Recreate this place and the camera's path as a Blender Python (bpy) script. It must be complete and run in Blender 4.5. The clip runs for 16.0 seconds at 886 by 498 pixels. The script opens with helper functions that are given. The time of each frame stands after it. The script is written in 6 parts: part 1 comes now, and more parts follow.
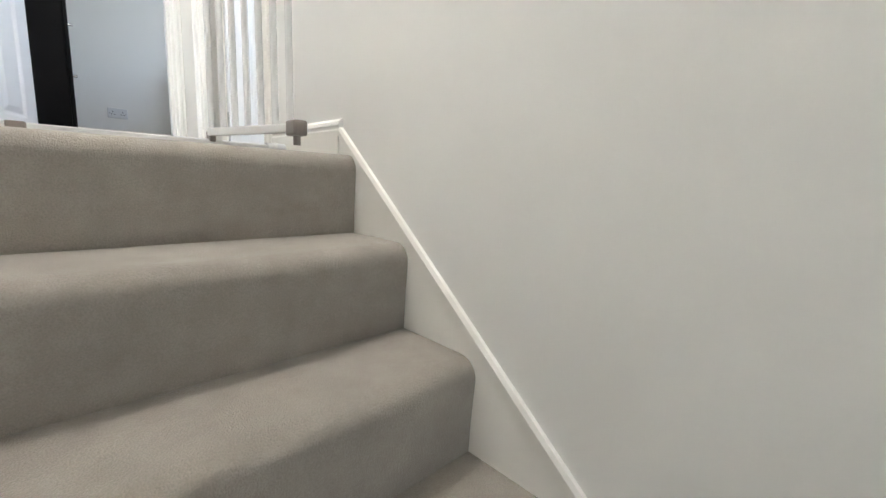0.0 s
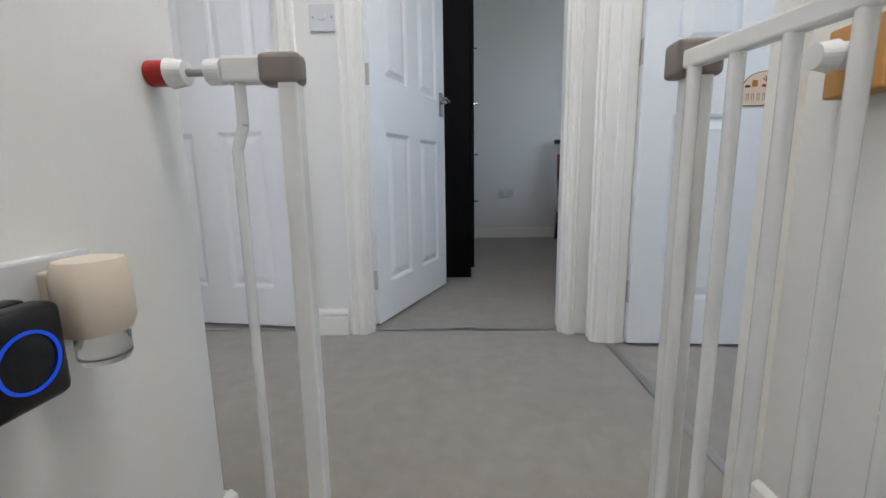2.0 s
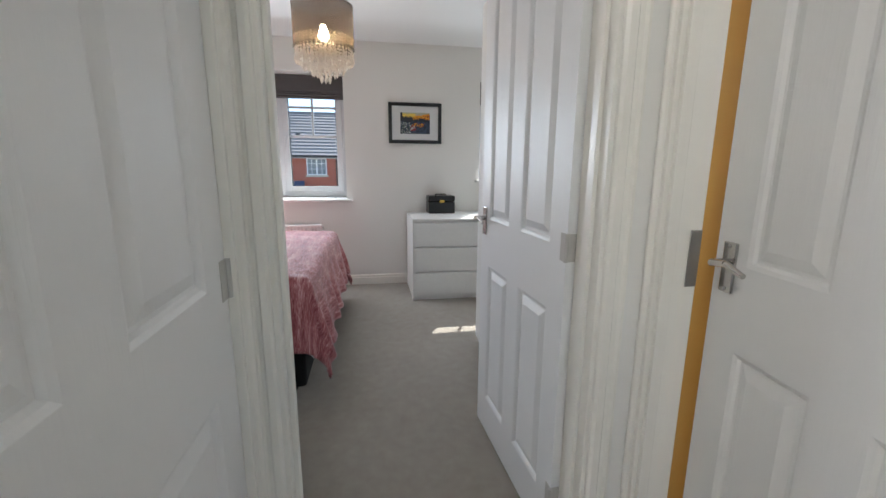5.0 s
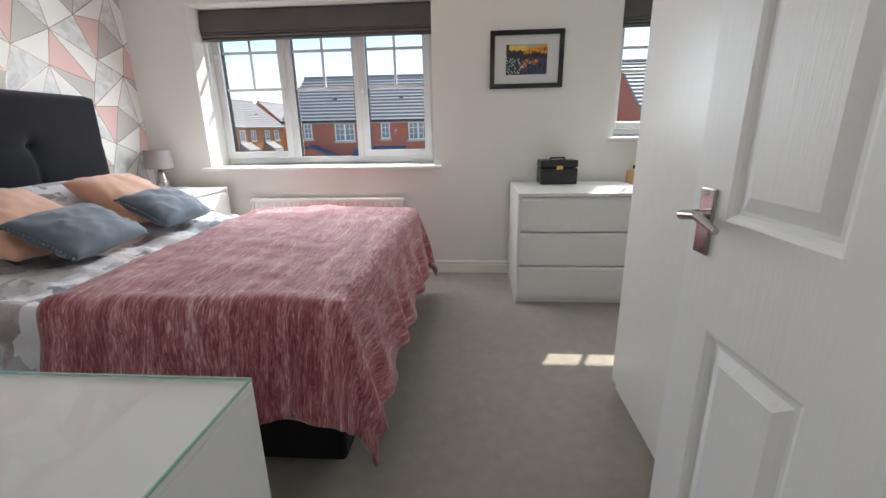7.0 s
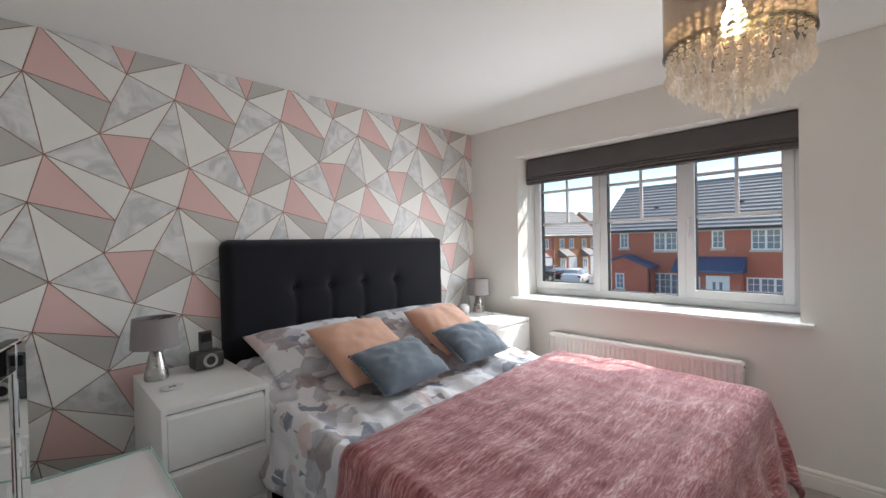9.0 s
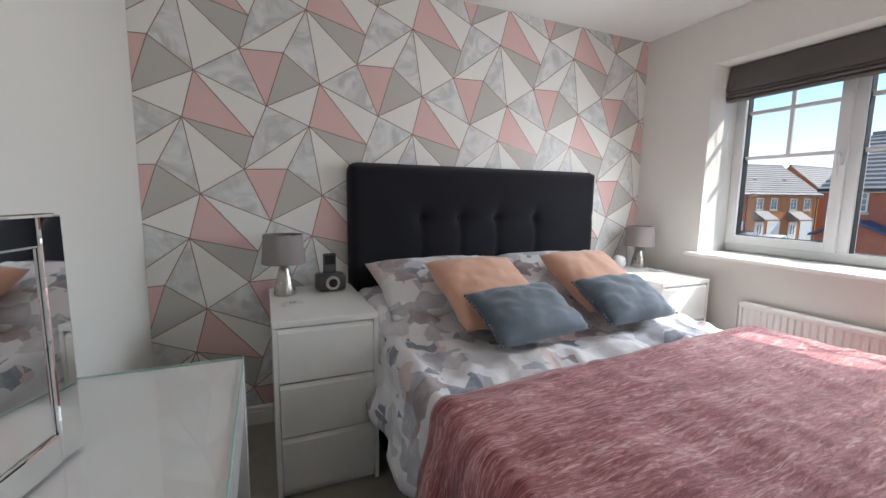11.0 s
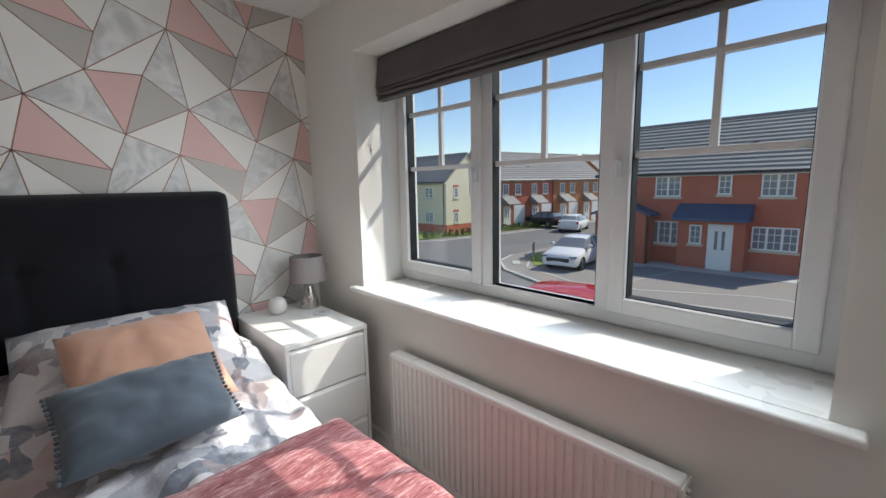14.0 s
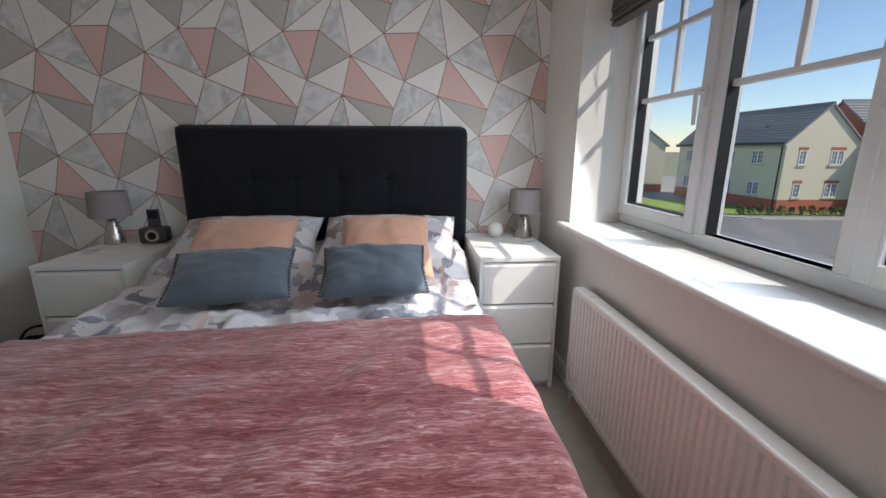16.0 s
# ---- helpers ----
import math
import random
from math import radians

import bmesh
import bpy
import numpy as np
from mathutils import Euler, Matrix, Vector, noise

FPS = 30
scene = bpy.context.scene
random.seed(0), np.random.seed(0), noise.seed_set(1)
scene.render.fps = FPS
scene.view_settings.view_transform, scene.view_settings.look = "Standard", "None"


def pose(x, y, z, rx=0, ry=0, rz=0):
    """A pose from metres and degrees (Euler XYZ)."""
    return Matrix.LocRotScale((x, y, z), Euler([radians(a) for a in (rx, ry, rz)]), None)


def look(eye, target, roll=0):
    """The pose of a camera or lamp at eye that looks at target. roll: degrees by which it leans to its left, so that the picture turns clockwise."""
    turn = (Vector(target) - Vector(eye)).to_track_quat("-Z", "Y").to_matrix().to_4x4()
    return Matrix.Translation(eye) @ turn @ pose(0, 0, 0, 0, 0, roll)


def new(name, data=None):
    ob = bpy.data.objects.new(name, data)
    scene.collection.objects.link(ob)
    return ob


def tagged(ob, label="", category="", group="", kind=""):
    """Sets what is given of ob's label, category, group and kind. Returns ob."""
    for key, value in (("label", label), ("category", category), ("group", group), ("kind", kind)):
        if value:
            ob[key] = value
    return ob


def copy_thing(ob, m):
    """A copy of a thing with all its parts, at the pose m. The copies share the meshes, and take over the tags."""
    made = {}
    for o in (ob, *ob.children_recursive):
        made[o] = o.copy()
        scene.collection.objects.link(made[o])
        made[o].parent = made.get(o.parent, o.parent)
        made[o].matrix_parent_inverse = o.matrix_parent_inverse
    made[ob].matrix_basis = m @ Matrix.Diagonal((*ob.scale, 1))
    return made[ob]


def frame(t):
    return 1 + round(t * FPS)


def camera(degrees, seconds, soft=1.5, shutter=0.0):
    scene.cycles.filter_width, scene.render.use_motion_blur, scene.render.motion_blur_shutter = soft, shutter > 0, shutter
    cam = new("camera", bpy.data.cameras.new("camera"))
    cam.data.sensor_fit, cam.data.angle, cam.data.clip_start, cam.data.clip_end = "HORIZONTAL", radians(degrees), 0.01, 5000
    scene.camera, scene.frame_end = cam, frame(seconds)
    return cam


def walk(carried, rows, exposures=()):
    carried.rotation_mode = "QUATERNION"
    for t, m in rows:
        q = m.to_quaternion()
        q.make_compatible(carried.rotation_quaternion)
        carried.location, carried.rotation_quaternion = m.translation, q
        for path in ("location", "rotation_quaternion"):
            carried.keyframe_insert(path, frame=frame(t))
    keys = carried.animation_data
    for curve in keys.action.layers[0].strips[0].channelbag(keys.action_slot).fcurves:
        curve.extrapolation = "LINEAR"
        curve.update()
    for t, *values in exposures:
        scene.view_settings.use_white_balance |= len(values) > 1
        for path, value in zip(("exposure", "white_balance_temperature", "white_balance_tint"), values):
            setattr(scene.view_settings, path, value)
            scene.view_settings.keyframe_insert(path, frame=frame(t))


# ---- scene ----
cam = camera(94.1, 16.0)
# up the stairs and across the landing: seconds, eye, target, roll
CLIMB = [
    (0.0, (-0.082, -0.019, -0.054), (1.292, 1.398, -0.376), 2.3),
    (0.5, (0.013, 0.138, 0.079), (0.771, 1.964, -0.221), 2.2),
    (1.0, (0.034, 0.304, 0.241), (0.263, 2.261, -0.102), 1.9),
    (1.5, (0.011, 0.522, 0.42), (0.015, 2.49, 0.065), 0.8),
    (2.0, (-0.006, 0.739, 0.575), (-0.081, 2.71, 0.246), -0.9),
    (2.5, (-0.024, 0.929, 0.795), (-0.17, 2.904, 0.519), -2.4),
    (3.0, (-0.034, 1.103, 0.984), (-0.381, 3.056, 0.726), -1.9),
    (3.5, (-0.086, 1.271, 1.071), (-0.739, 3.128, 0.717), -1.2),
    (4.0, (-0.184, 1.36, 1.146), (-1.296, 2.974, 0.75), -0.9),
    (4.5, (-0.283, 1.475, 1.171), (-1.973, 2.461, 0.755), 0.7),
    (5.0, (-0.464, 1.56, 1.169), (-2.397, 1.897, 0.779), 0.4),
    (5.2, (-0.587, 1.568, 1.173), (-2.539, 1.784, 0.793), 0.3),
]
# through the bedroom: seconds, eye x, y, z, yaw, pitch, roll
ROWS = [
    (7.5, -1.4952, 1.63, 1.1004, 97.89, -16.2, 1.77),
    (8.0, -1.556, 1.5887, 1.191, 108.56, -10.89, 2.58),
    (8.5, -1.6438, 1.5608, 1.2768, 122.2, -4.7, 2.3),
    (9.0, -1.7341, 1.5525, 1.3212, 135.32, -0.87, 1.32),
    (11.5, -2.2641, 1.2872, 1.1736, 157.0, -7.96, -0.61),
    (12.0, -2.5733, 1.329, 1.227, 150.57, -7.43, -0.42),
    (12.5, -2.8233, 1.3338, 1.2738, 143.97, -7.22, 0.26),
    (13.0, -3.0586, 1.2788, 1.3296, 138.85, -7.32, 0.9),
    (13.5, -3.2432, 1.2676, 1.3608, 135.91, -7.87, 1.17),
    (14.0, -3.4368, 1.3519, 1.3656, 136.07, -8.67, 1.12),
    (14.5, -3.6003, 1.4496, 1.3524, 139.76, -9.73, 0.77),
    (15.0, -3.7392, 1.4572, 1.3014, 147.55, -11.07, 0.38),
    (15.5, -3.7728, 1.4836, 1.2678, 159.89, -12.48, 0.16),
    (16.0, -3.7476, 1.6288, 1.2288, 175.37, -13.52, -0.13),
]
EXPOSURES = [(0.0, 2.4, 5950, 10), (0.5, 2.05, 5950, 10), (1.0, 1.5, 6000, 11), (2.0, 1.3, 5750, 11), (3.0, 1.1, 6150, 11), (3.5, 1.15, 6200, 11), (4.0, 1.05, 6350, 11), (4.5, 0.85, 6350, 10), (5.2, 1.0, 6200, 9), (7.5, 0.9, 6650, 8),
             (9.0, 0.78, 6600, 8), (11.5, 0.7, 6500, 9), (12.5, 0.42, 6550, 10), (13.0, 0.2, 6550, 9), (14.0, 0.0, 6550, 7), (15.5, -0.05, 6450, 8), (16.0, -0.05, 6450, 10)]
walk(cam, [(t, look(eye, at, roll)) for t, eye, at, roll in CLIMB] + [(t, pose(x, y, z, 90 + pitch, roll, yaw)) for t, x, y, z, yaw, pitch, roll in ROWS], EXPOSURES)

# ---- world, sun, window light and added fill lamps ----
SUN = Vector((-1.0, 0.49, 1.13)).normalized()      # towards the sun
world = bpy.data.worlds.new("world")
scene.world = world
world.use_nodes = True
wn, wl = world.node_tree.nodes, world.node_tree.links
sky = wn.new("ShaderNodeTexSky")
sky.sky_type, sky.sun_disc = "NISHITA", False
sky.sun_elevation, sky.sun_rotation = math.asin(SUN.z), math.atan2(SUN.x, SUN.y)
sky.air_density, sky.dust_density, sky.ozone_density = 1.0, 0.1, 3.5
wl.new(sky.outputs[0], wn["Background"].inputs[0])
wn["Background"].inputs[1].default_value = 0.15
sun = new("sun", bpy.data.lights.new("sun", "SUN"))
sun.data.energy, sun.data.angle, sun.data.color = 4.5, radians(0.5), (1.0, 0.95, 0.87)
sun.matrix_world = look((-20, 10, 22), Vector((-20, 10, 22)) - SUN)


def area_light(name, place, target, w, h, watts, color=(0.86, 0.93, 1.0)):
    """One area lamp, for the sky's light through a window opening and for added fill."""
    ob = new(name, bpy.data.lights.new(name, "AREA"))
    ob.data.shape, ob.data.size, ob.data.size_y = "RECTANGLE", w, h
    ob.data.energy, ob.data.color = watts, color
    ob.matrix_world = look(place, target)
    return ob


area_light("daylight_bedroom_window", (-4.54, 0.45, 1.40), (-2.4, 0.45, 0.42), 1.65, 0.8, 15.5)
area_light("daylight_side_window", (-4.54, 2.97, 1.45), (-2.4, 2.97, 0.8), 0.6, 0.75, 5)
area_light("daylight_single_bedroom", (2.42, 3.6, 1.45), (0, 3.6, 1.1), 1.1, 1.05, 3.4, (0.93, 0.96, 1.0))
area_light("daylight_nursery", (2.42, 1.65, 1.45), (0, 1.65, 1.1), 1.1, 1.05, 3, (0.80, 0.90, 1.0))
# added fill at the stair foot; the end wall has no window
area_light("hall_fill", (0.05, -3.05, -0.4), (0.05, 0, 0.2), 0.7, 1.0, 2.5, (0.9, 0.95, 1.0))
# added fill lamp that brightens the bathroom, whose walls have no window
area_light("bathroom_fill", (-0.95, 4.15, 1.5), (-0.95, 3, 1.2), 0.5, 0.8, 7)
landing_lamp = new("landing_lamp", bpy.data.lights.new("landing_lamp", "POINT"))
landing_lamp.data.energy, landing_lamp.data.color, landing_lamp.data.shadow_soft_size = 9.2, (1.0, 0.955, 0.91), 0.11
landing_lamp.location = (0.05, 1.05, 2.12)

# ---- materials ----
def srgb(r, g, b):
    return tuple(c / 12.92 if c <= 0.04045 else ((c + 0.055) / 1.055) ** 2.4 for c in (r, g, b)) + (1.0,)


class Mat:
    """A node material with short-hands."""

    def __init__(self, name, rough=0.6, metal=0.0, color=(0.8, 0.8, 0.8, 1)):
        self.m = bpy.data.materials.new(name)
        self.m.use_nodes = True
        self.n, self.l = self.m.node_tree.nodes, self.m.node_tree.links
        self.b = self.n["Principled BSDF"]
        self.b.inputs["Roughness"].default_value = rough
        self.b.inputs["Metallic"].default_value = metal
        self.b.inputs["Base Color"].default_value = color

    def node(self, kind, **values):
        nd = self.n.new("ShaderNode" + kind)
        for key, value in values.items():
            nd.inputs[key.replace("_", " ")].default_value = value
        return nd

    def coords(self, scale=(1, 1, 1), rot=(0, 0, 0), out="Object"):
        c, mp = self.n.new("ShaderNodeTexCoord"), self.n.new("ShaderNodeMapping")
        mp.inputs["Scale"].default_value, mp.inputs["Rotation"].default_value = scale, rot
        self.l.new(c.outputs[out], mp.inputs[0])
        return mp.outputs[0]

    def noise(self, scale, detail=3.0, at=None, rough=0.55):
        nd = self.node("TexNoise", Scale=scale, Detail=detail, Roughness=rough)
        self.l.new(at or self.coords(), nd.inputs["Vector"])
        return nd.outputs["Fac"]

    def ramp(self, fac, stops):
        nd = self.n.new("ShaderNodeValToRGB")
        while len(nd.color_ramp.elements) < len(stops):
            nd.color_ramp.elements.new(0.5)
        for e, (p, c) in zip(nd.color_ramp.elements, stops):
            e.position, e.color = p, c
        self.l.new(fac, nd.inputs[0])
        return nd.outputs[0]

    def mix(self, fac, a, b, blend="MIX"):
        nd = self.n.new("ShaderNodeMix")
        nd.data_type, nd.blend_type = "RGBA", blend
        for value, slot in ((fac, 0), (a, 6), (b, 7)):
            if hasattr(value, "links"):
                self.l.new(value, nd.inputs[slot])
            else:
                nd.inputs[slot].default_value = value
        return nd.outputs[2]

    def color(self, out):
        self.l.new(out, self.b.inputs["Base Color"])
        return self

    def bump(self, height, strength=0.2, distance=0.002):
        nd = self.n.new("ShaderNodeBump")
        nd.inputs["Strength"].default_value, nd.inputs["Distance"].default_value = strength, distance
        self.l.new(height, nd.inputs["Height"])
        last = self.b.inputs["Normal"].links
        if last:
            self.l.new(last[0].from_socket, nd.inputs["Normal"])
        self.l.new(nd.outputs[0], self.b.inputs["Normal"])
        return self

    def rough(self, out, lo, hi):
        nd = self.n.new("ShaderNodeMapRange")
        nd.inputs["To Min"].default_value, nd.inputs["To Max"].default_value = lo, hi
        self.l.new(out, nd.inputs[0])
        self.l.new(nd.outputs[0], self.b.inputs["Roughness"])
        return self


def mottled(name, a, b, rough=0.6, scale=3.0, grain=120.0, bump=0.1, metal=0.0, distance=0.001):
    """A surface of two near colours, with broad patches, fine grain and slight relief."""
    m = Mat(name, rough, metal)
    broad, fine = m.noise(scale, 4), m.noise(grain, 2)
    m.color(m.mix(m.mix(0.35, broad, fine), a, b)).bump(fine, bump, distance)
    m.rough(broad, rough - 0.06, rough + 0.06)
    return m.m


def plain(name, color, rough=0.5, metal=0.0):
    m = Mat(name, rough, metal, color)
    f = m.noise(25, 3)
    m.color(m.mix(f, tuple(c * 0.92 for c in color[:3]) + (1,), color)).rough(f, max(rough - 0.05, 0.02), rough + 0.05)
    return m.m


WALL = mottled("wall_paint", srgb(0.90, 0.893, 0.872), srgb(0.922, 0.914, 0.893), 0.75, 1.3, 260, 0.10)
CEIL = mottled("ceiling_paint", srgb(0.93, 0.93, 0.92), srgb(0.95, 0.95, 0.94), 0.85, 1.5, 200, 0.12)
GLOSS = mottled("gloss_white_paint", srgb(0.93, 0.93, 0.92), srgb(0.95, 0.945, 0.93), 0.28, 2.0, 90, 0.03)
TRIM = mottled("trim_eggshell_paint", srgb(0.93, 0.917, 0.885), srgb(0.95, 0.937, 0.905), 0.34, 2.0, 90, 0.04)
UPVC = plain("white_upvc", srgb(0.87, 0.875, 0.88), 0.25)
CHROME = plain("chrome", srgb(0.78, 0.77, 0.76), 0.12, 1.0)
STEEL = plain("brushed_steel", srgb(0.70, 0.69, 0.68), 0.3, 1.0)
DARKGAP = plain("dark_gap", srgb(0.06, 0.06, 0.06), 0.8)
BLACKWOOD = mottled("black_brown_wood", srgb(0.022, 0.02, 0.02), srgb(0.04, 0.036, 0.036), 0.6, 2, 80, 0.1)
BLACKWOOD.node_tree.nodes["Principled BSDF"].inputs["Specular IOR Level"].default_value = 0.12
MUSTARD = mottled("ochre_paint", srgb(0.76, 0.59, 0.29), srgb(0.80, 0.63, 0.33), 0.7, 2, 150, 0.1)
SOCKETW = plain("white_plastic", srgb(0.85, 0.85, 0.85), 0.35)
GREYPL = plain("taupe_plastic", srgb(0.52, 0.48, 0.45), 0.45)
REDPL = plain("red_plastic", srgb(0.62, 0.07, 0.06), 0.35)
BLACKPL = plain("black_plastic", srgb(0.03, 0.03, 0.035), 0.25)
FURN = plain("white_foil_furniture", srgb(0.93, 0.925, 0.91), 0.3)
DESKW = plain("white_lacquer", srgb(0.93, 0.93, 0.925), 0.16)


def carpet_material():
    m = Mat("carpet_pile", 0.95)
    broad, mid, fine = m.noise(2.2, 5), m.noise(17, 5), m.noise(420, 2)
    c = m.mix(m.ramp(m.mix(0.55, broad, mid), [(0.27, (0, 0, 0, 1)), (0.73, (1, 1, 1, 1))]), srgb(0.575, 0.54, 0.495), srgb(0.68, 0.65, 0.605))
    c = m.mix(m.ramp(fine, [(0.3, (0, 0, 0, 1)), (0.7, (1, 1, 1, 1))]), m.mix(0.35, c, srgb(0.44, 0.42, 0.385)), c)
    m.color(c).bump(fine, 0.6, 0.003).bump(mid, 0.4, 0.006)
    m.b.inputs["Sheen Weight"].default_value = 0.25
    return m.m


CARPET = carpet_material()


def pane_material(name, gloss=0.07, tint=(1, 1, 1, 1)):
    m = Mat(name)
    tr, gl, mx = m.n.new("ShaderNodeBsdfTransparent"), m.n.new("ShaderNodeBsdfGlossy"), m.n.new("ShaderNodeMixShader")
    gl.inputs["Roughness"].default_value = 0.02
    tr.inputs[0].default_value = tint
    mx.inputs[0].default_value = gloss
    m.l.new(tr.outputs[0], mx.inputs[1]); m.l.new(gl.outputs[0], mx.inputs[2])
    m.l.new(mx.outputs[0], m.n["Material Output"].inputs[0])
    return m.m


PANE = pane_material("window_glass", 0.03)

# ---- building tools ----
def box(bm, x0, x1, y0, y1, z0, z1, bevel=0.0, seg=2):
    """A box with rounded edges, added to bm."""
    t = bmesh.new()
    bmesh.ops.create_cube(t, size=1.0)
    bmesh.ops.scale(t, vec=(abs(x1 - x0), abs(y1 - y0), abs(z1 - z0)), verts=t.verts)
    bmesh.ops.translate(t, vec=((x0 + x1) / 2, (y0 + y1) / 2, (z0 + z1) / 2), verts=t.verts)
    if bevel:
        bmesh.ops.bevel(t, geom=t.edges[:], offset=bevel, segments=seg, affect="EDGES", profile=0.5)
    join(bm, t)
    return bm


def join(bm, t, m=None):
    """Adds the bmesh t to bm, moved by m."""
    me = bpy.data.meshes.new("tmp")
    if m is not None:
        bmesh.ops.transform(t, matrix=m, verts=t.verts)
    t.to_mesh(me)
    t.free()
    bm.from_mesh(me)
    bpy.data.meshes.remove(me)
    return bm


def tube(bm, a, b, r, r2=None, n=16):
    """A round bar from a to b."""
    a, b = Vector(a), Vector(b)
    t = bmesh.new()
    bmesh.ops.create_cone(t, cap_ends=True, segments=n, radius1=r, radius2=r if r2 is None else r2, depth=(b - a).length)
    q = (b - a).to_track_quat("Z", "Y").to_matrix().to_4x4()
    return join(bm, t, Matrix.Translation((a + b) / 2) @ q)


def turned(bm, rows, n=32, at=(0, 0, 0)):
    """A turned body from rows of (radius, height)."""
    rings = []
    for r, z in rows:
        rings.append([bm.verts.new((at[0] + r * math.cos(2 * math.pi * i / n), at[1] + r * math.sin(2 * math.pi * i / n), at[2] + z)) for i in range(n)])
    for p, q in zip(rings, rings[1:]):
        for i in range(n):
            bm.faces.new((p[i], p[(i + 1) % n], q[(i + 1) % n], q[i]))
    if rows[0][0] > 1e-4:
        bm.faces.new(list(reversed(rings[0])))
    if rows[-1][0] > 1e-4:
        bm.faces.new(rings[-1])
    return bm


def prism(bm, profile, origin, a, b, run):
    """The outline profile, in the directions a and b from origin, drawn out along run."""
    origin, a, b, run = Vector(origin), Vector(a), Vector(b), Vector(run)
    p = [bm.verts.new(origin + a * u + b * v) for u, v in profile]
    q = [bm.verts.new(origin + a * u + b * v + run) for u, v in profile]
    n = len(p)
    fs = [bm.faces.new((p[i], p[(i + 1) % n], q[(i + 1) % n], q[i])) for i in range(n)]
    fs += [bm.faces.new(list(reversed(p))), bm.faces.new(q)]
    bmesh.ops.recalc_face_normals(bm, faces=fs)
    return bm


def mesh_of(name, bm, smooth=False):
    me = bpy.data.meshes.new(name)
    bm.to_mesh(me)
    bm.free()
    if smooth:
        for p in me.polygons:
            p.use_smooth = True
    return me


def part(name, bm, material, parent, label="", smooth=False):
    """bm as one mesh object under a thing or a part."""
    me = mesh_of(name, bm, smooth)
    for m in material if isinstance(material, list) else [material]:
        me.materials.append(m)
    ob = new(name, me)
    ob.parent = parent
    return tagged(ob, label)


def thing(name, label, category, m=None, group="", kind=""):
    """The empty at a thing's base."""
    ob = new(name)
    ob.empty_display_size = 0.1
    if m is not None:
        ob.matrix_world = m
    return tagged(ob, label, category, group, kind)


def solo(name, bm, material, label, category, kind="", m=None, smooth=False, group=""):
    """A thing or a piece of the setting that is one mesh."""
    me = mesh_of(name, bm, smooth)
    for mt in material if isinstance(material, list) else [material]:
        me.materials.append(mt)
    ob = new(name, me)
    if m is not None:
        ob.matrix_world = m
    return tagged(ob, label, category, group, kind)


def auto_smooth(ob, angle=35):
    me = ob.data
    for p in me.polygons:
        p.use_smooth = True
    bm = bmesh.new()
    bm.from_mesh(me)
    for e in bm.edges:
        if len(e.link_faces) == 2 and e.calc_face_angle(0) > radians(angle):
            e.smooth = False
    bm.to_mesh(me)
    bm.free()
    return ob

# ---- floors, walls, ceilings ----
XW, XE, YS, YN, H = -4.58, -1.46, -0.933, 3.50, 2.29     # bedroom
XL = -1.35                                                # landing, west face
XSL, XSR = -0.376, 0.475                                  # stair walls
YLS, YLN = 1.30, 2.23                                     # landing, south and north faces
Y2N, X2E = 4.86, 2.35                                     # far wall of the single bedroom, east wall


def wall(name, axis, face0, face1, a0, a1, z0, z1, holes=(), material=WALL, label="matt off-white painted plaster wall"):
    """A wall between face0 and face1 on axis, from a0 to a1 along the other axis, with rectangular holes (a0, a1, z0, z1)."""
    bm = bmesh.new()

    def piece(p, q, zz0, zz1):
        if q - p > 1e-4 and zz1 - zz0 > 1e-4:
            if axis == "x":
                box(bm, face0, face1, p, q, zz0, zz1)
            else:
                box(bm, p, q, face0, face1, zz0, zz1)
    at = a0
    for h0, h1, hz0, hz1 in sorted(holes):
        piece(at, h0, z0, z1)
        piece(h0, h1, z0, hz0)
        piece(h0, h1, hz1, z1)
        at = h1
    piece(at, a1, z0, z1)
    bmesh.ops.remove_doubles(bm, verts=bm.verts, dist=1e-5)
    return solo(name, bm, material, label, "wall", "structure")


GROUND = -2.65
W1 = (-0.44, 1.33, 0.837, 2.01)
W2 = (2.635, 3.30, 1.02, 2.01)
D_MASTER, D_CUP = (1.34, 2.112, -0.3, 2.0), (-1.30, -0.50, -0.3, 2.0)
D_WC, D_TWO, D_THREE = (-1.345, -0.608, -0.3, 2.0), (-0.362, 0.398, -0.3, 2.0), (1.405, 2.155, -0.3, 2.0)
wall("wall_west", "x", XW - 0.38, XW, -1.05, Y2N + 0.12, GROUND, H + 0.1, [W1, W2])
wall("wall_south", "y", YS - 0.117, YS, XW, XL, GROUND, H)
wall("wall_bedroom_east", "x", XE, XL, YS, YN + 0.1, -0.2, H, [D_MASTER])
wall("wall_bedroom_boxing", "x", XE - 0.075, XE, YS, 1.20, 0.0, H, (), WALL, "matt off-white boxed-out plaster wall")
wall("wall_bedroom_north", "y", YN, YN + 0.1, XW, XE, -0.2, H)
wall("wall_landing_south", "y", YLS - 0.11, YLS, XL, XSL - 0.1, -0.2, H, [D_CUP])
wall("wall_stair_west", "x", XSL - 0.1, XSL, -3.2, YLS, GROUND, H)
wall("wall_stair_east", "x", XSR, XSR + 0.09, -3.2, YLN, GROUND, H, [D_THREE])
wall("wall_landing_north", "y", YLN, YLN + 0.11, XL, XSR + 0.09, -0.2, H, [D_WC, D_TWO])
wall("wall_bath_east", "x", -0.52, -0.42, YLN + 0.11, Y2N, -0.2, H)
wall("wall_single_north", "y", Y2N, Y2N + 0.12, XL, X2E, -0.2, H)
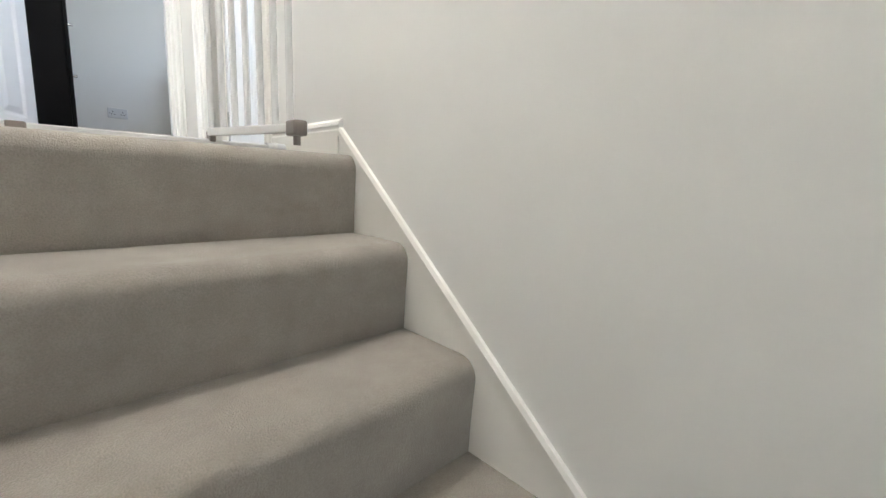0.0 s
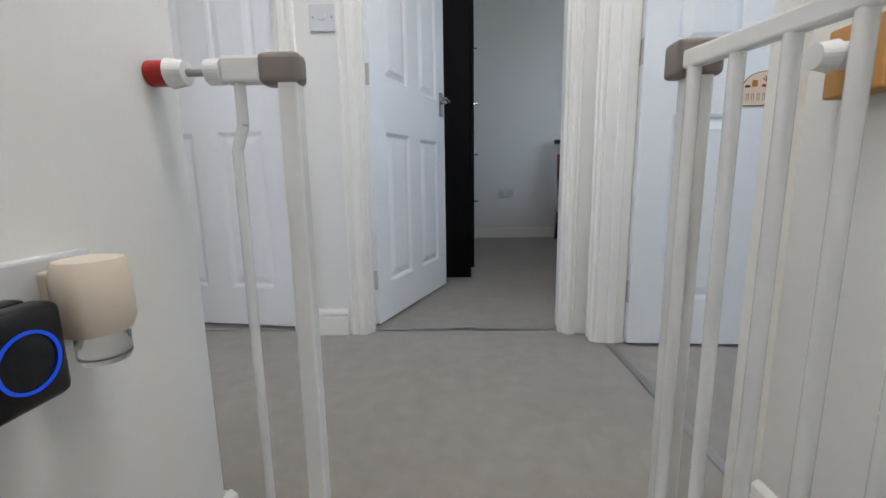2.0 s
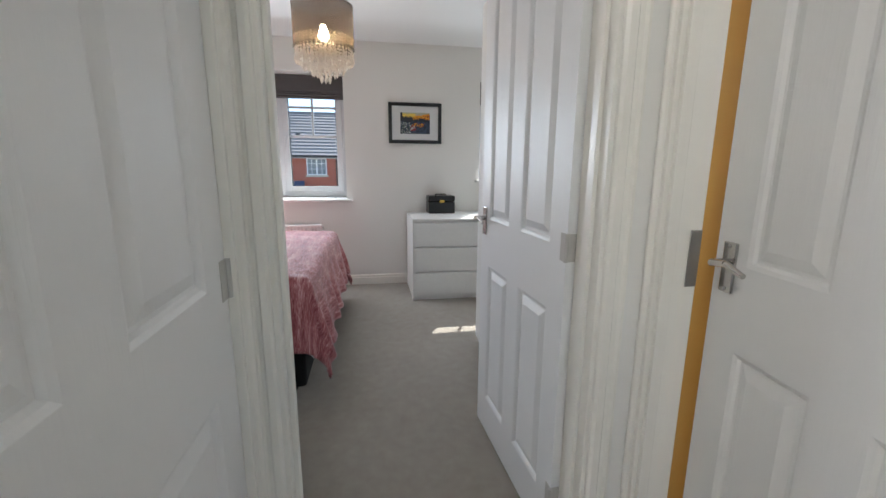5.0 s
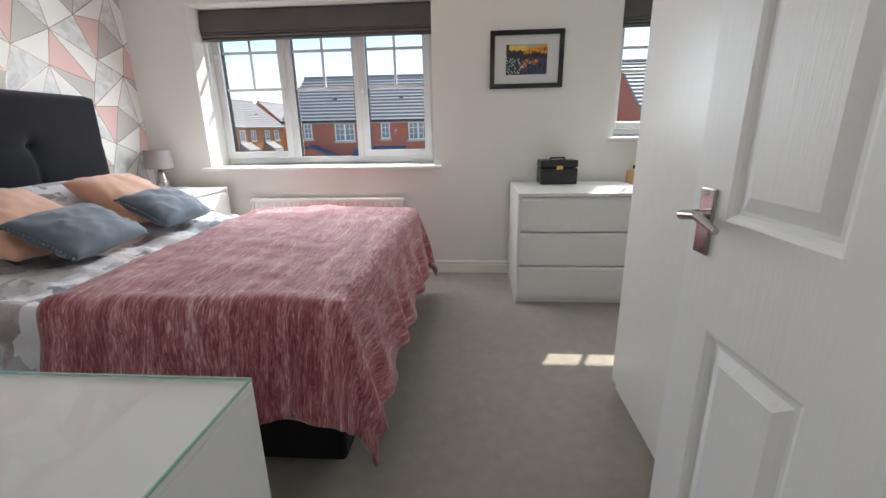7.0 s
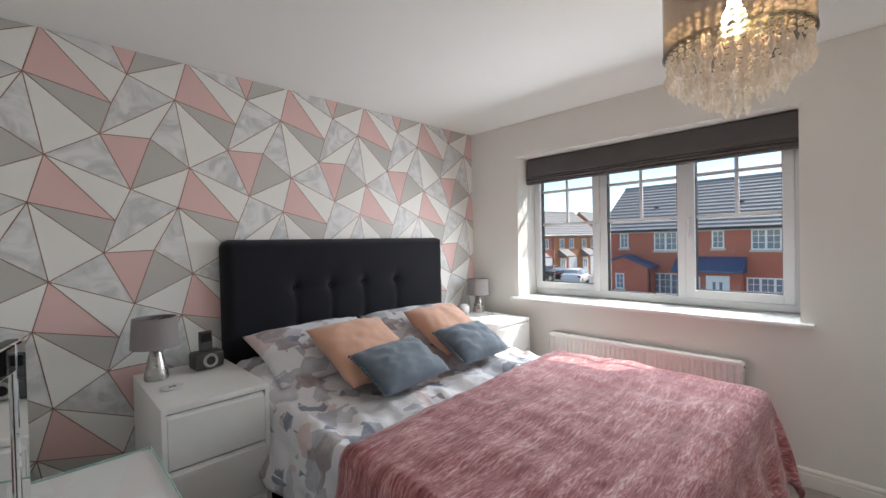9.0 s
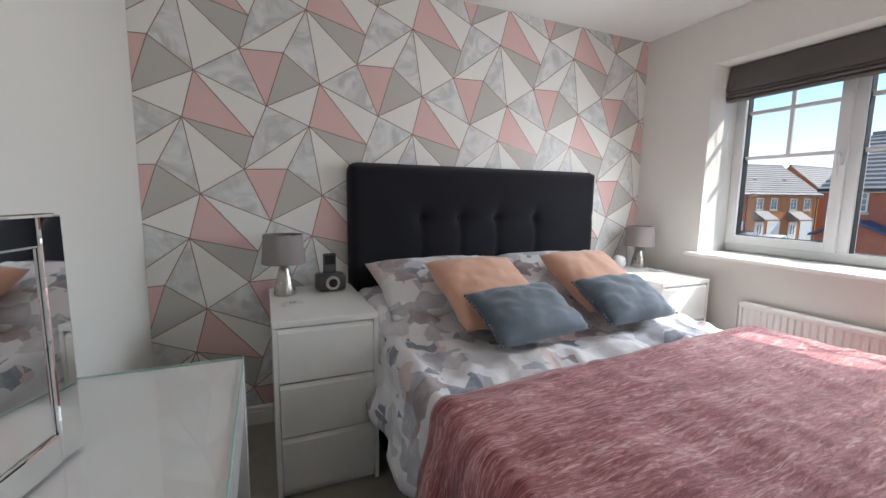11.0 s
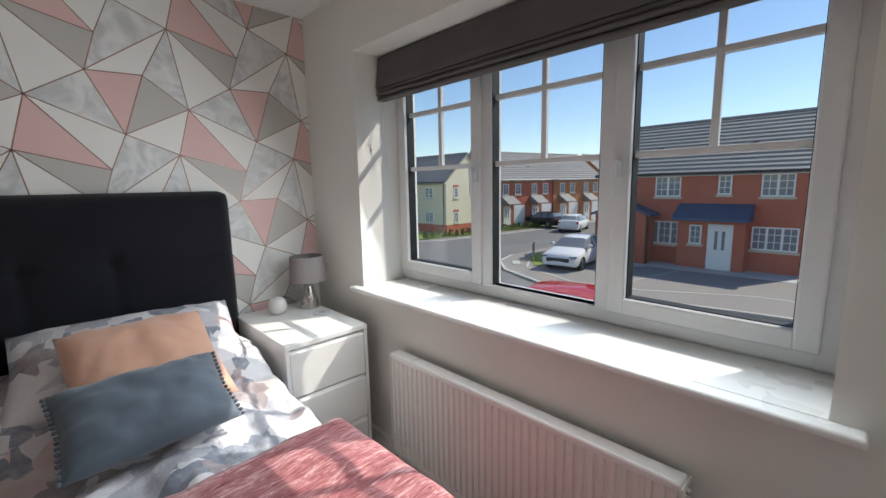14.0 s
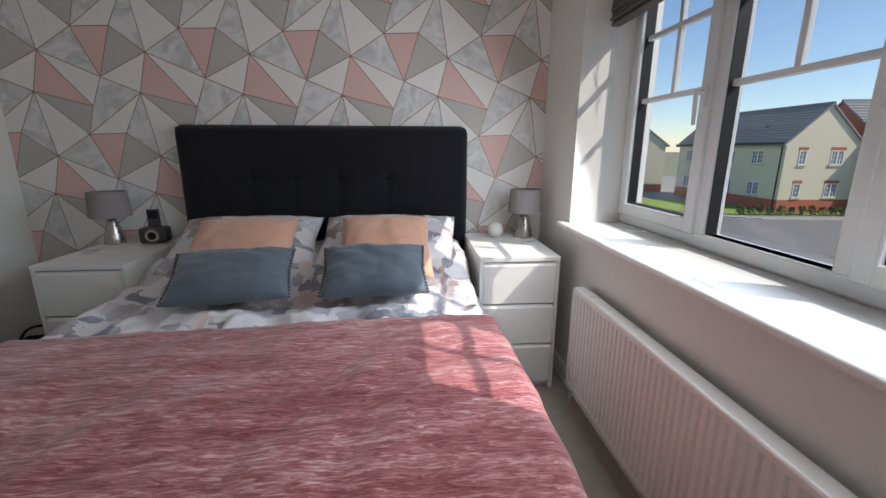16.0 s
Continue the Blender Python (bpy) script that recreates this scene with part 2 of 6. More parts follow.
wall("wall_single_east", "x", X2E, X2E + 0.3, 0.6, Y2N, -0.2, H, [(1.1, 2.2, 0.9, 2.0), (3.05, 4.15, 0.9, 2.0)])
wall("wall_between_rooms", "y", YLN, YLN + 0.11, XSR + 0.09, X2E, -0.2, H)
wall("wall_nursery_south", "y", 0.6, 0.7, XSR + 0.09, X2E, -0.2, H)
wall("wall_hall_end", "y", -3.3, -3.2, XSL - 0.1, XSR + 0.09, GROUND, H)
wall("wall_bath_north", "y", 4.2, 4.3, XL, -0.52, -0.2, H, (), MUSTARD, "ochre painted bathroom wall")
wall("wall_bath_lining_west", "x", XL + 0.004, XL + 0.012, YLN + 0.12, 4.2, 0, H, (), MUSTARD, "ochre painted bathroom wall")
wall("wall_bath_lining_east", "x", -0.532, -0.524, YLN + 0.12, 4.2, 0, H, (), MUSTARD, "ochre painted bathroom wall")

bm = bmesh.new()
box(bm, XW, XL, YS, YN, -0.2, 0.0)
box(bm, XL, XSR + 0.09, YLS - 0.1, YLN + 0.11, -0.2, 0.0)
box(bm, XSL, XSR, 0.93, YLS - 0.1, -0.2, 0.0)
box(bm, XL, X2E, YLN + 0.11, Y2N, -0.2, 0.0)
box(bm, XSR + 0.09, X2E, 0.7, YLN, -0.2, 0.0)
solo("floor", bm, CARPET, "beige-grey cut-pile carpet laid through all upstairs rooms", "floor", "structure")
bm = bmesh.new()
box(bm, XW - 0.38, X2E + 0.3, -3.3, Y2N + 0.12, H, H + 0.1)
solo("ceiling", bm, CEIL, "flat white painted plasterboard ceiling", "ceiling", "structure")
bm = bmesh.new()
box(bm, XSL, XSR, -3.2, 0.6, GROUND, GROUND + 0.08)
solo("floor_hall", bm, CARPET, "beige-grey carpet at the foot of the stairs", "floor", "structure")

# ---- stairs ----
RISE, GOING, NOSE = 0.187, 0.205, 0.853
SXL = -0.318                                              # inner face of the west string


def stairs():
    st = thing("staircase", "straight staircase with beige-grey carpet on treads and risers", "staircase", kind="structure")
    r = 0.038
    prof = [(0.30, 0.0), (0.12, 0.001)] + [(r - r * math.sin(a), -r + r * math.cos(a)) for a in [i * math.pi / 12 for i in range(0, 7)]]
    prof = prof + [(0.006, -RISE * 0.7), (0.008, -RISE - 0.012), (0.30, -RISE - 0.012)]
    for i in range(13):
        bm = bmesh.new()
        run0 = SXL
        prism(bm, prof, (run0, NOSE - i * GOING, -i * RISE + (0.0015 if i == 0 else 0)), (0, 1, 0), (0, 0, 1), (XSR - 0.012 - run0, 0, 0))
        ob = part("step", bm, CARPET, st)
        auto_smooth(ob, 40)
    slope = Vector((0, -1, -0.825)) * 2.65
    up = Vector((0, -0.825, 1)).normalized()
    # strings: sloped boards with a moulded top edge
    y, z = 0.935, 0.058
    bm = bmesh.new()
    prism(bm, [(0, 0), (0, -0.42), (0.013, -0.42), (0.013, 0)], (XSR - 0.0125, y, z), (1, 0, 0), (0, 0, 1), slope)
    part("string", bm, TRIM, st, "cream painted sloping string board")
    bm = bmesh.new()
    prism(bm, [(0.001, -0.004), (0.001, 0.006), (0.005, 0.014), (0.011, 0.016), (0.017, 0.010), (0.017, -0.004)], (XSR - 0.017, y, z), (1, 0, 0), up, slope)
    part("string_moulding", bm, TRIM, st)
    y, z = 0.95, 0.085
    bm = bmesh.new()
    prism(bm, [(0, 0), (0, -0.42), (0.026, -0.42), (0.026, 0)], (SXL - 0.026, y, z), (1, 0, 0), (0, 0, 1), slope)
    part("string", bm, TRIM, st, "cream painted sloping string board")
    bm = bmesh.new()
    w = SXL + 0.002 - XSL
    prism(bm, [(0, -0.02), (0, 0.014), (0.008, 0.020), (0.030, 0.020), (0.036, 0.012), (w - 0.018, 0.012), (w - 0.006, 0.008), (w, -0.002), (w, -0.02)], (XSL + 0.0005, y, z), (1, 0, 0), up, slope)
    part("string_capping", bm, TRIM, st, "cream painted wide moulded capping on the string")
    bm = bmesh.new()
    box(bm, XSL + 0.002, SXL - 0.004, 0.905, 0.952, 0.0, 0.094, 0.003)
    part("newel_block", bm, TRIM, st)
    return st


stairs()

# ---- skirting ----
SKIRT = [(0, 0), (0.015, 0), (0.015, 0.068), (0.011, 0.073), (0.011, 0.078), (0.014, 0.082), (0.012, 0.092), (0.004, 0.1), (0, 0.1)]


def skirting(name, runs, height=1.0):
    """Moulded boards: runs of (x, y, x1, y1, normal x, normal y)."""
    bm = bmesh.new()
    for x, y, x1, y1, nx, ny in runs:
        prism(bm, [(u, v * height) for u, v in SKIRT], (x, y, 0), (nx, ny, 0), (0, 0, 1), (x1 - x, y1 - y, 0))
    return solo(name, bm, TRIM, "cream painted moulded skirting board", "skirting board", "structure")


skirting("baseboard_bedroom", [(XW, YS, XW, YN, 1, 0), (XW + 0.015, YS, XE, YS, 0, 1), (XE, YS + 0.015, XE, D_MASTER[0] - 0.07, -1, 0),
                               (XE, D_MASTER[1] + 0.07, XE, YN, -1, 0), (XW + 0.015, YN, XE - 0.015, YN, 0, -1)])
skirting("baseboard_stairs", [(XSL, 0.952, XSL, YLS + 0.015, 1, 0), (XSR, 0.933, XSR, D_THREE[0] - 0.054, -1, 0)], 0.92)
skirting("baseboard_landing", [(XSL, YLS, D_CUP[1] + 0.07, YLS, 0, 1), (D_WC[1] + 0.062, YLN, D_TWO[0] - 0.062, YLN, 0, -1)])
skirting("baseboard_single", [(-0.42, Y2N, X2E, Y2N, 0, -1), (-0.42, YLN + 0.11, -0.42, Y2N - 0.015, 1, 0)])

# ---- door linings and architraves ----
ARCH = [(0, 0), (0, 0.012), (0.008, 0.018), (0.026, 0.018), (0.032, 0.012), (0.044, 0.012), (0.050, 0.018), (0.058, 0.016), (0.06, 0.010), (0.06, 0)]


def door_frame(name, axis, f0, f1, hole, sides=(1, 1), stop_at=None, widths=(0.06, 0.06)):
    """Lining, stop and architraves of a doorway through a wall between f0 and f1 on axis."""
    a0, a1, _, top = hole
    fr = thing(name, "white painted door frame with moulded architraves", "door frame", kind="structure")

    def vec(p, q):
        return (p, q, 0) if axis == "x" else (q, p, 0)
    bm = bmesh.new()
    for s0, s1 in ((a0 - 0.002, a0 + 0.02), (a1 - 0.02, a1 + 0.002)):
        if axis == "x":
            box(bm, f0 - 0.003, f1 + 0.003, s0, s1, 0.001, top, 0.002)
        else:
            box(bm, s0, s1, f0 - 0.003, f1 + 0.003, 0.001, top, 0.002)
    if axis == "x":
        box(bm, f0 - 0.003, f1 + 0.003, a0, a1, top - 0.02, top + 0.002, 0.002)
    else:
        box(bm, a0, a1, f0 - 0.003, f1 + 0.003, top - 0.02, top + 0.002, 0.002)
    part("lining", bm, TRIM, fr)
    if stop_at is not None:
        bm = bmesh.new()
        for s0, s1 in ((a0 + 0.02, a0 + 0.032), (a1 - 0.032, a1 - 0.02)):
            if axis == "x":
                box(bm, stop_at - 0.015, stop_at + 0.015, s0, s1, 0.001, top - 0.02, 0.002)
            else:
                box(bm, s0, s1, stop_at - 0.015, stop_at + 0.015, 0.001, top - 0.02, 0.002)
        part("door_stop", bm, TRIM, fr)
    for face, sign, on in ((f0, -1, sides[0]), (f1, 1, sides[1])):
        if not on:
            continue
        for edge, outw, wd in ((a0 + 0.008, -1, widths[0]), (a1 - 0.008, 1, widths[1])):
            bm = bmesh.new()
            prof = [(u * wd / 0.06, v) for u, v in ARCH]
            prism(bm, prof, Vector(vec(face, edge)) + Vector((0, 0, 0.001)), vec(0, outw), vec(sign, 0), (0, 0, top + 0.06 - 0.008))
            auto_smooth(part("architrave", bm, TRIM, fr), 25)
        bm = bmesh.new()
        prism(bm, ARCH, Vector(vec(face, a0 + 0.008)) + Vector((0, 0, top - 0.008)), (0, 0, 1), vec(sign, 0), vec(0, a1 - a0 - 0.016))
        auto_smooth(part("architrave", bm, TRIM, fr), 25)
    return fr


door_frame("door_frame_1", "x", XE, XL, D_MASTER, stop_at=-1.395, widths=(0.045, 0.06))
door_frame("door_frame_2", "y", YLS - 0.11, YLS, D_CUP, stop_at=1.205, widths=(0.045, 0.06))
bathroom_frame = door_frame("door_frame_3", "y", YLN, YLN + 0.11, D_WC, stop_at=2.255, widths=(0.022, 0.06))
bm = bmesh.new()
box(bm, D_WC[0] + 0.0195, D_WC[0] + 0.023, YLN + 0.082, YLN + 0.112, 0.885, 1.025, 0.001)
part("strike_plate", bm, STEEL, bathroom_frame, "steel latch keep")
door_frame("door_frame_4", "y", YLN, YLN + 0.11, D_TWO, stop_at=2.255, widths=(0.06, 0.03))
door_frame("door_frame_5", "x", XSR, XSR + 0.09, D_THREE, stop_at=0.52)
bm = bmesh.new()
box(bm, XL - 0.03, XL - 0.005, D_MASTER[0] + 0.02, D_MASTER[1] - 0.02, 0.0, 0.005, 0.002)
box(bm, D_TWO[0] + 0.02, D_TWO[1] - 0.02, YLN + 0.03, YLN + 0.055, 0.0, 0.005, 0.002)
box(bm, XSR + 0.03, XSR + 0.055, D_THREE[0] + 0.02, D_THREE[1] - 0.02, 0.0, 0.005, 0.002)
box(bm, D_WC[0] + 0.02, D_WC[1] - 0.02, YLN + 0.03, YLN + 0.055, 0.0, 0.005, 0.002)
solo("trim_threshold", bm, STEEL, "brushed metal carpet threshold bars in doorways", "threshold", "structure")


# ---- doors ----
def grained_paint():
    m = Mat("woodgrain_door_paint", 0.3)
    at = m.coords((14, 14, 1.0))
    g = m.noise(9, 5, at, 0.65)
    m.color(m.mix(m.noise(3, 3), srgb(0.925, 0.925, 0.925), srgb(0.95, 0.95, 0.945))).bump(g, 0.38, 0.0018)
    m.rough(g, 0.36, 0.50)
    return m.m


DOORP = grained_paint()
HINGEP = plain("painted_over_steel", srgb(0.78, 0.77, 0.75), 0.35, 0.2)


def lever(door, x, side, toward, z=0.950, t=0.02):
    """Lever handle on a long back plate, on one side of a leaf."""
    bm = bmesh.new()
    y = side * t
    box(bm, x - 0.020, x + 0.020, y, y + side * 0.007, z - 0.058, z + 0.058, 0.003)
    h = part("handle", bm, CHROME, door, "polished chrome lever handle on a long plate")
    bm = bmesh.new()
    tube(bm, (x, y, z + 0.012), (x, y + side * 0.045, z + 0.012), 0.009)
    tube(bm, (x, y + side * 0.045, z + 0.012), (x + toward * 0.05, y + side * 0.05, z + 0.020), 0.0085, 0.0075)
    tube(bm, (x + toward * 0.05, y + side * 0.05, z + 0.020), (x + toward * 0.098, y + side * 0.046, z + 0.004), 0.0075, 0.006)
    o = part("lever", bm, CHROME, h)
    auto_smooth(o)
    bm = bmesh.new()
    for dz in (-0.049, 0.049):
        tube(bm, (x, y + side * 0.0065, z + dz), (x, y + side * 0.0085, z + dz), 0.004, n=8)
    part("screw", bm, STEEL, h)


def door(name, label, m, w, hand=1, h=1.965, z0=0.012):
    """A moulded four-panel door. Its hinge edge is at x = 0 and it reaches to x = w; hand is the side (y) that carries the hinges."""
    d = thing(name, label, "door", m, kind="structure")
    t = 0.02
    stile, mid = 0.095, 0.105
    pw = (w - 2 * stile - mid) / 2
    xs = [0, stile, stile + pw, stile + pw + mid, w - stile, w]
    zs = [z0, 0.165, 0.765, 0.960, h - 0.13, h]
    bm = bmesh.new()
    grid = {}
    for s in (-1, 1):
        for i, x in enumerate(xs):
            for k, z in enumerate(zs):
                grid[s, i, k] = bm.verts.new((x, s * t, z))
    holes = []
    for s in (-1, 1):
        for i in range(5):
            for k in range(5):
                vs = [grid[s, i, k], grid[s, i + 1, k], grid[s, i + 1, k + 1], grid[s, i, k + 1]]
                f = bm.faces.new(vs if s < 0 else list(reversed(vs)))
                if i in (1, 3) and k in (1, 3):
                    holes.append((f, s))
    for i in range(5):
        for k in (0, 5):
            bm.faces.new([grid[-1, i, k], grid[1, i, k], grid[1, i + 1, k], grid[-1, i + 1, k]])
    for k in range(5):
        for i in (0, 5):
            bm.faces.new([grid[-1, i, k], grid[-1, i, k + 1], grid[1, i, k + 1], grid[1, i, k]])
    bmesh.ops.recalc_face_normals(bm, faces=bm.faces)
    for f, s in holes:
        bmesh.ops.inset_individual(bm, faces=[f], thickness=0.012, depth=-0.004)
        bmesh.ops.inset_individual(bm, faces=[f], thickness=0.008, depth=-0.006)
    part("leaf", bm, DOORP, d)
    for s in (-1, 1):
        for x0 in (xs[1], xs[3]):
            for k in (1, 3):
                bm = bmesh.new()
                x1, za, zb = x0 + pw, zs[k], zs[k + 1]
                e, g = 0.021, 0.045
                o = [bm.verts.new((x, s * (t - 0.0101), z)) for x, z in ((x0 + e, za + e), (x1 - e, za + e), (x1 - e, zb - e), (x0 + e, zb - e))]
                q = [bm.verts.new((x, s * (t - 0.001), z)) for x, z in ((x0 + g, za + g), (x1 - g, za + g), (x1 - g, zb - g), (x0 + g, zb - g))]
                for i in range(4):
                    bm.faces.new((o[i], o[(i + 1) % 4], q[(i + 1) % 4], q[i]))
                bm.faces.new(q)
                bmesh.ops.recalc_face_normals(bm, faces=bm.faces)
                if q[0].link_faces[0].normal.y * s < 0 and bm.faces[:][-1].normal.y * s < 0:
                    bmesh.ops.reverse_faces(bm, faces=bm.faces)
                part("panel", bm, DOORP, d)
    for s in (-1, 1):
        lever(d, w - 0.048, s, -1, t=t)
    bm = bmesh.new()
    box(bm, w - 0.0005, w + 0.002, -0.011, 0.011, 0.88, 1.05)
    part("latch_plate", bm, STEEL, d)
    for z in (0.19, 0.96, 1.75):
        bm = bmesh.new()
        tube(bm, (-0.004, hand * (t + 0.003), z - 0.038), (-0.004, hand * (t + 0.003), z + 0.038), 0.006, n=12)
        box(bm, -0.001, 0.030, hand * (t - 0.0005), hand * (t + 0.0018), z - 0.038, z + 0.038)
        box(bm, -0.0025, 0.0, -0.014 * hand, 0.02 * hand, z - 0.038, z + 0.038)
        part("hinge", bm, HINGEP, d)
    return d


LBL = "white painted moulded four-panel door, "
door("door_1", LBL + "standing open into the bedroom", pose(XE - 0.006, D_MASTER[1] - 0.025, 0, 0, 0, 180 + 3), 0.715, 1)
door("door_2", LBL + "closed cupboard door on the landing", pose(D_CUP[0] + 0.024, YLS - 0.034, 0, 0, 0, 0), 0.75, 1)
door("door_3", LBL + "ajar to an ochre bathroom", pose(D_WC[1] - 0.022, YLN + 0.067, 0, 0, 0, 180 - 7.5), 0.67, -1)
door("door_4", LBL + "open into the single bedroom", pose(D_TWO[0] + 0.024, YLN + 0.085, 0, 0, 0, 69.5), 0.70, 1)
door("door_5", LBL + "wide open into the nursery", pose(XSR + 0.097, D_THREE[1] - 0.024, 0, 0, 0, -2), 0.705, 1)

# ---- wallpaper ----
def wallpaper_material(name, a, b, marble=False):
    m = Mat(name, 0.6)
    if marble:
        at = m.coords((1, 1, 1.0))
        warp = m.node("TexNoise", Scale=7.0, Detail=4.0, Distortion=2.2)
        m.l.new(at, warp.inputs["Vector"])
        m.color(m.mix(m.ramp(warp.outputs["Fac"], [(0.38, (0, 0, 0, 1)), (0.62, (1, 1, 1, 1))]), a, b))
    else:
        m.color(m.mix(m.noise(9, 4), a, b))
    m.bump(m.noise(300, 2), 0.12, 0.0006)
    return m.m


WP = {"w": wallpaper_material("wallpaper_white", srgb(0.91, 0.90, 0.885), srgb(0.93, 0.92, 0.90)),
      "p": wallpaper_material("wallpaper_pink", srgb(0.865, 0.725, 0.71), srgb(0.885, 0.745, 0.73)),
      "g": wallpaper_material("wallpaper_grey", srgb(0.735, 0.72, 0.70), srgb(0.765, 0.75, 0.73)),
      "m": wallpaper_material("wallpaper_marbled", srgb(0.78, 0.78, 0.775), srgb(0.89, 0.885, 0.88), True)}
WPLINE = Mat("wallpaper_copper_line", 0.35, 0.6, srgb(0.62, 0.50, 0.45)).m


def wallpaper():
    """Printed triangles between fine copper lines; the pattern repeats every PX by PZ."""
    PX, PZ = 0.5525, 0.555
    o = (-3.428, 1.7445)                  # one hub of the pattern
    A, B, C, D, E, F = (0, 0), (0.19, 0.12), (0.386, 0.128), (0.30, -0.13), (-0.056, -0.21), (0.237, -0.283)
    X, Z = (PX, 0), (0, -PZ)

    def add(p, *q):
        return (p[0] + sum(i[0] for i in q), p[1] + sum(i[1] for i in q))
    up = (0, PZ)
    faces = [("p", B, C, D), ("g", C, add(A, X), D), ("w", B, C, add(E, X, up)), ("m", C, add(E, X, up), add(A, X)), ("m", A, B, D),
             ("w", A, D, F), ("p", A, E, F), ("g", E, F, add(B, Z)), ("w", E, add(B, Z), add(A, Z)), ("m", D, add(E, X), add(B, Z), F), ("w", D, add(A, X), add(E, X))]
    bm, keys = bmesh.new(), "wpgm"
    lines = set()
    y = YS + 0.0015
    x_lo, x_hi, z_lo, z_hi = XW + 0.001, XE - 0.076, 0.09, H - 0.001

    def cut(b):
        for co, no in (((x_lo, 0, 0), (-1, 0, 0)), ((x_hi, 0, 0), (1, 0, 0)), ((0, 0, z_lo), (0, 0, -1)), ((0, 0, z_hi), (0, 0, 1))):
            bmesh.ops.bisect_plane(b, geom=b.verts[:] + b.edges[:] + b.faces[:], plane_co=co, plane_no=no, clear_outer=True)
    for i in range(-4, 5):
        for k in range(-3, 5):
            for f in faces:
                pts = [(o[0] - (p[0] + i * PX), o[1] + p[1] - k * PZ) for p in f[1:]]
                fc = bm.faces.new([bm.verts.new((px, y, pz)) for px, pz in pts])
                fc.material_index = keys.index(f[0])
                fc.normal_update()
                if fc.normal.y < 0:
                    fc.normal_flip()
                for p, q in zip(pts, pts[1:] + pts[:1]):
                    lines.add(tuple(sorted(((round(p[0], 4), round(p[1], 4)), (round(q[0], 4), round(q[1], 4))))))
    cut(bm)
    solo("trim_wallpaper", bm, [WP[k] for k in keys], "geometric wallpaper of blush, white and marbled grey triangles", "wallpaper", "structure")
    bm = bmesh.new()
    for (px, pz), (qx, qz) in lines:
        d = Vector((qx - px, 0, qz - pz))
        if d.length < 0.01:
            continue
        n = Vector((-d.z, 0, d.x)).normalized() * 0.0021
        yy = y + 0.0006
        f = bm.faces.new([bm.verts.new((px + s * n.x, yy, pz + s * n.z)) for s in (1, -1)] + [bm.verts.new((qx + s * n.x, yy, qz + s * n.z)) for s in (-1, 1)])
        f.normal_update()
        if f.normal.y < 0:
            f.normal_flip()
    cut(bm)
    solo("trim_wallpaper_lines", bm, WPLINE, "fine copper printed lines between the wallpaper triangles", "wallpaper", "structure")


wallpaper()

# ---- windows ----
RUBBER = plain("black_gasket", srgb(0.05, 0.05, 0.05), 0.6)


def frame_ring(bm, x0, x1, a0, a1, z0, z1, w, bevel=0.006):
    """A rectangular ring of bars in the plane of x."""
    box(bm, x0, x1, a0, a0 + w, z0, z1, bevel)
    box(bm, x0, x1, a1 - w, a1, z0, z1, bevel)
    box(bm, x0, x1, a0 + w - 0.006, a1 - w + 0.006, z0, z0 + w, bevel)
    box(bm, x0, x1, a0 + w - 0.006, a1 - w + 0.006, z1 - w, z1, bevel)


def window(name, hole, splits, sashes, label, bars):
    """uPVC casement in the west wall: splits are the mullions' centres, sashes the lights that open."""
    a0, a1, z0, z1 = hole
    wd = thing(name, label, "window", kind="structure")
    xo, xi = XW - 0.335, XW - 0.265                       # outer and inner face of the frame
    bm = bmesh.new()
    box(bm, xo, xi - 0.012, a0, a1, z0 + 0.005, z0 + 0.03, 0.003)
    z0 += 0.030
    frame_ring(bm, xo, xi, a0, a1, z0, z1, 0.055)
    part("window_frame", bm, UPVC, wd, "white plastic outer frame")
    for s in splits:
        bm = bmesh.new()
        box(bm, xo, xi, s - 0.03, s + 0.03, z0 + 0.05, z1 - 0.05, 0.006)
        part("mullion", bm, UPVC, wd)
    edges = [a0 + 0.05] + [e for s in splits for e in (s - 0.028, s + 0.028)] + [a1 - 0.05]
    for i in range(len(splits) + 1):
        l, r, b, t = edges[2 * i], edges[2 * i + 1], z0 + 0.05, z1 - 0.05
        holder = wd
        if i in sashes:
            bm = bmesh.new()
            frame_ring(bm, xo + 0.008, xi + 0.014, l - 0.006, r + 0.006, b - 0.006, t + 0.006, 0.058, 0.007)
            holder = part("sash", bm, UPVC, wd, "white plastic opening casement")
            l, r, b, t = l + 0.05, r - 0.05, b + 0.05, t - 0.05
        xg = XW - 0.298
        bm = bmesh.new()
        frame_ring(bm, xg - 0.018, xg + 0.026, l - 0.004, r + 0.004, b - 0.004, t + 0.004, 0.009, 0.0)
        part("gasket", bm, RUBBER, holder)
        bm = bmesh.new()
        box(bm, xg - 0.002, xg + 0.002, l, r, b, t)
        g = part("pane", bm, PANE, holder)
        g.visible_shadow = False
        bm = bmesh.new()
        for zz in bars:
            box(bm, xg - 0.011, xg + 0.011, l, r, zz - 0.011, zz + 0.011, 0.003)
        box(bm, xg - 0.0105, xg + 0.0105, (l + r) / 2 - 0.011, (l + r) / 2 + 0.011, bars[0], t, 0.003)
        part("glazing_bar", bm, UPVC, holder)
    return wd, xi


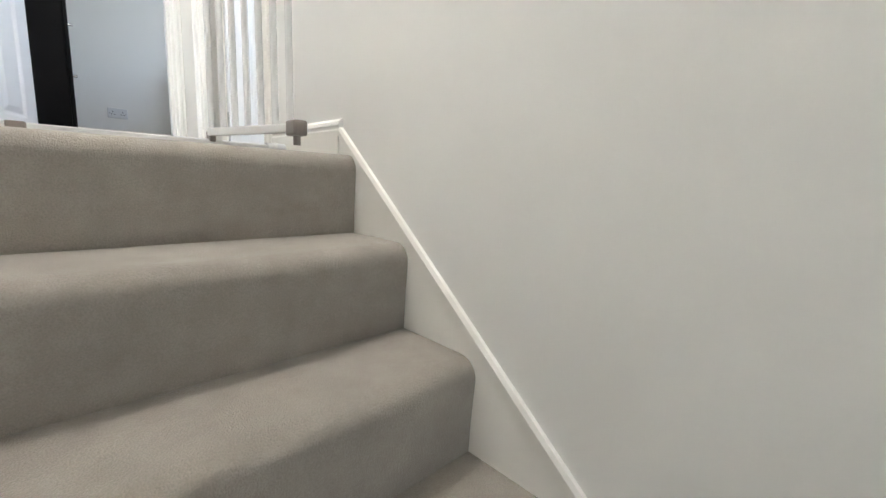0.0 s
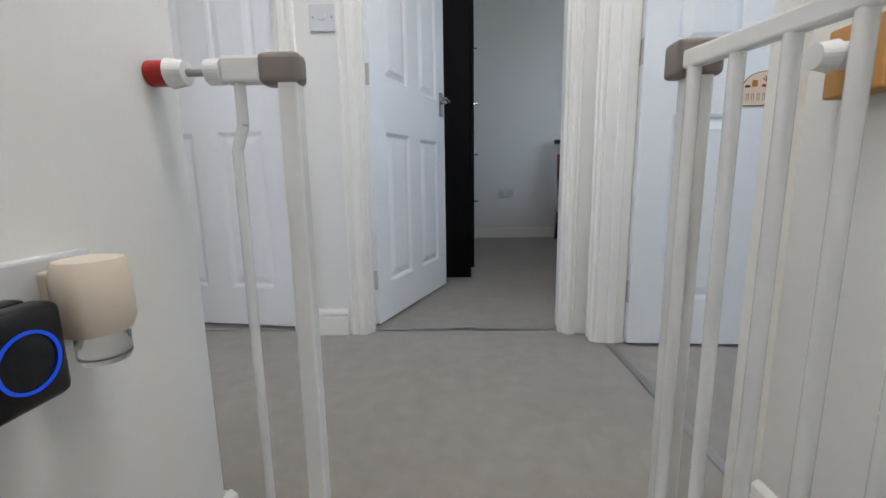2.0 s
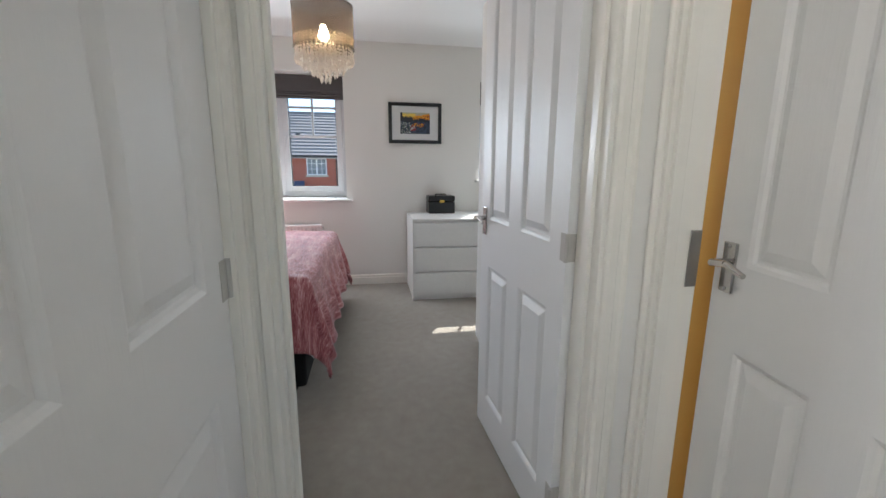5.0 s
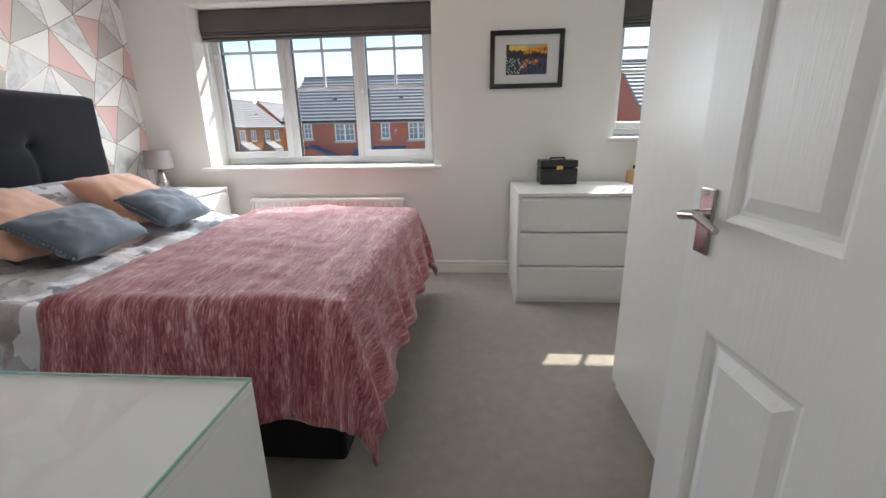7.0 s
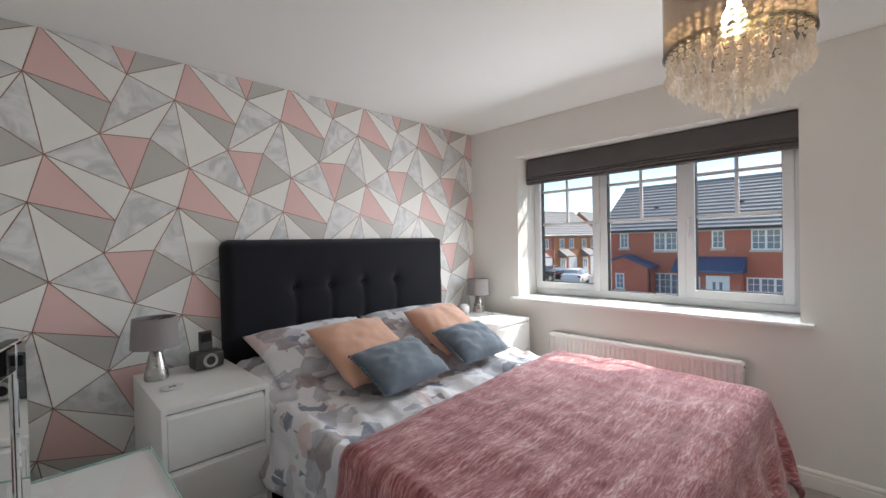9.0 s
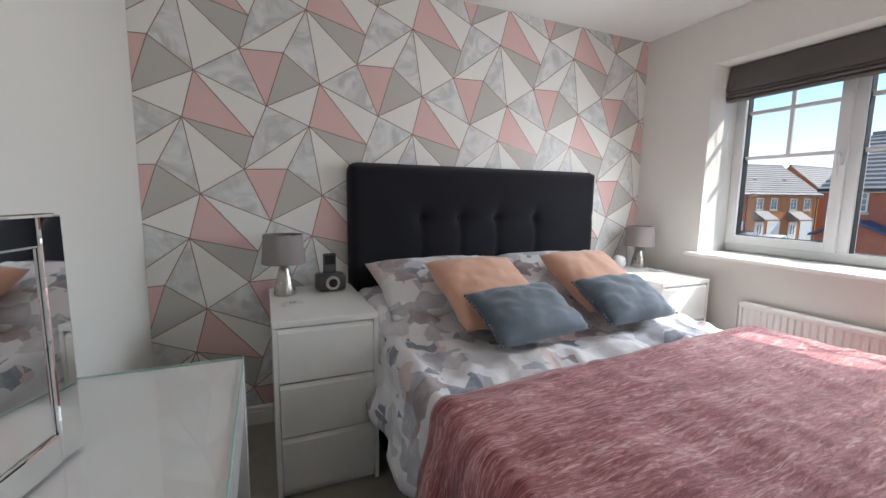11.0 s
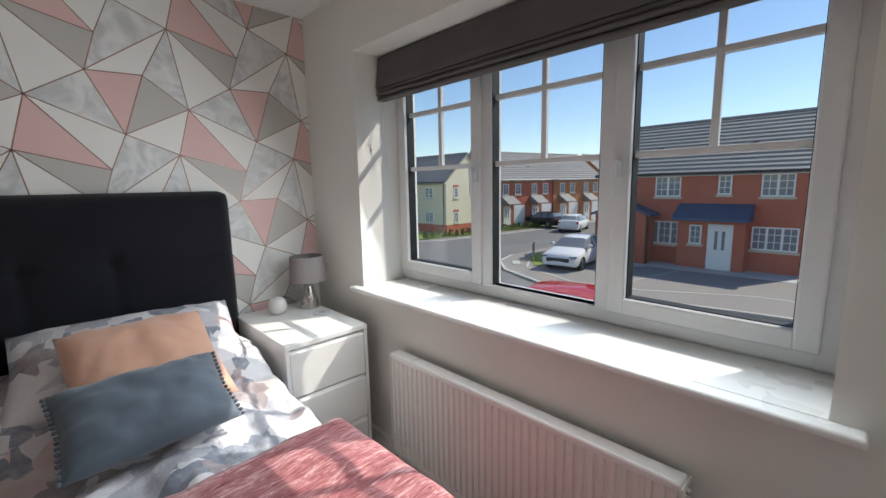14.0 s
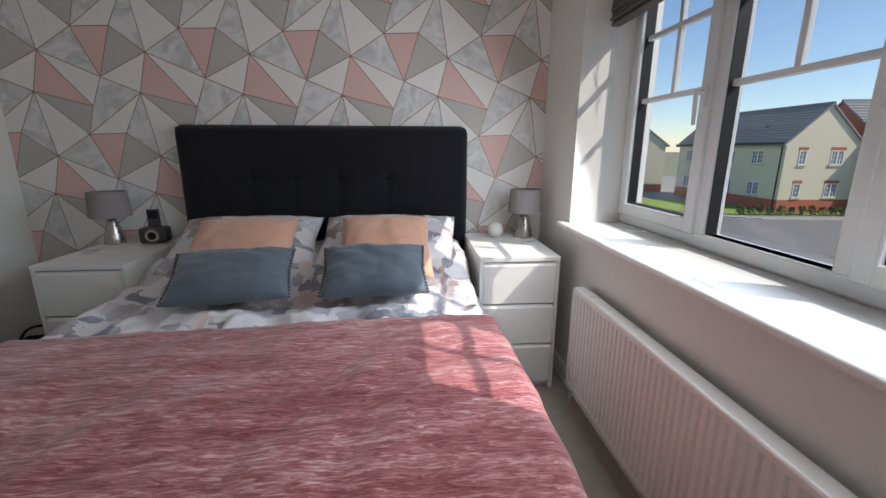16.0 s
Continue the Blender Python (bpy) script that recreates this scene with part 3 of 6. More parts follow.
BARS = (1.456, 1.732)
w1, w_face = window("window_1", (W1[0] - 0.044, W1[1] + 0.006, W1[2], W1[3]), (0.163, 0.706), (0, 2), "white three-light plastic window with glazing bars", BARS)
window("window_2", W2, (), (0,), "narrow white plastic window with glazing bars", (1.52, 1.685))
for x in (0.163 - 0.045, 0.706 + 0.045):
    bm = bmesh.new()
    box(bm, w_face + 0.014, w_face + 0.026, x - 0.012, x + 0.012, 1.38, 1.46, 0.005)
    tube(bm, (w_face + 0.026, x, 1.435), (w_face + 0.055, x, 1.435), 0.009)
    tube(bm, (w_face + 0.052, x, 1.44), (w_face + 0.048, x, 1.32), 0.009, 0.007)
    auto_smooth(part("window_handle", bm, UPVC, w1, "white lever window handle"))


def sill(name, hole, ear=0.06):
    bm = bmesh.new()
    a0, a1, z0, _ = hole
    box(bm, w_face - 0.02, XW + 0.001, a0 + 0.001, a1 - 0.001, z0 - 0.001, z0 + 0.024, 0.001)
    box(bm, XW, XW + 0.052, a0 - ear, a1 + ear, z0 - 0.001, z0 + 0.024, 0.009, 3)
    return solo(name, bm, GLOSS, "white gloss painted window board", "window sill", "structure")


sill("window_sill_1", W1)
sill("window_sill_2", W2, 0.04)


def roman_blind(name, a0, a1, z0, z1, x):
    m = Mat("charcoal_blind_fabric", 0.9)
    weave = m.noise(500, 2)
    m.color(m.mix(m.noise(5, 4), srgb(0.33, 0.315, 0.315), srgb(0.40, 0.385, 0.385))).bump(weave, 0.5, 0.001)
    bl = thing(name, "dark grey fabric roman blind drawn up", "blind", pose(x, a0, z0))
    w = a1 - a0
    prof = [(0.004, 0.048), (0.046, 0.044), (0.050, 0.050), (0.046, 0.075), (0.034, z1 - z0 - 0.01), (0.028, z1 - z0), (0.004, z1 - z0)]
    bm = bmesh.new()
    prism(bm, prof, (0, 0, 0), (1, 0, 0), (0, 0, 1), (0, w, 0))
    auto_smooth(part("fabric", bm, m.m, bl), 60)
    for z, d in ((-0.016, 0.043), (0.005, 0.050), (0.026, 0.045)):      # stacked folds under the drop
        bm = bmesh.new()
        for i in range(24):                                            # slightly uneven along its length
            a, b = w * i / 24, w * (i + 1) / 24
            ea, eb = (0.0022 * noise.noise(Vector((q * 2.3, z * 90, 4))) for q in (a, b))
            ring = []
            for yy, e in ((a, ea), (b, eb)):
                ring.append([bm.verts.new((px, yy, z + pz + e)) for px, pz in ((0.006, 0.0), (d - 0.008, 0.0), (d - 0.002, 0.003), (d, 0.009), (d - 0.002, 0.015), (d - 0.008, 0.018), (0.006, 0.018))])
            for k in range(7):
                bm.faces.new((ring[0][k], ring[0][(k + 1) % 7], ring[1][(k + 1) % 7], ring[1][k]))
            if i == 0:
                bm.faces.new(ring[0])
            if i == 23:
                bm.faces.new(ring[1])
        bmesh.ops.remove_doubles(bm, verts=bm.verts, dist=1e-5)
        bmesh.ops.recalc_face_normals(bm, faces=bm.faces)
        auto_smooth(part("fold", bm, m.m, bl), 60)
    bm = bmesh.new()
    for i, (dx, bot) in enumerate(((0.02, -0.34), (0.034, -0.31))):
        pts = [(dx, 0.02, 0.0), (dx + 0.004, 0.022, bot * 0.5), (dx - 0.006, 0.018 - 0.01 * i, bot)]
        for p, q in zip(pts, pts[1:]):
            tube(bm, p, q, 0.0013, n=6)
    part("cord", bm, SOCKETW, bl, "white plastic pull cord")
    return bl


roman_blind("roman_blind", W1[0] + 0.01, W1[1] - 0.01, 1.81, 2.005, XW - 0.17)
roman_blind("roman_blind", W2[0] + 0.01, W2[1] - 0.01, 1.81, 2.005, XW - 0.17)

# ---- bed ----
BX0, BX1, BYH, BYF, BZ = -4.035, -2.475, -0.83, 1.23, 0.545      # mattress sides, head and foot, top
BLACKF = mottled("black_divan_fabric", srgb(0.03, 0.03, 0.033), srgb(0.055, 0.055, 0.06), 0.9, 5, 500, 0.4)
PINKSHEET = mottled("pink_sheet_cotton", srgb(0.80, 0.60, 0.60), srgb(0.85, 0.66, 0.66), 0.85, 8, 400, 0.2)


def headboard_fabric():
    m = Mat("charcoal_headboard_weave", 0.95)
    m.b.inputs["Specular IOR Level"].default_value = 0.2
    w = m.noise(650, 2)
    m.color(m.mix(m.mix(0.5, m.noise(4, 4), w), srgb(0.075, 0.074, 0.094), srgb(0.135, 0.134, 0.16))).bump(w, 0.6, 0.001)
    m.b.inputs["Sheen Weight"].default_value = 0.15
    return m.m


def duvet_fabric():
    """White cotton with scattered angular patches in washed grey and blush."""
    m = Mat("printed_duvet_cotton", 0.85)
    uv = m.n.new("ShaderNodeUVMap")
    v = m.node("TexVoronoi", Scale=9.5)
    v.distance = "MINKOWSKI"
    v.inputs["Exponent"].default_value = 0.75
    m.l.new(uv.outputs[0], v.inputs["Vector"])
    sep = m.n.new("ShaderNodeSeparateColor")
    m.l.new(v.outputs["Color"], sep.inputs[0])
    tone = m.ramp(sep.outputs[0], [(0.0, srgb(0.88, 0.87, 0.88)), (0.40, srgb(0.70, 0.70, 0.73)), (0.52, srgb(0.90, 0.89, 0.90)), (0.66, srgb(0.53, 0.55, 0.60)), (0.75, srgb(0.84, 0.76, 0.75)), (0.84, srgb(0.78, 0.77, 0.79)), (0.93, srgb(0.64, 0.59, 0.60))])
    for e in m.n:
        if e.bl_idname == "ShaderNodeValToRGB":
            e.color_ramp.interpolation = "CONSTANT"
    wash = m.noise(11, 6, uv.outputs[0], 0.7)
    pale = m.mix(0.32, tone, srgb(0.91, 0.90, 0.90))
    m.color(m.mix(m.ramp(wash, [(0.46, (0, 0, 0, 1)), (0.62, (1, 1, 1, 1))]), tone, pale))
    m.bump(m.noise(7, 4, uv.outputs[0]), 0.5, 0.025).bump(m.noise(17, 3, uv.outputs[0]), 0.4, 0.012).bump(m.noise(500, 2), 0.1, 0.0005)
    return m.m


def blanket_fabric():
    m = Mat("dusky_pink_crushed_velvet", 0.75)
    uv = m.n.new("ShaderNodeUVMap")
    mp = m.n.new("ShaderNodeMapping")
    mp.inputs["Scale"].default_value = (0.15, 1.0, 1.0)
    m.l.new(uv.outputs[0], mp.inputs[0])
    streak = m.node("TexNoise", Scale=120.0, Detail=8.0, Roughness=0.72, Distortion=1.2)
    m.l.new(mp.outputs[0], streak.inputs["Vector"])
    streak2 = m.node("TexNoise", Scale=16.0, Detail=4.0, Roughness=0.6, Distortion=0.6)
    m.l.new(mp.outputs[0], streak2.inputs["Vector"])
    f = m.mix(0.3, streak.outputs["Fac"], streak2.outputs["Fac"])
    m.color(m.ramp(f, [(0.37, srgb(0.42, 0.17, 0.19)), (0.45, srgb(0.57, 0.28, 0.30)), (0.52, srgb(0.69, 0.42, 0.43)), (0.58, srgb(0.82, 0.63, 0.63)), (0.65, srgb(0.91, 0.80, 0.79))]))
    m.bump(streak.outputs["Fac"], 0.5, 0.006)
    m.b.inputs["Sheen Weight"].default_value = 0.4
    m.b.inputs["Sheen Roughness"].default_value = 0.4
    return m.m


HEADF, DUVETF, THROWF = headboard_fabric(), duvet_fabric(), blanket_fabric()


def cloth(bm, x0, x1, y0, y1, top, hang_l, hang_r, hang_f, step, wrinkle, seed, flare=0.05, thick=0.012, lift=0.0, crease=0.45, skew=0.0):
    """Cloth laid over a bed between x0 and x1 from y0 to the foot y1, hanging over the sides and the foot."""
    uvl = bm.loops.layers.uv.new("UVMap")
    r = 0.05
    us = np.arange(x0 - hang_l, x1 + hang_r + step * 0.5, step)
    vs = np.arange(y0, y1 + hang_f + step * 0.5, step)
    grid, uvs = [], {}
    for u in us:
        row = []
        for v in vs:
            du = max(x0 + r - u, u - (x1 - r), 0.0)
            dv = max(v - (y1 - r), 0.0) if hang_f > 0 else 0.0
            sx = -1 if u < (x0 + x1) / 2 else 1
            n1 = noise.fractal(Vector((u * 2.3, v * 2.3, seed)), 1.0, 2.0, 4)
            n2 = noise.fractal(Vector((u * 7.0 + 9, v * 6.0, seed + 5)), 1.0, 2.0, 3)
            h = math.hypot(du, dv)
            if h <= 1e-6:
                x, y, z = u, v, top
            else:
                cx, cv = (sx * du / h, dv / h)
                ang = min(h / r, math.pi / 2)
                out = r * math.sin(ang)
                drop = r * (1 - math.cos(ang)) + max(h - r * math.pi / 2, 0.0)
                wave = math.sin((v if du > dv else u) * 21 + 3 * n1) * 0.018 * min(max(h - 0.1, 0) / 0.2, 1.0)
                out += flare * max(h - 0.06, 0) + wave
                bx = min(max(u, x0 + r), x1 - r)
                by = min(v, y1 - r) if hang_f > 0 else v
                x, y, z = bx + cx * out, by + cv * out, top - drop
                if min(du, dv) > 0.02:
                    k = min(du, dv)
                    x, y = x + cx * k * 0.10, y + cv * k * 0.10
                    z += 0.12 * k
            flat = 1.0 if h < 0.05 else 0.35
            s = min(max((-0.05 - v) / 0.55, 0.0), 1.0)
            z += wrinkle * flat * (n1 * 0.9 + n2 * crease) + lift * s * s * (3 - 2 * s)
            if h > 0.05:
                x += sx * wrinkle * 0.6 * n2
            y -= skew * min(max((x1 - u) / (x1 - x0), 0.0), 1.0) * (1 - min((v - y0) / (y1 - y0), 1.0))
            row.append(bm.verts.new((x, y, max(z, 0.012))))
            uvs[row[-1]] = (u, v)
        grid.append(row)
    for i in range(len(us) - 1):
        for k in range(len(vs) - 1):
            f = bm.faces.new((grid[i][k], grid[i + 1][k], grid[i + 1][k + 1], grid[i][k + 1]))
            f.smooth = True
            for lp in f.loops:
                lp[uvl].uv = uvs[lp.vert]
    bm.normal_update()
    low = {v: bm.verts.new(v.co - v.normal * thick) for row in grid for v in row}
    for f in bm.faces[:]:
        g = bm.faces.new([low[v] for v in reversed(f.verts)])
        for lp, lq in zip(g.loops, reversed(f.loops[:])):
            lp[uvl].uv = lq[uvl].uv
    rim = [r[0] for r in grid] + grid[-1][1:] + [r[-1] for r in grid[-2::-1]] + grid[0][-2:0:-1]
    for i in range(len(rim)):
        p, q = rim[i - 1], rim[i]
        g = bm.faces.new((q, p, low[p], low[q]))
        for lp in g.loops:
            lp[uvl].uv = uvs[p]
    for f in bm.faces:
        f.smooth = True
    return bm


def bed():
    b = thing("bed", "king-size divan bed with tufted charcoal headboard", "bed", pose(0, 0, 0))
    bm = bmesh.new()
    box(bm, BX0 + 0.015, BX1 - 0.015, BYH, BYF - 0.02, 0.055, 0.325, 0.02, 3)
    base = part("divan_base", bm, BLACKF, b, "black fabric divan base")
    for x in (BX0 + 0.1, BX1 - 0.1):
        for y in (BYH + 0.1, BYF - 0.10):
            bm = bmesh.new()
            tube(bm, (x - 0.012, y, 0.024), (x + 0.012, y, 0.024), 0.024)
            tube(bm, (x, y, 0.024), (x, y, 0.06), 0.008)
            auto_smooth(part("castor", bm, BLACKPL, b))
    for y in (-0.1, 0.55):
        bm = bmesh.new()
        box(bm, BX1 - 0.016, BX1 - 0.008, y - 0.07, y + 0.07, 0.19, 0.215, 0.003)
        part("drawer_handle", bm, STEEL, b)
    bm = bmesh.new()
    box(bm, BX0, BX1, BYH, BYF, 0.33, BZ, 0.045, 4)
    auto_smooth(part("mattress", bm, PINKSHEET, b, "mattress under a pink fitted sheet"), 60)
    # headboard with two rows of buttons sunk into padding
    hx0, hx1, hy0, hy1, hz = -4.095, -2.447, YS + 0.02, -0.83, 1.363
    bm = bmesh.new()
    btn = [(hx0 + (hx1 - hx0) * f, z) for z in (0.80, 1.065) for f in (0.29, 0.46, 0.61, 0.755)]
    nx, nz = 110, 72
    vs = {}
    cr = 0.05
    for i in range(nx + 1):
        for k in range(nz + 1):
            x = hx0 + (hx1 - hx0) * i / nx
            z = 0.20 + (hz - 0.20) * k / nz
            dx, dz = min(x - hx0, hx1 - x), hz - z
            edge = min(dx, dz)
            y = hy1 - 0.045 * (1 - min(edge / 0.05, 1)) ** 2.2
            for bx, bz in btn:
                rr = math.hypot(x - bx, z - bz)
                y -= 0.040 * math.exp(-(rr / 0.050) ** 1.1)
            for bx in {p[0] for p in btn}:
                y -= 0.013 * math.exp(-(abs(x - bx) / 0.018) ** 1.3) * (1 if z < 1.065 else math.exp(-((z - 1.065) / 0.05) ** 2))
            inner = 1 if btn[0][0] < x < btn[3][0] else 0.55
            for bz in (0.80, 1.065):
                y -= 0.010 * inner * math.exp(-(abs(z - bz) / 0.020) ** 1.3)
            y -= 0.003 * noise.noise(Vector((x * 6, z * 6, 3)))
            if dx < cr and dz < cr:                      # rounded top corners
                q = math.hypot(cr - dx, cr - dz)
                if q > cr:
                    s = cr / q
                    x = (hx0 + cr - (cr - dx) * s) if x < -3.2 else (hx1 - cr + (cr - dx) * s)
                    z = hz - cr + (cr - dz) * s
            vs[i, k] = bm.verts.new((x, y, z))
    for i in range(nx):
        for k in range(nz):
            bm.faces.new((vs[i, k], vs[i + 1, k], vs[i + 1, k + 1], vs[i, k + 1]))
    ring = [vs[i, 0] for i in range(nx + 1)] + [vs[nx, k] for k in range(1, nz + 1)] + [vs[i, nz] for i in range(nx - 1, -1, -1)] + [vs[0, k] for k in range(nz - 1, 0, -1)]
    back = [bm.verts.new((v.co.x, hy0, v.co.z)) for v in ring]
    for i in range(len(ring)):
        j = (i + 1) % len(ring)
        bm.faces.new((ring[j], ring[i], back[i], back[j]))
    bm.faces.new(list(reversed(back)))
    bmesh.ops.recalc_face_normals(bm, faces=bm.faces)
    hb = part("headboard", bm, HEADF, b, "charcoal upholstered headboard with buttons")
    auto_smooth(hb, 70)
    for bx, bz in btn:
        bm = bmesh.new()
        bmesh.ops.create_uvsphere(bm, u_segments=12, v_segments=6, radius=0.013)
        bmesh.ops.transform(bm, matrix=Matrix.Translation((bx, hy1 - 0.052, bz)) @ Matrix.Diagonal((1, 0.5, 1, 1)), verts=bm.verts)
        part("button", bm, HEADF, hb, smooth=True)
    return b


bed()
bm = bmesh.new()
cloth(bm, BX0 - 0.01, BX1 + 0.01, -0.80, BYF + 0.01, BZ + 0.05, 0.27, 0.28, 0.18, 0.016, 0.032, 1.0, flare=0.20, thick=0.025, lift=0.12, crease=1.05)
solo("duvet", bm, DUVETF, "white duvet printed with grey and blush shapes, on the bed", "duvet")
bm = bmesh.new()
cloth(bm, BX0 - 0.035, BX1 + 0.035, 0.32, BYF + 0.035, BZ + 0.10, 0.40, 0.32, 0.36, 0.016, 0.015, 7.0, flare=0.22, thick=0.010, crease=0.6, skew=0.10)
solo("throw", bm, THROWF, "dusky pink crushed velvet throw over the bed foot", "blanket")


def pillow(name, w, h, d, m, material, label, category, puff=2.2, pinch=0.12, seed=0.0, pompoms=False):
    """A stuffed pillow: w wide, h high, d thick, standing on its lower edge at the origin, its face towards +y."""
    bm = bmesh.new()
    uvl = bm.loops.layers.uv.new("UVMap")
    n = 26
    sides = []
    for s in (1, -1):
        g = {}
        for i in range(n + 1):
            for k in range(n + 1):
                a, b = 2 * i / n - 1, 2 * k / n - 1
                edge = max(1 - abs(a) ** puff, 0) ** 0.55 * max(1 - abs(b) ** puff, 0) ** 0.55
                x = a * w / 2 * (1 - pinch * (1 - b * b) * 0 - pinch * 0.5 * (1 - abs(b)) * abs(a) ** 3)
                z = b * h / 2 * (1 - pinch * 0.5 * (1 - abs(a)) * abs(b) ** 3)
                y = s * d / 2 * edge
                if 0 < i < n and 0 < k < n:
                    y += s * 0.010 * noise.fractal(Vector((a * 2.4, b * 2.4 + s, seed)), 1.0, 2.0, 3) + s * 0.005 * noise.noise(Vector((a * 6, b * 6, seed + 3)))
                g[i, k] = bm.verts.new((x, y, z + h / 2))
        for i in range(n):
            for k in range(n):
                q = (g[i, k], g[i + 1, k], g[i + 1, k + 1], g[i, k + 1])
                f = bm.faces.new(q if s < 0 else tuple(reversed(q)))
                for lp in f.loops:
                    lp[uvl].uv = (lp.vert.co.x + seed, lp.vert.co.z + seed * 0.7)
    bmesh.ops.remove_doubles(bm, verts=bm.verts, dist=1e-4)
    if not pompoms:
        return solo(name, bm, material, label, category, m=m, smooth=True)
    e = thing(name, label, category, m)
    part("cover", bm, material, e, smooth=True)
    for sx in (-1, 1):
        bm = bmesh.new()
        for i in range(17):
            z = h * (0.03 + 0.94 * i / 16)
            b = 2 * z / h - 1
            t = bmesh.new()
            bmesh.ops.create_icosphere(t, subdivisions=1, radius=0.0075)
            join(bm, t, Matrix.Translation((sx * (w / 2 * (1 - pinch * 0.5 * (1 - abs(b))) + 0.005), 0, z)))
        part("pompom_trim", bm, material, e, "row of small grey pompoms", smooth=True)
    return e


def velvet(name, a, b):
    m = Mat(name, 0.7)
    m.color(m.mix(m.noise(6, 4), a, b)).bump(m.noise(350, 2), 0.25, 0.001).bump(m.noise(9, 3), 0.3, 0.01)
    m.b.inputs["Sheen Weight"].default_value = 0.35
    return m.m


PEACH = velvet("peach_velvet", srgb(0.80, 0.60, 0.50), srgb(0.86, 0.67, 0.57))
SLATE = velvet("slate_blue_velvet", srgb(0.31, 0.355, 0.40), srgb(0.385, 0.43, 0.475))
for x, rz in ((-2.90, 3), (-3.62, -3)):
    pillow("pillow", 0.74, 0.48, 0.17, pose(x, -0.36, 0.655, -67, 0, rz + 180), DUVETF, "white printed cotton pillow against the headboard", "pillow", seed=x)
for x, y, rz, w in ((-2.985, -0.10, 5, 0.47), (-3.635, -0.13, 2, 0.44)):
    pillow("cushion", w, 0.45, 0.15, pose(x, y, 0.665, -61, 0, rz + 180), PEACH, "square peach velvet cushion leaning on the pillows", "cushion", puff=3, seed=x * 3)
for x, y, rz, w in ((-3.035, 0.07, 8, 0.46), (-3.60, 0.03, 3, 0.43)):
    pillow("cushion", w, 0.29, 0.13, pose(x, y, 0.655, -60, 0, rz + 180), SLATE, "oblong slate-blue velvet cushion with pompom edges", "cushion", puff=3, seed=x * 2, pompoms=True)

# ---- bedroom furniture ----
def chest(name, label, category, m, w, d, h, rows, plinth=0.035, group=""):
    """A chest of drawers with overlapping side panels. Its back is at y = 0, it stands towards +y."""
    c = thing(name, label, category, m, group)
    t = 0.018
    bm = bmesh.new()
    box(bm, -w / 2, -w / 2 + t, 0, d, 0, h - 0.024, 0.0015)
    box(bm, w / 2 - t, w / 2, 0, d, 0, h - 0.024, 0.0015)
    box(bm, -w / 2 + t, w / 2 - t, 0, 0.01, 0.02, h - 0.024)
    box(bm, -w / 2 + t, w / 2 - t, d - 0.045, d - 0.025, 0, plinth)
    part("body", bm, FURN, c)
    bm = bmesh.new()
    box(bm, -w / 2 - 0.001, w / 2 + 0.001, 0, d + 0.001, h - 0.024, h, 0.003)
    part("top", bm, FURN, c)
    bm = bmesh.new()
    box(bm, -w / 2 + t, w / 2 - t, d - 0.06, d - 0.04, plinth, h - 0.024)
    part("carcass", bm, FURN, c)
    dh = (h - 0.024 - plinth) / rows
    for i in range(rows):
        bm = bmesh.new()
        z = plinth + i * dh
        prism(bm, [(0, 0.004), (0, dh - 0.022), (-0.012, dh - 0.006), (-0.020, dh - 0.006), (-0.020, 0.004)], (-w / 2 + t + 0.002, d - 0.001, z), (0, 1, 0), (0, 0, 1), (w - 2 * t - 0.004, 0, 0))
        part("drawer_front", bm, FURN, c)
    return c


chest("chest_of_drawers", "white three-drawer chest beneath the side window", "chest of drawers", pose(XW + 0.02, 2.315, 0, 0, 0, -90), 0.82, 0.60, 0.73, 3)
for x, word in ((-2.25, "beside the dressing table"), (-4.285, "beside the window")):
    chest("bedside_chest", "tall white three-drawer bedside chest " + word, "bedside table", pose(x, YS + 0.03, 0, 0, 0, 0), 0.40, 0.62, 0.72, 3, group="bedside chests")

SHADE = mottled("grey_lamp_fabric", srgb(0.53, 0.50, 0.50), srgb(0.60, 0.57, 0.57), 0.9, 4, 600, 0.4)
SILVER = plain("satin_silver_ceramic", srgb(0.72, 0.70, 0.68), 0.28, 0.9)


def table_lamp(m):
    l = thing("table_lamp", "small table lamp, grey drum shade on silver base", "lamp", m, "bedside lamps")
    bm = bmesh.new()
    turned(bm, [(0.0001, 0), (0.048, 0), (0.05, 0.008), (0.047, 0.03), (0.036, 0.08), (0.024, 0.125), (0.018, 0.14), (0.010, 0.15), (0.010, 0.17), (0.0001, 0.17)])
    auto_smooth(part("base", bm, SILVER, l, "tapered silver base"), 50)
    bm = bmesh.new()
    turned(bm, [(0.098, 0.150), (0.088, 0.285), (0.084, 0.285), (0.094, 0.150), (0.098, 0.150)], 40)
    auto_smooth(part("shade", bm, SHADE, l, "grey fabric drum shade"), 50)
    bm = bmesh.new()
    for i in range(3):
        a = i * 2.094
        tube(bm, (0, 0, 0.275), (0.087 * math.cos(a), 0.087 * math.sin(a), 0.275), 0.0015, n=6)
    tube(bm, (0, 0, 0.165), (0, 0, 0.235), 0.014)
    part("fitting", bm, STEEL, l)
    return l


lamp = table_lamp(pose(-2.118, -0.745, 0.721))
copy_thing(lamp, pose(-4.428, -0.755, 0.721))


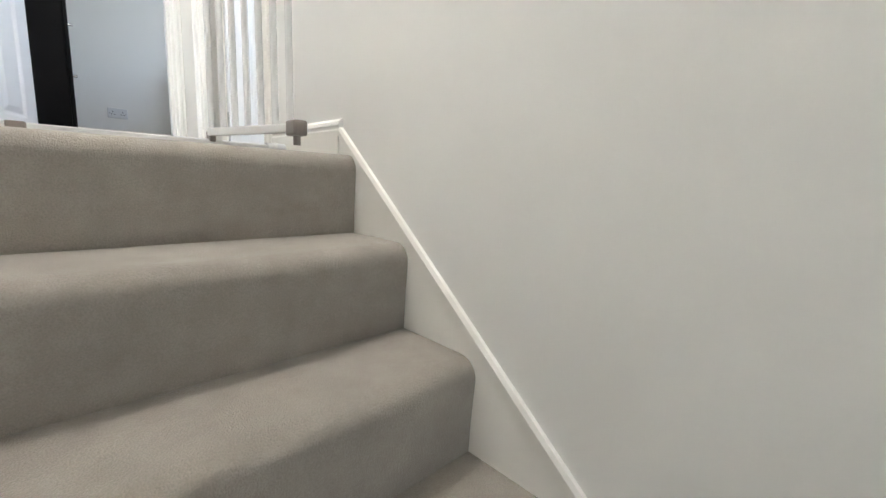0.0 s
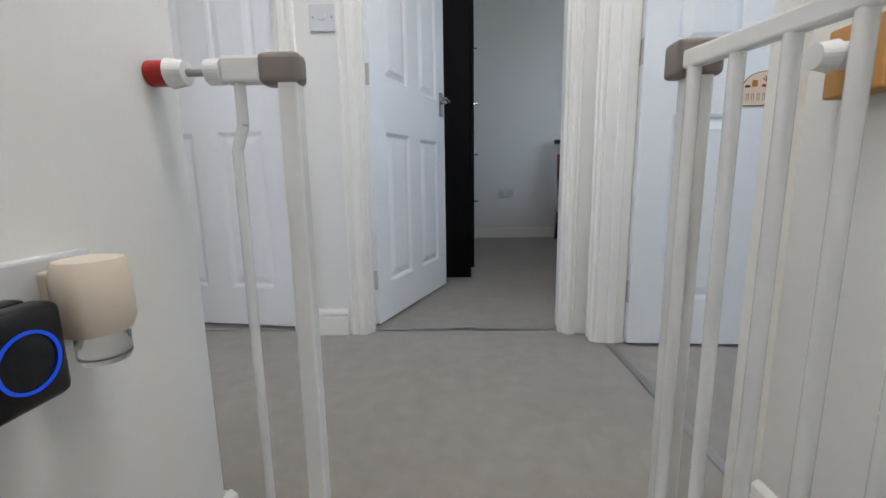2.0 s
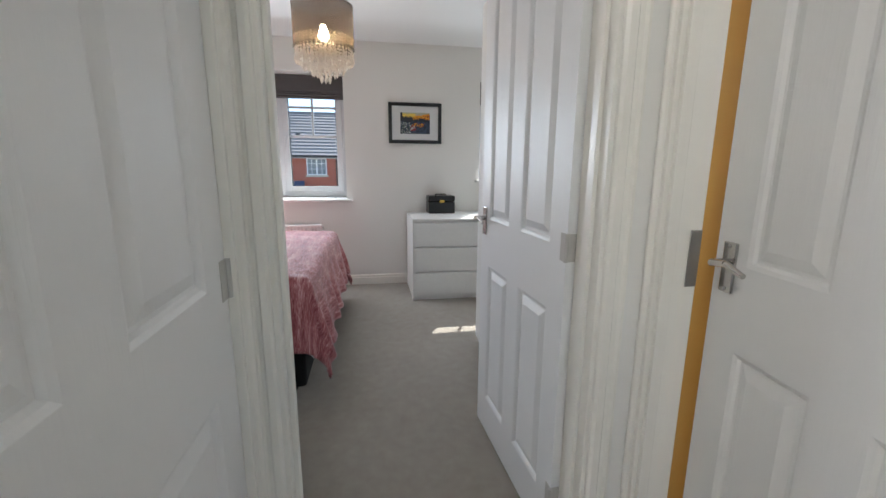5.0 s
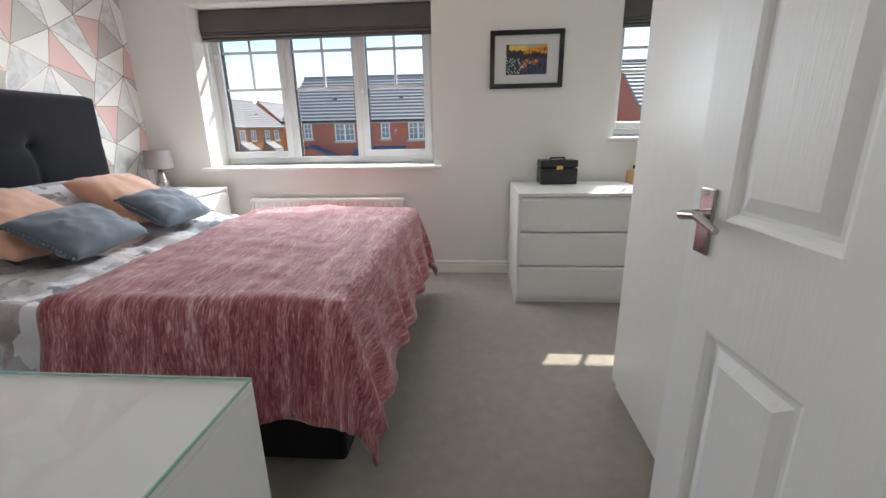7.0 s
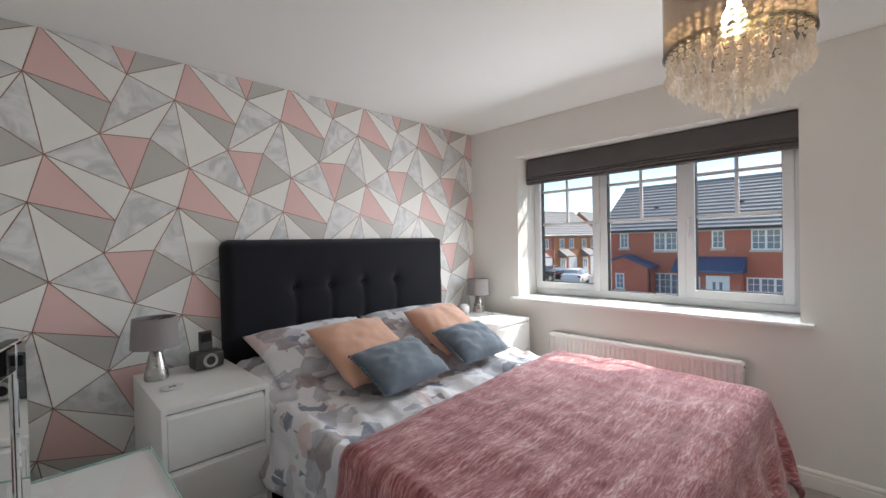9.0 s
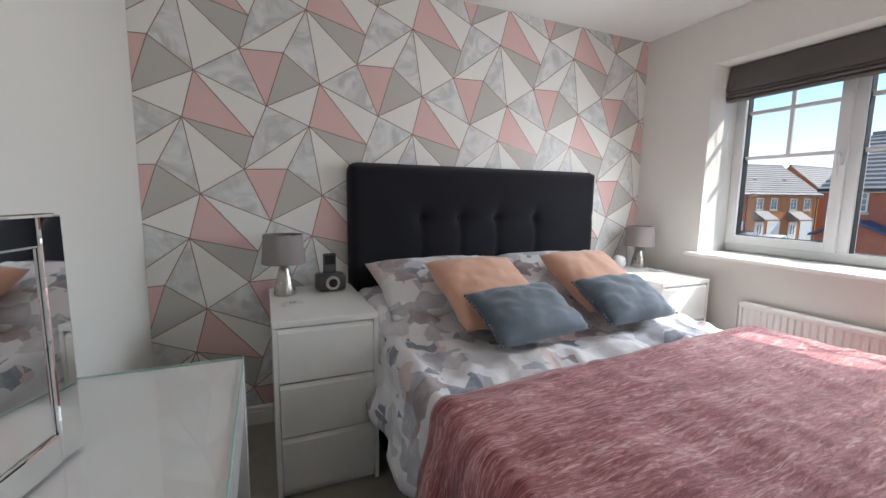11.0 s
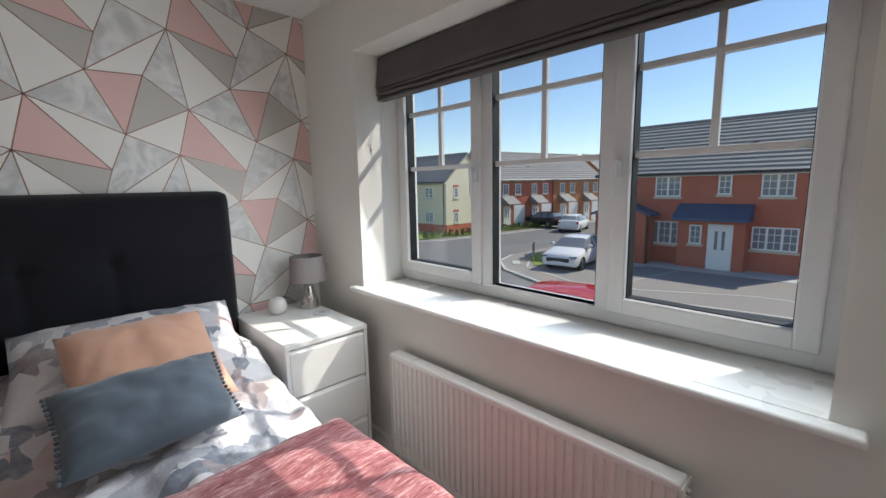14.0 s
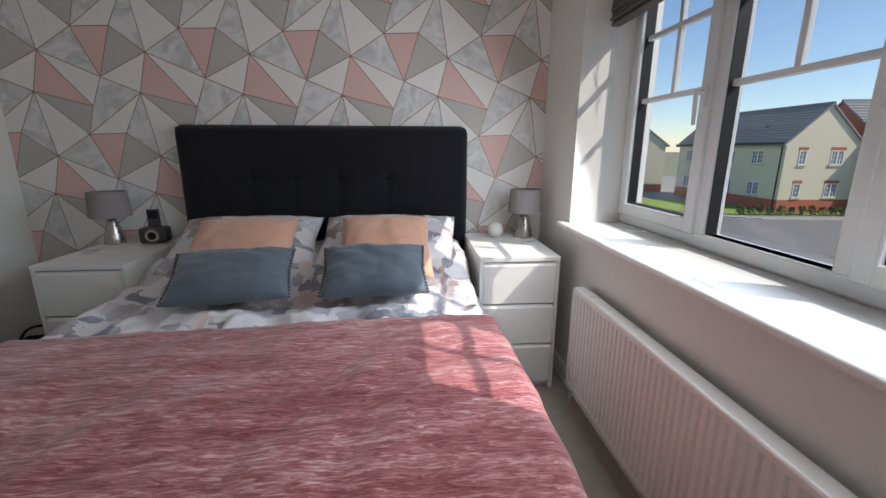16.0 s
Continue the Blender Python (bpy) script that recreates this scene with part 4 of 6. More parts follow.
def clock_dock():
    c = thing("speaker_dock", "dark grey speaker dock with a round dial", "speaker", pose(-2.330, -0.755, 0.721, 0, 0, 8))
    bm = bmesh.new()
    box(bm, -0.068, 0.068, -0.045, 0.045, 0.004, 0.088, 0.015, 3)
    auto_smooth(part("body", bm, GREYPL_DARK, c), 50)
    bm = bmesh.new()
    tube(bm, (0, 0.044, 0.045), (0, 0.050, 0.045), 0.034, n=32)
    part("bezel", bm, SILVER, c, "pale ring round the dial")
    bm = bmesh.new()
    tube(bm, (0, 0.0495, 0.045), (0, 0.052, 0.045), 0.021, n=32)
    part("dial", bm, BLACKPL, c)
    bm = bmesh.new()
    box(bm, -0.032, 0.032, -0.012, 0.0, 0.085, 0.185, 0.005)
    part("docked_player", bm, GREYPL_DARK, c, "small dark player standing in the dock")
    bm = bmesh.new()
    box(bm, -0.024, 0.024, 0.0, 0.001, 0.13, 0.175)
    part("screen", bm, BLACKPL, c)


GREYPL_DARK = plain("dark_grey_plastic", srgb(0.24, 0.235, 0.235), 0.4)
clock_dock()


def coaster(m):
    bm = bmesh.new()
    turned(bm, [(0.0001, 0), (0.045, 0), (0.047, 0.003), (0.045, 0.006), (0.0001, 0.006)])
    c = thing("coaster", "round white coaster with a grey mark", "coaster", m, "coasters")
    part("disc", bm, SOCKETW, c)
    bm = bmesh.new()
    box(bm, -0.02, 0.02, -0.002, 0.002, 0.006, 0.007)
    box(bm, -0.002, 0.002, -0.016, 0.016, 0.006, 0.0069)
    part("mark", bm, GREYPL_DARK, c)
    return c


c0 = coaster(pose(-2.14, -0.543, 0.721, 0, 0, 40))
copy_thing(c0, pose(-4.42, -0.60, 0.721, 0, 0, 10))
bm = bmesh.new()
turned(bm, [(0.0001, 0), (0.030, 0.002), (0.044, 0.022), (0.048, 0.045), (0.042, 0.07), (0.026, 0.085), (0.0001, 0.089)], 32)
PEARL = plain("pale_pearl_glass", srgb(0.86, 0.84, 0.83), 0.2)
solo("diffuser", bm, PEARL, "round pearly white diffuser on the bedside chest", "diffuser", m=pose(-4.255, -0.765, 0.721), smooth=True)


# ---- dressing table with mirror ----
def dressing_table():
    t = thing("dressing_table", "white lacquered dressing table with a glass top", "dressing table", pose(0, 0, 0))
    x0, x1, y0, y1, h = -1.970, XE - 0.08, 0.03, 1.260, 0.716
    bm = bmesh.new()
    box(bm, x0, x1, y0, y1, h - 0.012, h, 0.002)
    part("top", bm, DESKW, t)
    for name, a, b in (("end_panel", y0, y0 + 0.05), ("end_panel", y1 - 0.05, y1)):
        bm = bmesh.new()
        box(bm, x0, x1, a, b, 0, h - 0.012, 0.002)
        part(name, bm, DESKW, t)
    bm = bmesh.new()
    box(bm, x0 + 0.004, x0 + 0.022, y0 + 0.052, y1 - 0.052, h - 0.15, h - 0.014, 0.002)
    part("drawer_front", bm, DESKW, t)
    bm = bmesh.new()
    box(bm, x0 + 0.03, x1, y0 + 0.05, y1 - 0.05, h - 0.15, h - 0.13)
    box(bm, x1 - 0.018, x1, y0 + 0.05, y1 - 0.05, h - 0.35, h - 0.15)
    part("carcass", bm, DESKW, t)
    bm = bmesh.new()
    box(bm, x0 + 0.003, x1, y0 + 0.003, y1 - 0.003, h + 0.001, h + 0.006)
    g = part("glass_top", bm, pane_material("clear_table_glass", 0.10), t, "clear glass sheet")
    g.visible_shadow = False
    bm = bmesh.new()
    box(bm, x0, x0 + 0.0028, y0, y1, h + 0.001, h + 0.006, 0.0005)
    box(bm, x0 + 0.003, x1, y1 - 0.0028, y1, h + 0.001, h + 0.006, 0.0005)
    box(bm, x0 + 0.003, x1, y0, y0 + 0.0028, h + 0.001, h + 0.006, 0.0005)
    part("glass_edge", bm, plain("green_glass_edge", srgb(0.62, 0.78, 0.74), 0.15), t, "pale green polished glass edge")
    return h + 0.0065


DT = dressing_table()
MIRROR = Mat("mirror_silver", 0.02, 1.0, (0.9, 0.91, 0.91, 1)).m


def vanity_mirror():
    v = thing("vanity_mirror", "standing dressing mirror with pale mirrored glass frame", "mirror", pose(-1.65, 0.63, DT, 0, 0, -13))
    w, h = 0.50, 0.43
    bm = bmesh.new()
    box(bm, 0.0, 0.018, -w / 2, w / 2, 0.0, h, 0.002)
    part("backing", bm, GREYPL_DARK, v)
    bm = bmesh.new()
    box(bm, -0.003, 0.0, -w / 2 + 0.055, w / 2 - 0.055, 0.055, h - 0.055)
    part("glass", bm, MIRROR, v)
    for a0, a1, z0, z1 in ((-w / 2, -w / 2 + 0.055, 0, h), (w / 2 - 0.055, w / 2, 0, h), (-w / 2 + 0.055, w / 2 - 0.055, 0, 0.055), (-w / 2 + 0.055, w / 2 - 0.055, h - 0.055, h)):
        bm = bmesh.new()
        box(bm, -0.010, -0.0002, a0 + 0.001, a1 - 0.001, z0 + 0.001, z1 - 0.001, 0.004)
        part("frame_strip", bm, MIRROR, v, "mirrored frame strip")
    bm = bmesh.new()
    tube(bm, (0.015, 0, 0.3), (0.11, 0, 0.004), 0.008)
    part("strut", bm, GREYPL_DARK, v)


vanity_mirror()


# ---- wardrobe, radiator, picture, lamp ----
def wardrobe_white():
    w = thing("wardrobe", "tall white high-gloss wardrobe beside the bedroom door", "wardrobe", pose(0, 0, 0))
    x0, x1, y0, y1, h = -3.03, XE - 0.03, 2.235, 2.84, 2.10
    bm = bmesh.new()
    box(bm, x0, x1, y0 + 0.02, y1, 0.0, h, 0.002)
    part("body", bm, FURN, w)
    n = 3
    for i in range(n):
        bm = bmesh.new()
        a, b = x0 + (x1 - x0) * i / n, x0 + (x1 - x0) * (i + 1) / n
        box(bm, a + 0.0015, b - 0.0015, y0, y0 + 0.019, 0.05, h - 0.004, 0.002)
        d = part("door", bm, FURN, w)
    return w


wardrobe_white()


def radiator():
    r = thing("radiator", "white ribbed panel radiator under the window", "radiator", pose(XW + 0.03, -0.115, 0.122))
    L, h = 1.205, 0.50
    bm = bmesh.new()
    n = 38
    prof = [(0, 0)]
    for i in range(n):
        a, p = i * L / n, L / n
        prof += [(a + p * 0.15, 0.05), (a + p * 0.30, 0.058), (a + p * 0.70, 0.058), (a + p * 0.85, 0.05)]
    prof += [(L, 0.05), (L, 0)]
    prism(bm, [(u, v) for u, v in prof], (0, 0, 0.025), (0, 1, 0), (1, 0, 0), (0, 0, h - 0.05))
    auto_smooth(part("panel", bm, GLOSS, r), 50)
    for z in (0.0, h - 0.03):
        bm = bmesh.new()
        box(bm, 0.0, 0.058, 0.002, L - 0.002, z, z + 0.03, 0.008)
        part("rail", bm, GLOSS, r)
    for y in (-0.003, L - 0.002):
        bm = bmesh.new()
        box(bm, -0.01, 0.062, y, y + 0.005, 0.02, h - 0.01, 0.002)
        part("side_cover", bm, GLOSS, r)
    bm = bmesh.new()
    tube(bm, (0.02, L, 0.06), (0.02, L + 0.05, 0.06), 0.009)
    tube(bm, (0.02, L + 0.05, 0.02), (0.02, L + 0.05, 0.13), 0.016)
    tube(bm, (0.02, L + 0.05, 0.02), (0.02, L + 0.05, -0.10), 0.0075)
    part("valve", bm, SOCKETW, r, "white valve and pipe")
    bm = bmesh.new()
    tube(bm, (0.03, L, h - 0.03), (0.03, L + 0.014, h - 0.03), 0.008)
    part("bleed_screw", bm, STEEL, r)
    bm = bmesh.new()
    tube(bm, (0.02, 0, 0.06), (0.02, -0.03, 0.06), 0.009)
    tube(bm, (0.02, -0.03, 0.07), (0.02, -0.03, -0.10), 0.0075)
    part("pipe", bm, SOCKETW, r)
    return r


radiator()


def art_print(bm, x, a0, a1, z0, z1):
    """A harbour at dusk in small dabs of paint: sky, gold houses on the far side, dark hills, water with reflections, boats."""
    tones = {"sky": (0.70, 0.70, 0.62), "glow": (0.90, 0.78, 0.35), "gold": (0.88, 0.58, 0.10), "rust": (0.55, 0.24, 0.10), "hill": (0.16, 0.17, 0.20),
             "water": (0.20, 0.26, 0.36), "deep": (0.10, 0.13, 0.20), "boat": (0.72, 0.74, 0.72), "red": (0.55, 0.12, 0.14), "green": (0.20, 0.36, 0.30)}
    keys = list(tones)
    rnd = random.Random(11)
    nu, nv = 40, 22
    for i in range(nu):
        for k in range(nv):
            u, v = (i + rnd.uniform(-0.6, 0.6)) / nu, (k + rnd.uniform(-0.6, 0.6)) / nv
            shore = 0.66 - 0.05 * math.sin(u * 7)
            roof = 0.80 + 0.20 * max(u - 0.35, 0) + 0.05 * noise.noise(Vector((u * 14, 0, 1)))
            if v > roof and u > 0.06:
                c = "glow" if v < 0.93 and u < 0.5 else "sky"
            elif v > shore:
                c = ("gold" if rnd.random() < 0.75 else "rust") if u > 0.42 else ("hill" if v < 0.78 or u < 0.12 else "glow")
            elif v > 0.55:
                c = "hill" if u < 0.6 else "deep"
            elif 0.32 < v < 0.48 and 0.38 < u < 0.8 and rnd.random() < 0.65:
                c = "gold" if rnd.random() < 0.6 else "rust"
            elif u < 0.32 and rnd.random() < 0.55:
                c = ("boat", "green", "hill")[rnd.randrange(3)]
            elif 0.32 < u < 0.5 and 0.12 < v < 0.36:
                c = "red" if rnd.random() < 0.6 else "boat"
            else:
                c = "water" if rnd.random() < 0.6 else "deep"
            y0, y1 = a0 + (a1 - a0) * i / nu, a0 + (a1 - a0) * (i + 1) / nu
            q0, q1 = z0 + (z1 - z0) * k / nv, z0 + (z1 - z0) * (k + 1) / nv
            f = bm.faces.new([bm.verts.new((x, p, q)) for p, q in ((y0, q0), (y1, q0), (y1, q1), (y0, q1))])
            f.material_index = 1 + keys.index(c)
    return [plain("ink_" + k, srgb(*tones[k]), 0.45) for k in keys]


def picture(m, w, h):
    p = thing("framed_picture", "black framed print of colourful waterside houses", "picture", m)
    t = 0.032
    for a0, a1, z0, z1 in ((0, t, 0, h), (w - t, w, 0, h), (t, w - t, 0, t), (t, w - t, h - t, h)):
        bm = bmesh.new()
        box(bm, 0.0, 0.022, a0, a1, z0, z1, 0.003)
        part("frame", bm, BLACKPL, p)
    bm = bmesh.new()
    box(bm, 0.0, 0.008, t, w - t, t, h - t)
    part("mount", bm, SOCKETW, p, "white card mount")
    bm = bmesh.new()
    box(bm, 0.0, 0.0095, w * 0.22, w * 0.78, h * 0.24, h * 0.76)
    inks = art_print(bm, 0.0102, w * 0.22, w * 0.78, h * 0.24, h * 0.76)
    part("print", bm, [SOCKETW] + inks, p, "colourful waterside print")


picture(pose(XW + 0.001, 1.742, 1.39), 0.508, 0.377)


def chandelier(x, y):
    c = thing("pendant_light", "smoky drum pendant light with crystal droplets, lit", "ceiling light", pose(x, y, 0))
    m = Mat("smoky_voile", 0.5)
    tr, mx = m.n.new("ShaderNodeBsdfTransparent"), m.n.new("ShaderNodeMixShader")
    m.b.inputs["Base Color"].default_value = srgb(0.32, 0.295, 0.28)
    thin, weave = m.n.new("ShaderNodeBsdfTranslucent"), m.n.new("ShaderNodeMixShader")
    thin.inputs[0].default_value = srgb(0.5, 0.46, 0.42)
    weave.inputs[0].default_value = 0.05
    m.l.new(m.b.outputs[0], weave.inputs[1]); m.l.new(thin.outputs[0], weave.inputs[2])
    mx.inputs[0].default_value = 0.48
    m.l.new(tr.outputs[0], mx.inputs[1]); m.l.new(weave.outputs[0], mx.inputs[2])
    m.l.new(mx.outputs[0], m.n["Material Output"].inputs[0])
    zb, zt, r = 1.828, 2.05, 0.168
    bm = bmesh.new()
    turned(bm, [(r, zb), (r, zt), (r - 0.003, zt), (r - 0.003, zb), (r, zb)], 56)
    auto_smooth(part("shade", bm, m.m, c, "smoky translucent drum shade"), 50)
    for z in (zb, zt):
        bm = bmesh.new()
        turned(bm, [(r + 0.002, z - 0.004), (r + 0.002, z + 0.004), (r - 0.005, z + 0.004), (r - 0.005, z - 0.004), (r + 0.002, z - 0.004)], 56)
        part("hoop", bm, m.m, c)
    g = Mat("clear_crystal", 0.05)
    g.b.inputs["Base Color"].default_value = srgb(0.93, 0.91, 0.88)
    tr, tl, gl = g.n.new("ShaderNodeBsdfTransparent"), g.n.new("ShaderNodeBsdfTranslucent"), g.n.new("ShaderNodeMixShader")
    tl.inputs[0].default_value = srgb(0.96, 0.90, 0.82)
    half = g.n.new("ShaderNodeMixShader")
    half.inputs[0].default_value, gl.inputs[0].default_value = 0.5, 0.55
    g.l.new(g.b.outputs[0], half.inputs[1]); g.l.new(tl.outputs[0], half.inputs[2])
    g.l.new(tr.outputs[0], gl.inputs[1]); g.l.new(half.outputs[0], gl.inputs[2])
    g.l.new(gl.outputs[0], g.n["Material Output"].inputs[0])
    for ring, (rr, drop, n) in enumerate(((0.158, 0.07, 40), (0.115, 0.11, 28), (0.070, 0.14, 16), (0.030, 0.165, 7))):
        for i in range(n):
            a = 2 * math.pi * (i + 0.5 * (ring % 2)) / n
            px, py = rr * math.cos(a), rr * math.sin(a)
            bm = bmesh.new()
            length = drop * random.uniform(0.85, 1.05)
            z = zb + 0.05
            while z > zb - length + 0.03:
                t = bmesh.new()
                bmesh.ops.create_icosphere(t, subdivisions=1, radius=0.0070)
                join(bm, t, Matrix.Translation((px, py, z)))
                z -= 0.0165
            t = bmesh.new()
            bmesh.ops.create_cone(t, segments=6, radius1=0.010, radius2=0.0005, depth=0.03)
            join(bm, t, Matrix.Translation((px, py, z - 0.004)) @ pose(0, 0, 0, 0, 0, 30 * i))
            t = bmesh.new()
            bmesh.ops.create_cone(t, segments=6, radius1=0.0005, radius2=0.010, depth=0.022)
            join(bm, t, Matrix.Translation((px, py, z - 0.030)) @ pose(0, 0, 0, 0, 0, 30 * i))
            part("crystal_strand", bm, g.m, c)
    e = Mat("lit_bulb", 0.4)
    e.b.inputs["Emission Color"].default_value = (1.0, 0.72, 0.42, 1)
    e.b.inputs["Emission Strength"].default_value = 130
    bm = bmesh.new()
    turned(bm, [(0.0001, 1.86), (0.022, 1.868), (0.030, 1.89), (0.026, 1.915), (0.014, 1.94), (0.013, 1.955), (0.0001, 1.955)], 20)
    part("bulb", bm, e.m, c, "glowing warm light bulb", smooth=True)
    bm = bmesh.new()
    tube(bm, (0, 0, 1.95), (0, 0, 2.00), 0.02)
    tube(bm, (0, 0, 2.0), (0, 0, H - 0.02), 0.004, n=8)
    tube(bm, (0, 0, H - 0.03), (0, 0, H - 0.001), 0.05, 0.055, n=32)
    for i in range(3):
        a = i * 2.094
        tube(bm, (0, 0, zt), (r * math.cos(a), r * math.sin(a), zt), 0.003, n=6)
    part("fitting", bm, CHROME, c)


chandelier(-3.08, 1.318)


def jewellery_box():
    j = thing("jewellery_box", "black leather jewellery box with brass clasp", "box", pose(-4.452, 2.225, 0.731, 0, 0, -88) @ Matrix.Scale(1.06, 4))
    bm = bmesh.new()
    box(bm, -0.12, 0.12, -0.08, 0.08, 0, 0.105, 0.006)
    part("body", bm, BLACKPL, j)
    bm = bmesh.new()
    box(bm, -0.121, 0.121, -0.081, 0.081, 0.108, 0.158, 0.010, 3)
    part("lid", bm, BLACKPL, j)
    bm = bmesh.new()
    tube(bm, (-0.05, 0, 0.158), (-0.045, 0, 0.170), 0.004)
    tube(bm, (0.05, 0, 0.158), (0.045, 0, 0.170), 0.004)
    tube(bm, (-0.047, 0, 0.169), (0.047, 0, 0.169), 0.005)
    part("carry_handle", bm, BLACKPL, j)
    bm = bmesh.new()
    box(bm, -0.022, 0.022, 0.080, 0.084, 0.098, 0.122, 0.002)
    part("clasp", bm, plain("brass", srgb(0.85, 0.70, 0.35), 0.25, 1.0), j, "small brass clasp")


jewellery_box()


# ---- bag on the floor between dressing table and bedside chest ----
def floor_bag():
    b = thing("bag", "small black fabric bag on the floor", "bag", pose(-1.73, -0.62, 0.0, 0, 0, 15))
    bm = bmesh.new()
    box(bm, -0.13, 0.13, -0.09, 0.09, 0.0, 0.22, 0.05, 4)
    for v in bm.verts:
        v.co += 0.012 * noise.noise_vector(v.co * 9)
        v.co.z = max(v.co.z, 0.001)
    auto_smooth(part("body", bm, BLACKF, b), 60)
    bm = bmesh.new()
    pts = [(0.09 * math.cos(a), 0, 0.205 + 0.09 * math.sin(a)) for a in [math.pi * i / 10 for i in range(11)]]
    for p, q in zip(pts, pts[1:]):
        tube(bm, p, q, 0.007, n=8)
    part("strap", bm, BLACKF, b)


floor_bag()

# ---- stair gate ----
GATEW = plain("white_powder_coat", srgb(0.93, 0.925, 0.91), 0.25)
WOODB = mottled("oiled_pine", srgb(0.70, 0.50, 0.26), srgb(0.78, 0.58, 0.32), 0.5, 12, 90, 0.1)


def stair_gate():
    g = thing("stair_gate", "white metal pressure-fit stair gate standing open", "stair gate", pose(0, 1.252, 0))
    z0, z1 = 0.030, 0.715
    xp, xh = -0.205, 0.270                                # latch post, hinge post
    xl, xr = -0.285, 0.405
    bm = bmesh.new()
    box(bm, xl, xr, -0.012, 0.012, z0 - 0.020, z0 + 0.004, 0.003)
    part("bottom_rail", bm, GATEW, g)
    bm = bmesh.new()
    box(bm, xp - 0.012, xp + 0.012, -0.012, 0.012, z0, z1 - 0.018, 0.003)
    part("latch_post", bm, GATEW, g)
    bm = bmesh.new()
    pts = [(xl + 0.022, z0), (xl + 0.022, z0 + 0.05), (xl + 0.008, z0 + 0.09), (xl + 0.008, z1 - 0.10), (xl + 0.018, z1 - 0.07), (xl + 0.018, z1 - 0.02)]
    for (a, b), (c, d) in zip(pts, pts[1:]):
        tube(bm, (a, 0, b), (c, 0, d), 0.0065)
    auto_smooth(part("side_bar", bm, GATEW, g))
    bm = bmesh.new()
    box(bm, xh - 0.014, xh + 0.014, -0.014, 0.014, z0, z1 - 0.02, 0.004)
    part("hinge_post", bm, GATEW, g)
    bm = bmesh.new()
    box(bm, xl, xp - 0.03, -0.012, 0.012, z1 - 0.022, z1 + 0.008, 0.004)
    part("top_bracket", bm, GATEW, g)
    bm = bmesh.new()
    box(bm, xp - 0.034, xp + 0.017, -0.015, 0.015, z1 - 0.026, z1 + 0.011, 0.008, 3)
    part("latch_housing", bm, GREYPL, g, "taupe plastic latch housing")
    bm = bmesh.new()
    box(bm, xh - 0.03, xh + 0.022, -0.018, 0.018, z1 - 0.028, z1 + 0.012, 0.006, 3)
    part("hinge_cap", bm, GREYPL, g, "taupe plastic hinge cap")
    bm = bmesh.new()
    box(bm, -0.129, -0.097, -0.017, 0.017, z0 - 0.022, z0 + 0.006, 0.003)
    part("floor_clip", bm, GREYPL, g)
    bm = bmesh.new()
    box(bm, xh - 0.02, xh - 0.004, -0.017, 0.017, z0 - 0.002, z0 + 0.026, 0.003)
    part("hinge_foot", bm, GREYPL, g)
    for z in (z0 - 0.006, z1 - 0.008):
        for side, wallx, end in ((-1, XSL + (0.016 if z < 0.3 else 0.0), xl), (1, XSR - (0.016 if z < 0.3 else 0.03), xr)):
            bm = bmesh.new()
            tube(bm, (end, 0, z), (wallx - side * 0.0, 0, z), 0.0045)
            s = part("spindle", bm, STEEL, g, "threaded steel spindle")
            bm = bmesh.new()
            tube(bm, (end, 0, z), (end + side * 0.018, 0, z), 0.015, n=24)
            part("knurled_nut", bm, GATEW, s)
            bm = bmesh.new()
            tube(bm, (wallx - side * 0.026, 0, z), (wallx - side * 0.046, 0, z), 0.018, 0.014, n=24)
            part("cup", bm, GATEW, s)
            bm = bmesh.new()
            tube(bm, (wallx - side * 0.001, 0, z), (wallx - side * 0.027, 0, z), 0.015, n=24)
            part("pad", bm, REDPL if side < 0 else SOCKETW, s, "red rubber wall pad" if side < 0 else "white rubber wall pad")
    bm = bmesh.new()
    box(bm, XSR - 0.029, XSR - 0.0005, -0.035, 0.04, z1 - 0.05, z1 + 0.03, 0.003)
    part("wooden_block", bm, WOODB, g, "small pine block screwed to the wall")
    # the swinging leaf, opened back along the wall
    d = Vector((0.26, -1, 0)).normalized()
    n = Vector((d.y, -d.x, 0))
    L = 0.345
    o = Vector((xh - 0.018, -0.012, 0))
    for z, r in ((z0 + 0.022, 0.010), (z1 - 0.012, 0.010)):
        bm = bmesh.new()
        box(bm, 0, L, -0.008, 0.008, z - 0.010, z + 0.010, 0.003)
        bmesh.ops.transform(bm, matrix=Matrix.Translation(o) @ d.to_track_quat("X", "Z").to_matrix().to_4x4(), verts=bm.verts)
        part("leaf_rail", bm, GATEW, g)
    for i in range(7):
        s = 0.012 + (L - 0.03) * i / 6
        p = o + d * s
        bm = bmesh.new()
        tube(bm, (p.x, p.y, z0 + 0.02), (p.x, p.y, z1 - 0.012), 0.0075)
        auto_smooth(part("bar", bm, GATEW, g))
    e = o + d * L
    for z in (z0 + 0.02, z1 - 0.012):
        bm = bmesh.new()
        box(bm, e.x - 0.016, e.x + 0.016, e.y - 0.028, e.y + 0.02, z - 0.016, z + 0.018, 0.005)
        tube(bm, (e.x, e.y - 0.005, z - 0.036), (e.x, e.y - 0.005, z - 0.01), 0.008)
        part("latch_end", bm, GREYPL, g, "taupe plastic latch end")
    return g


stair_gate()


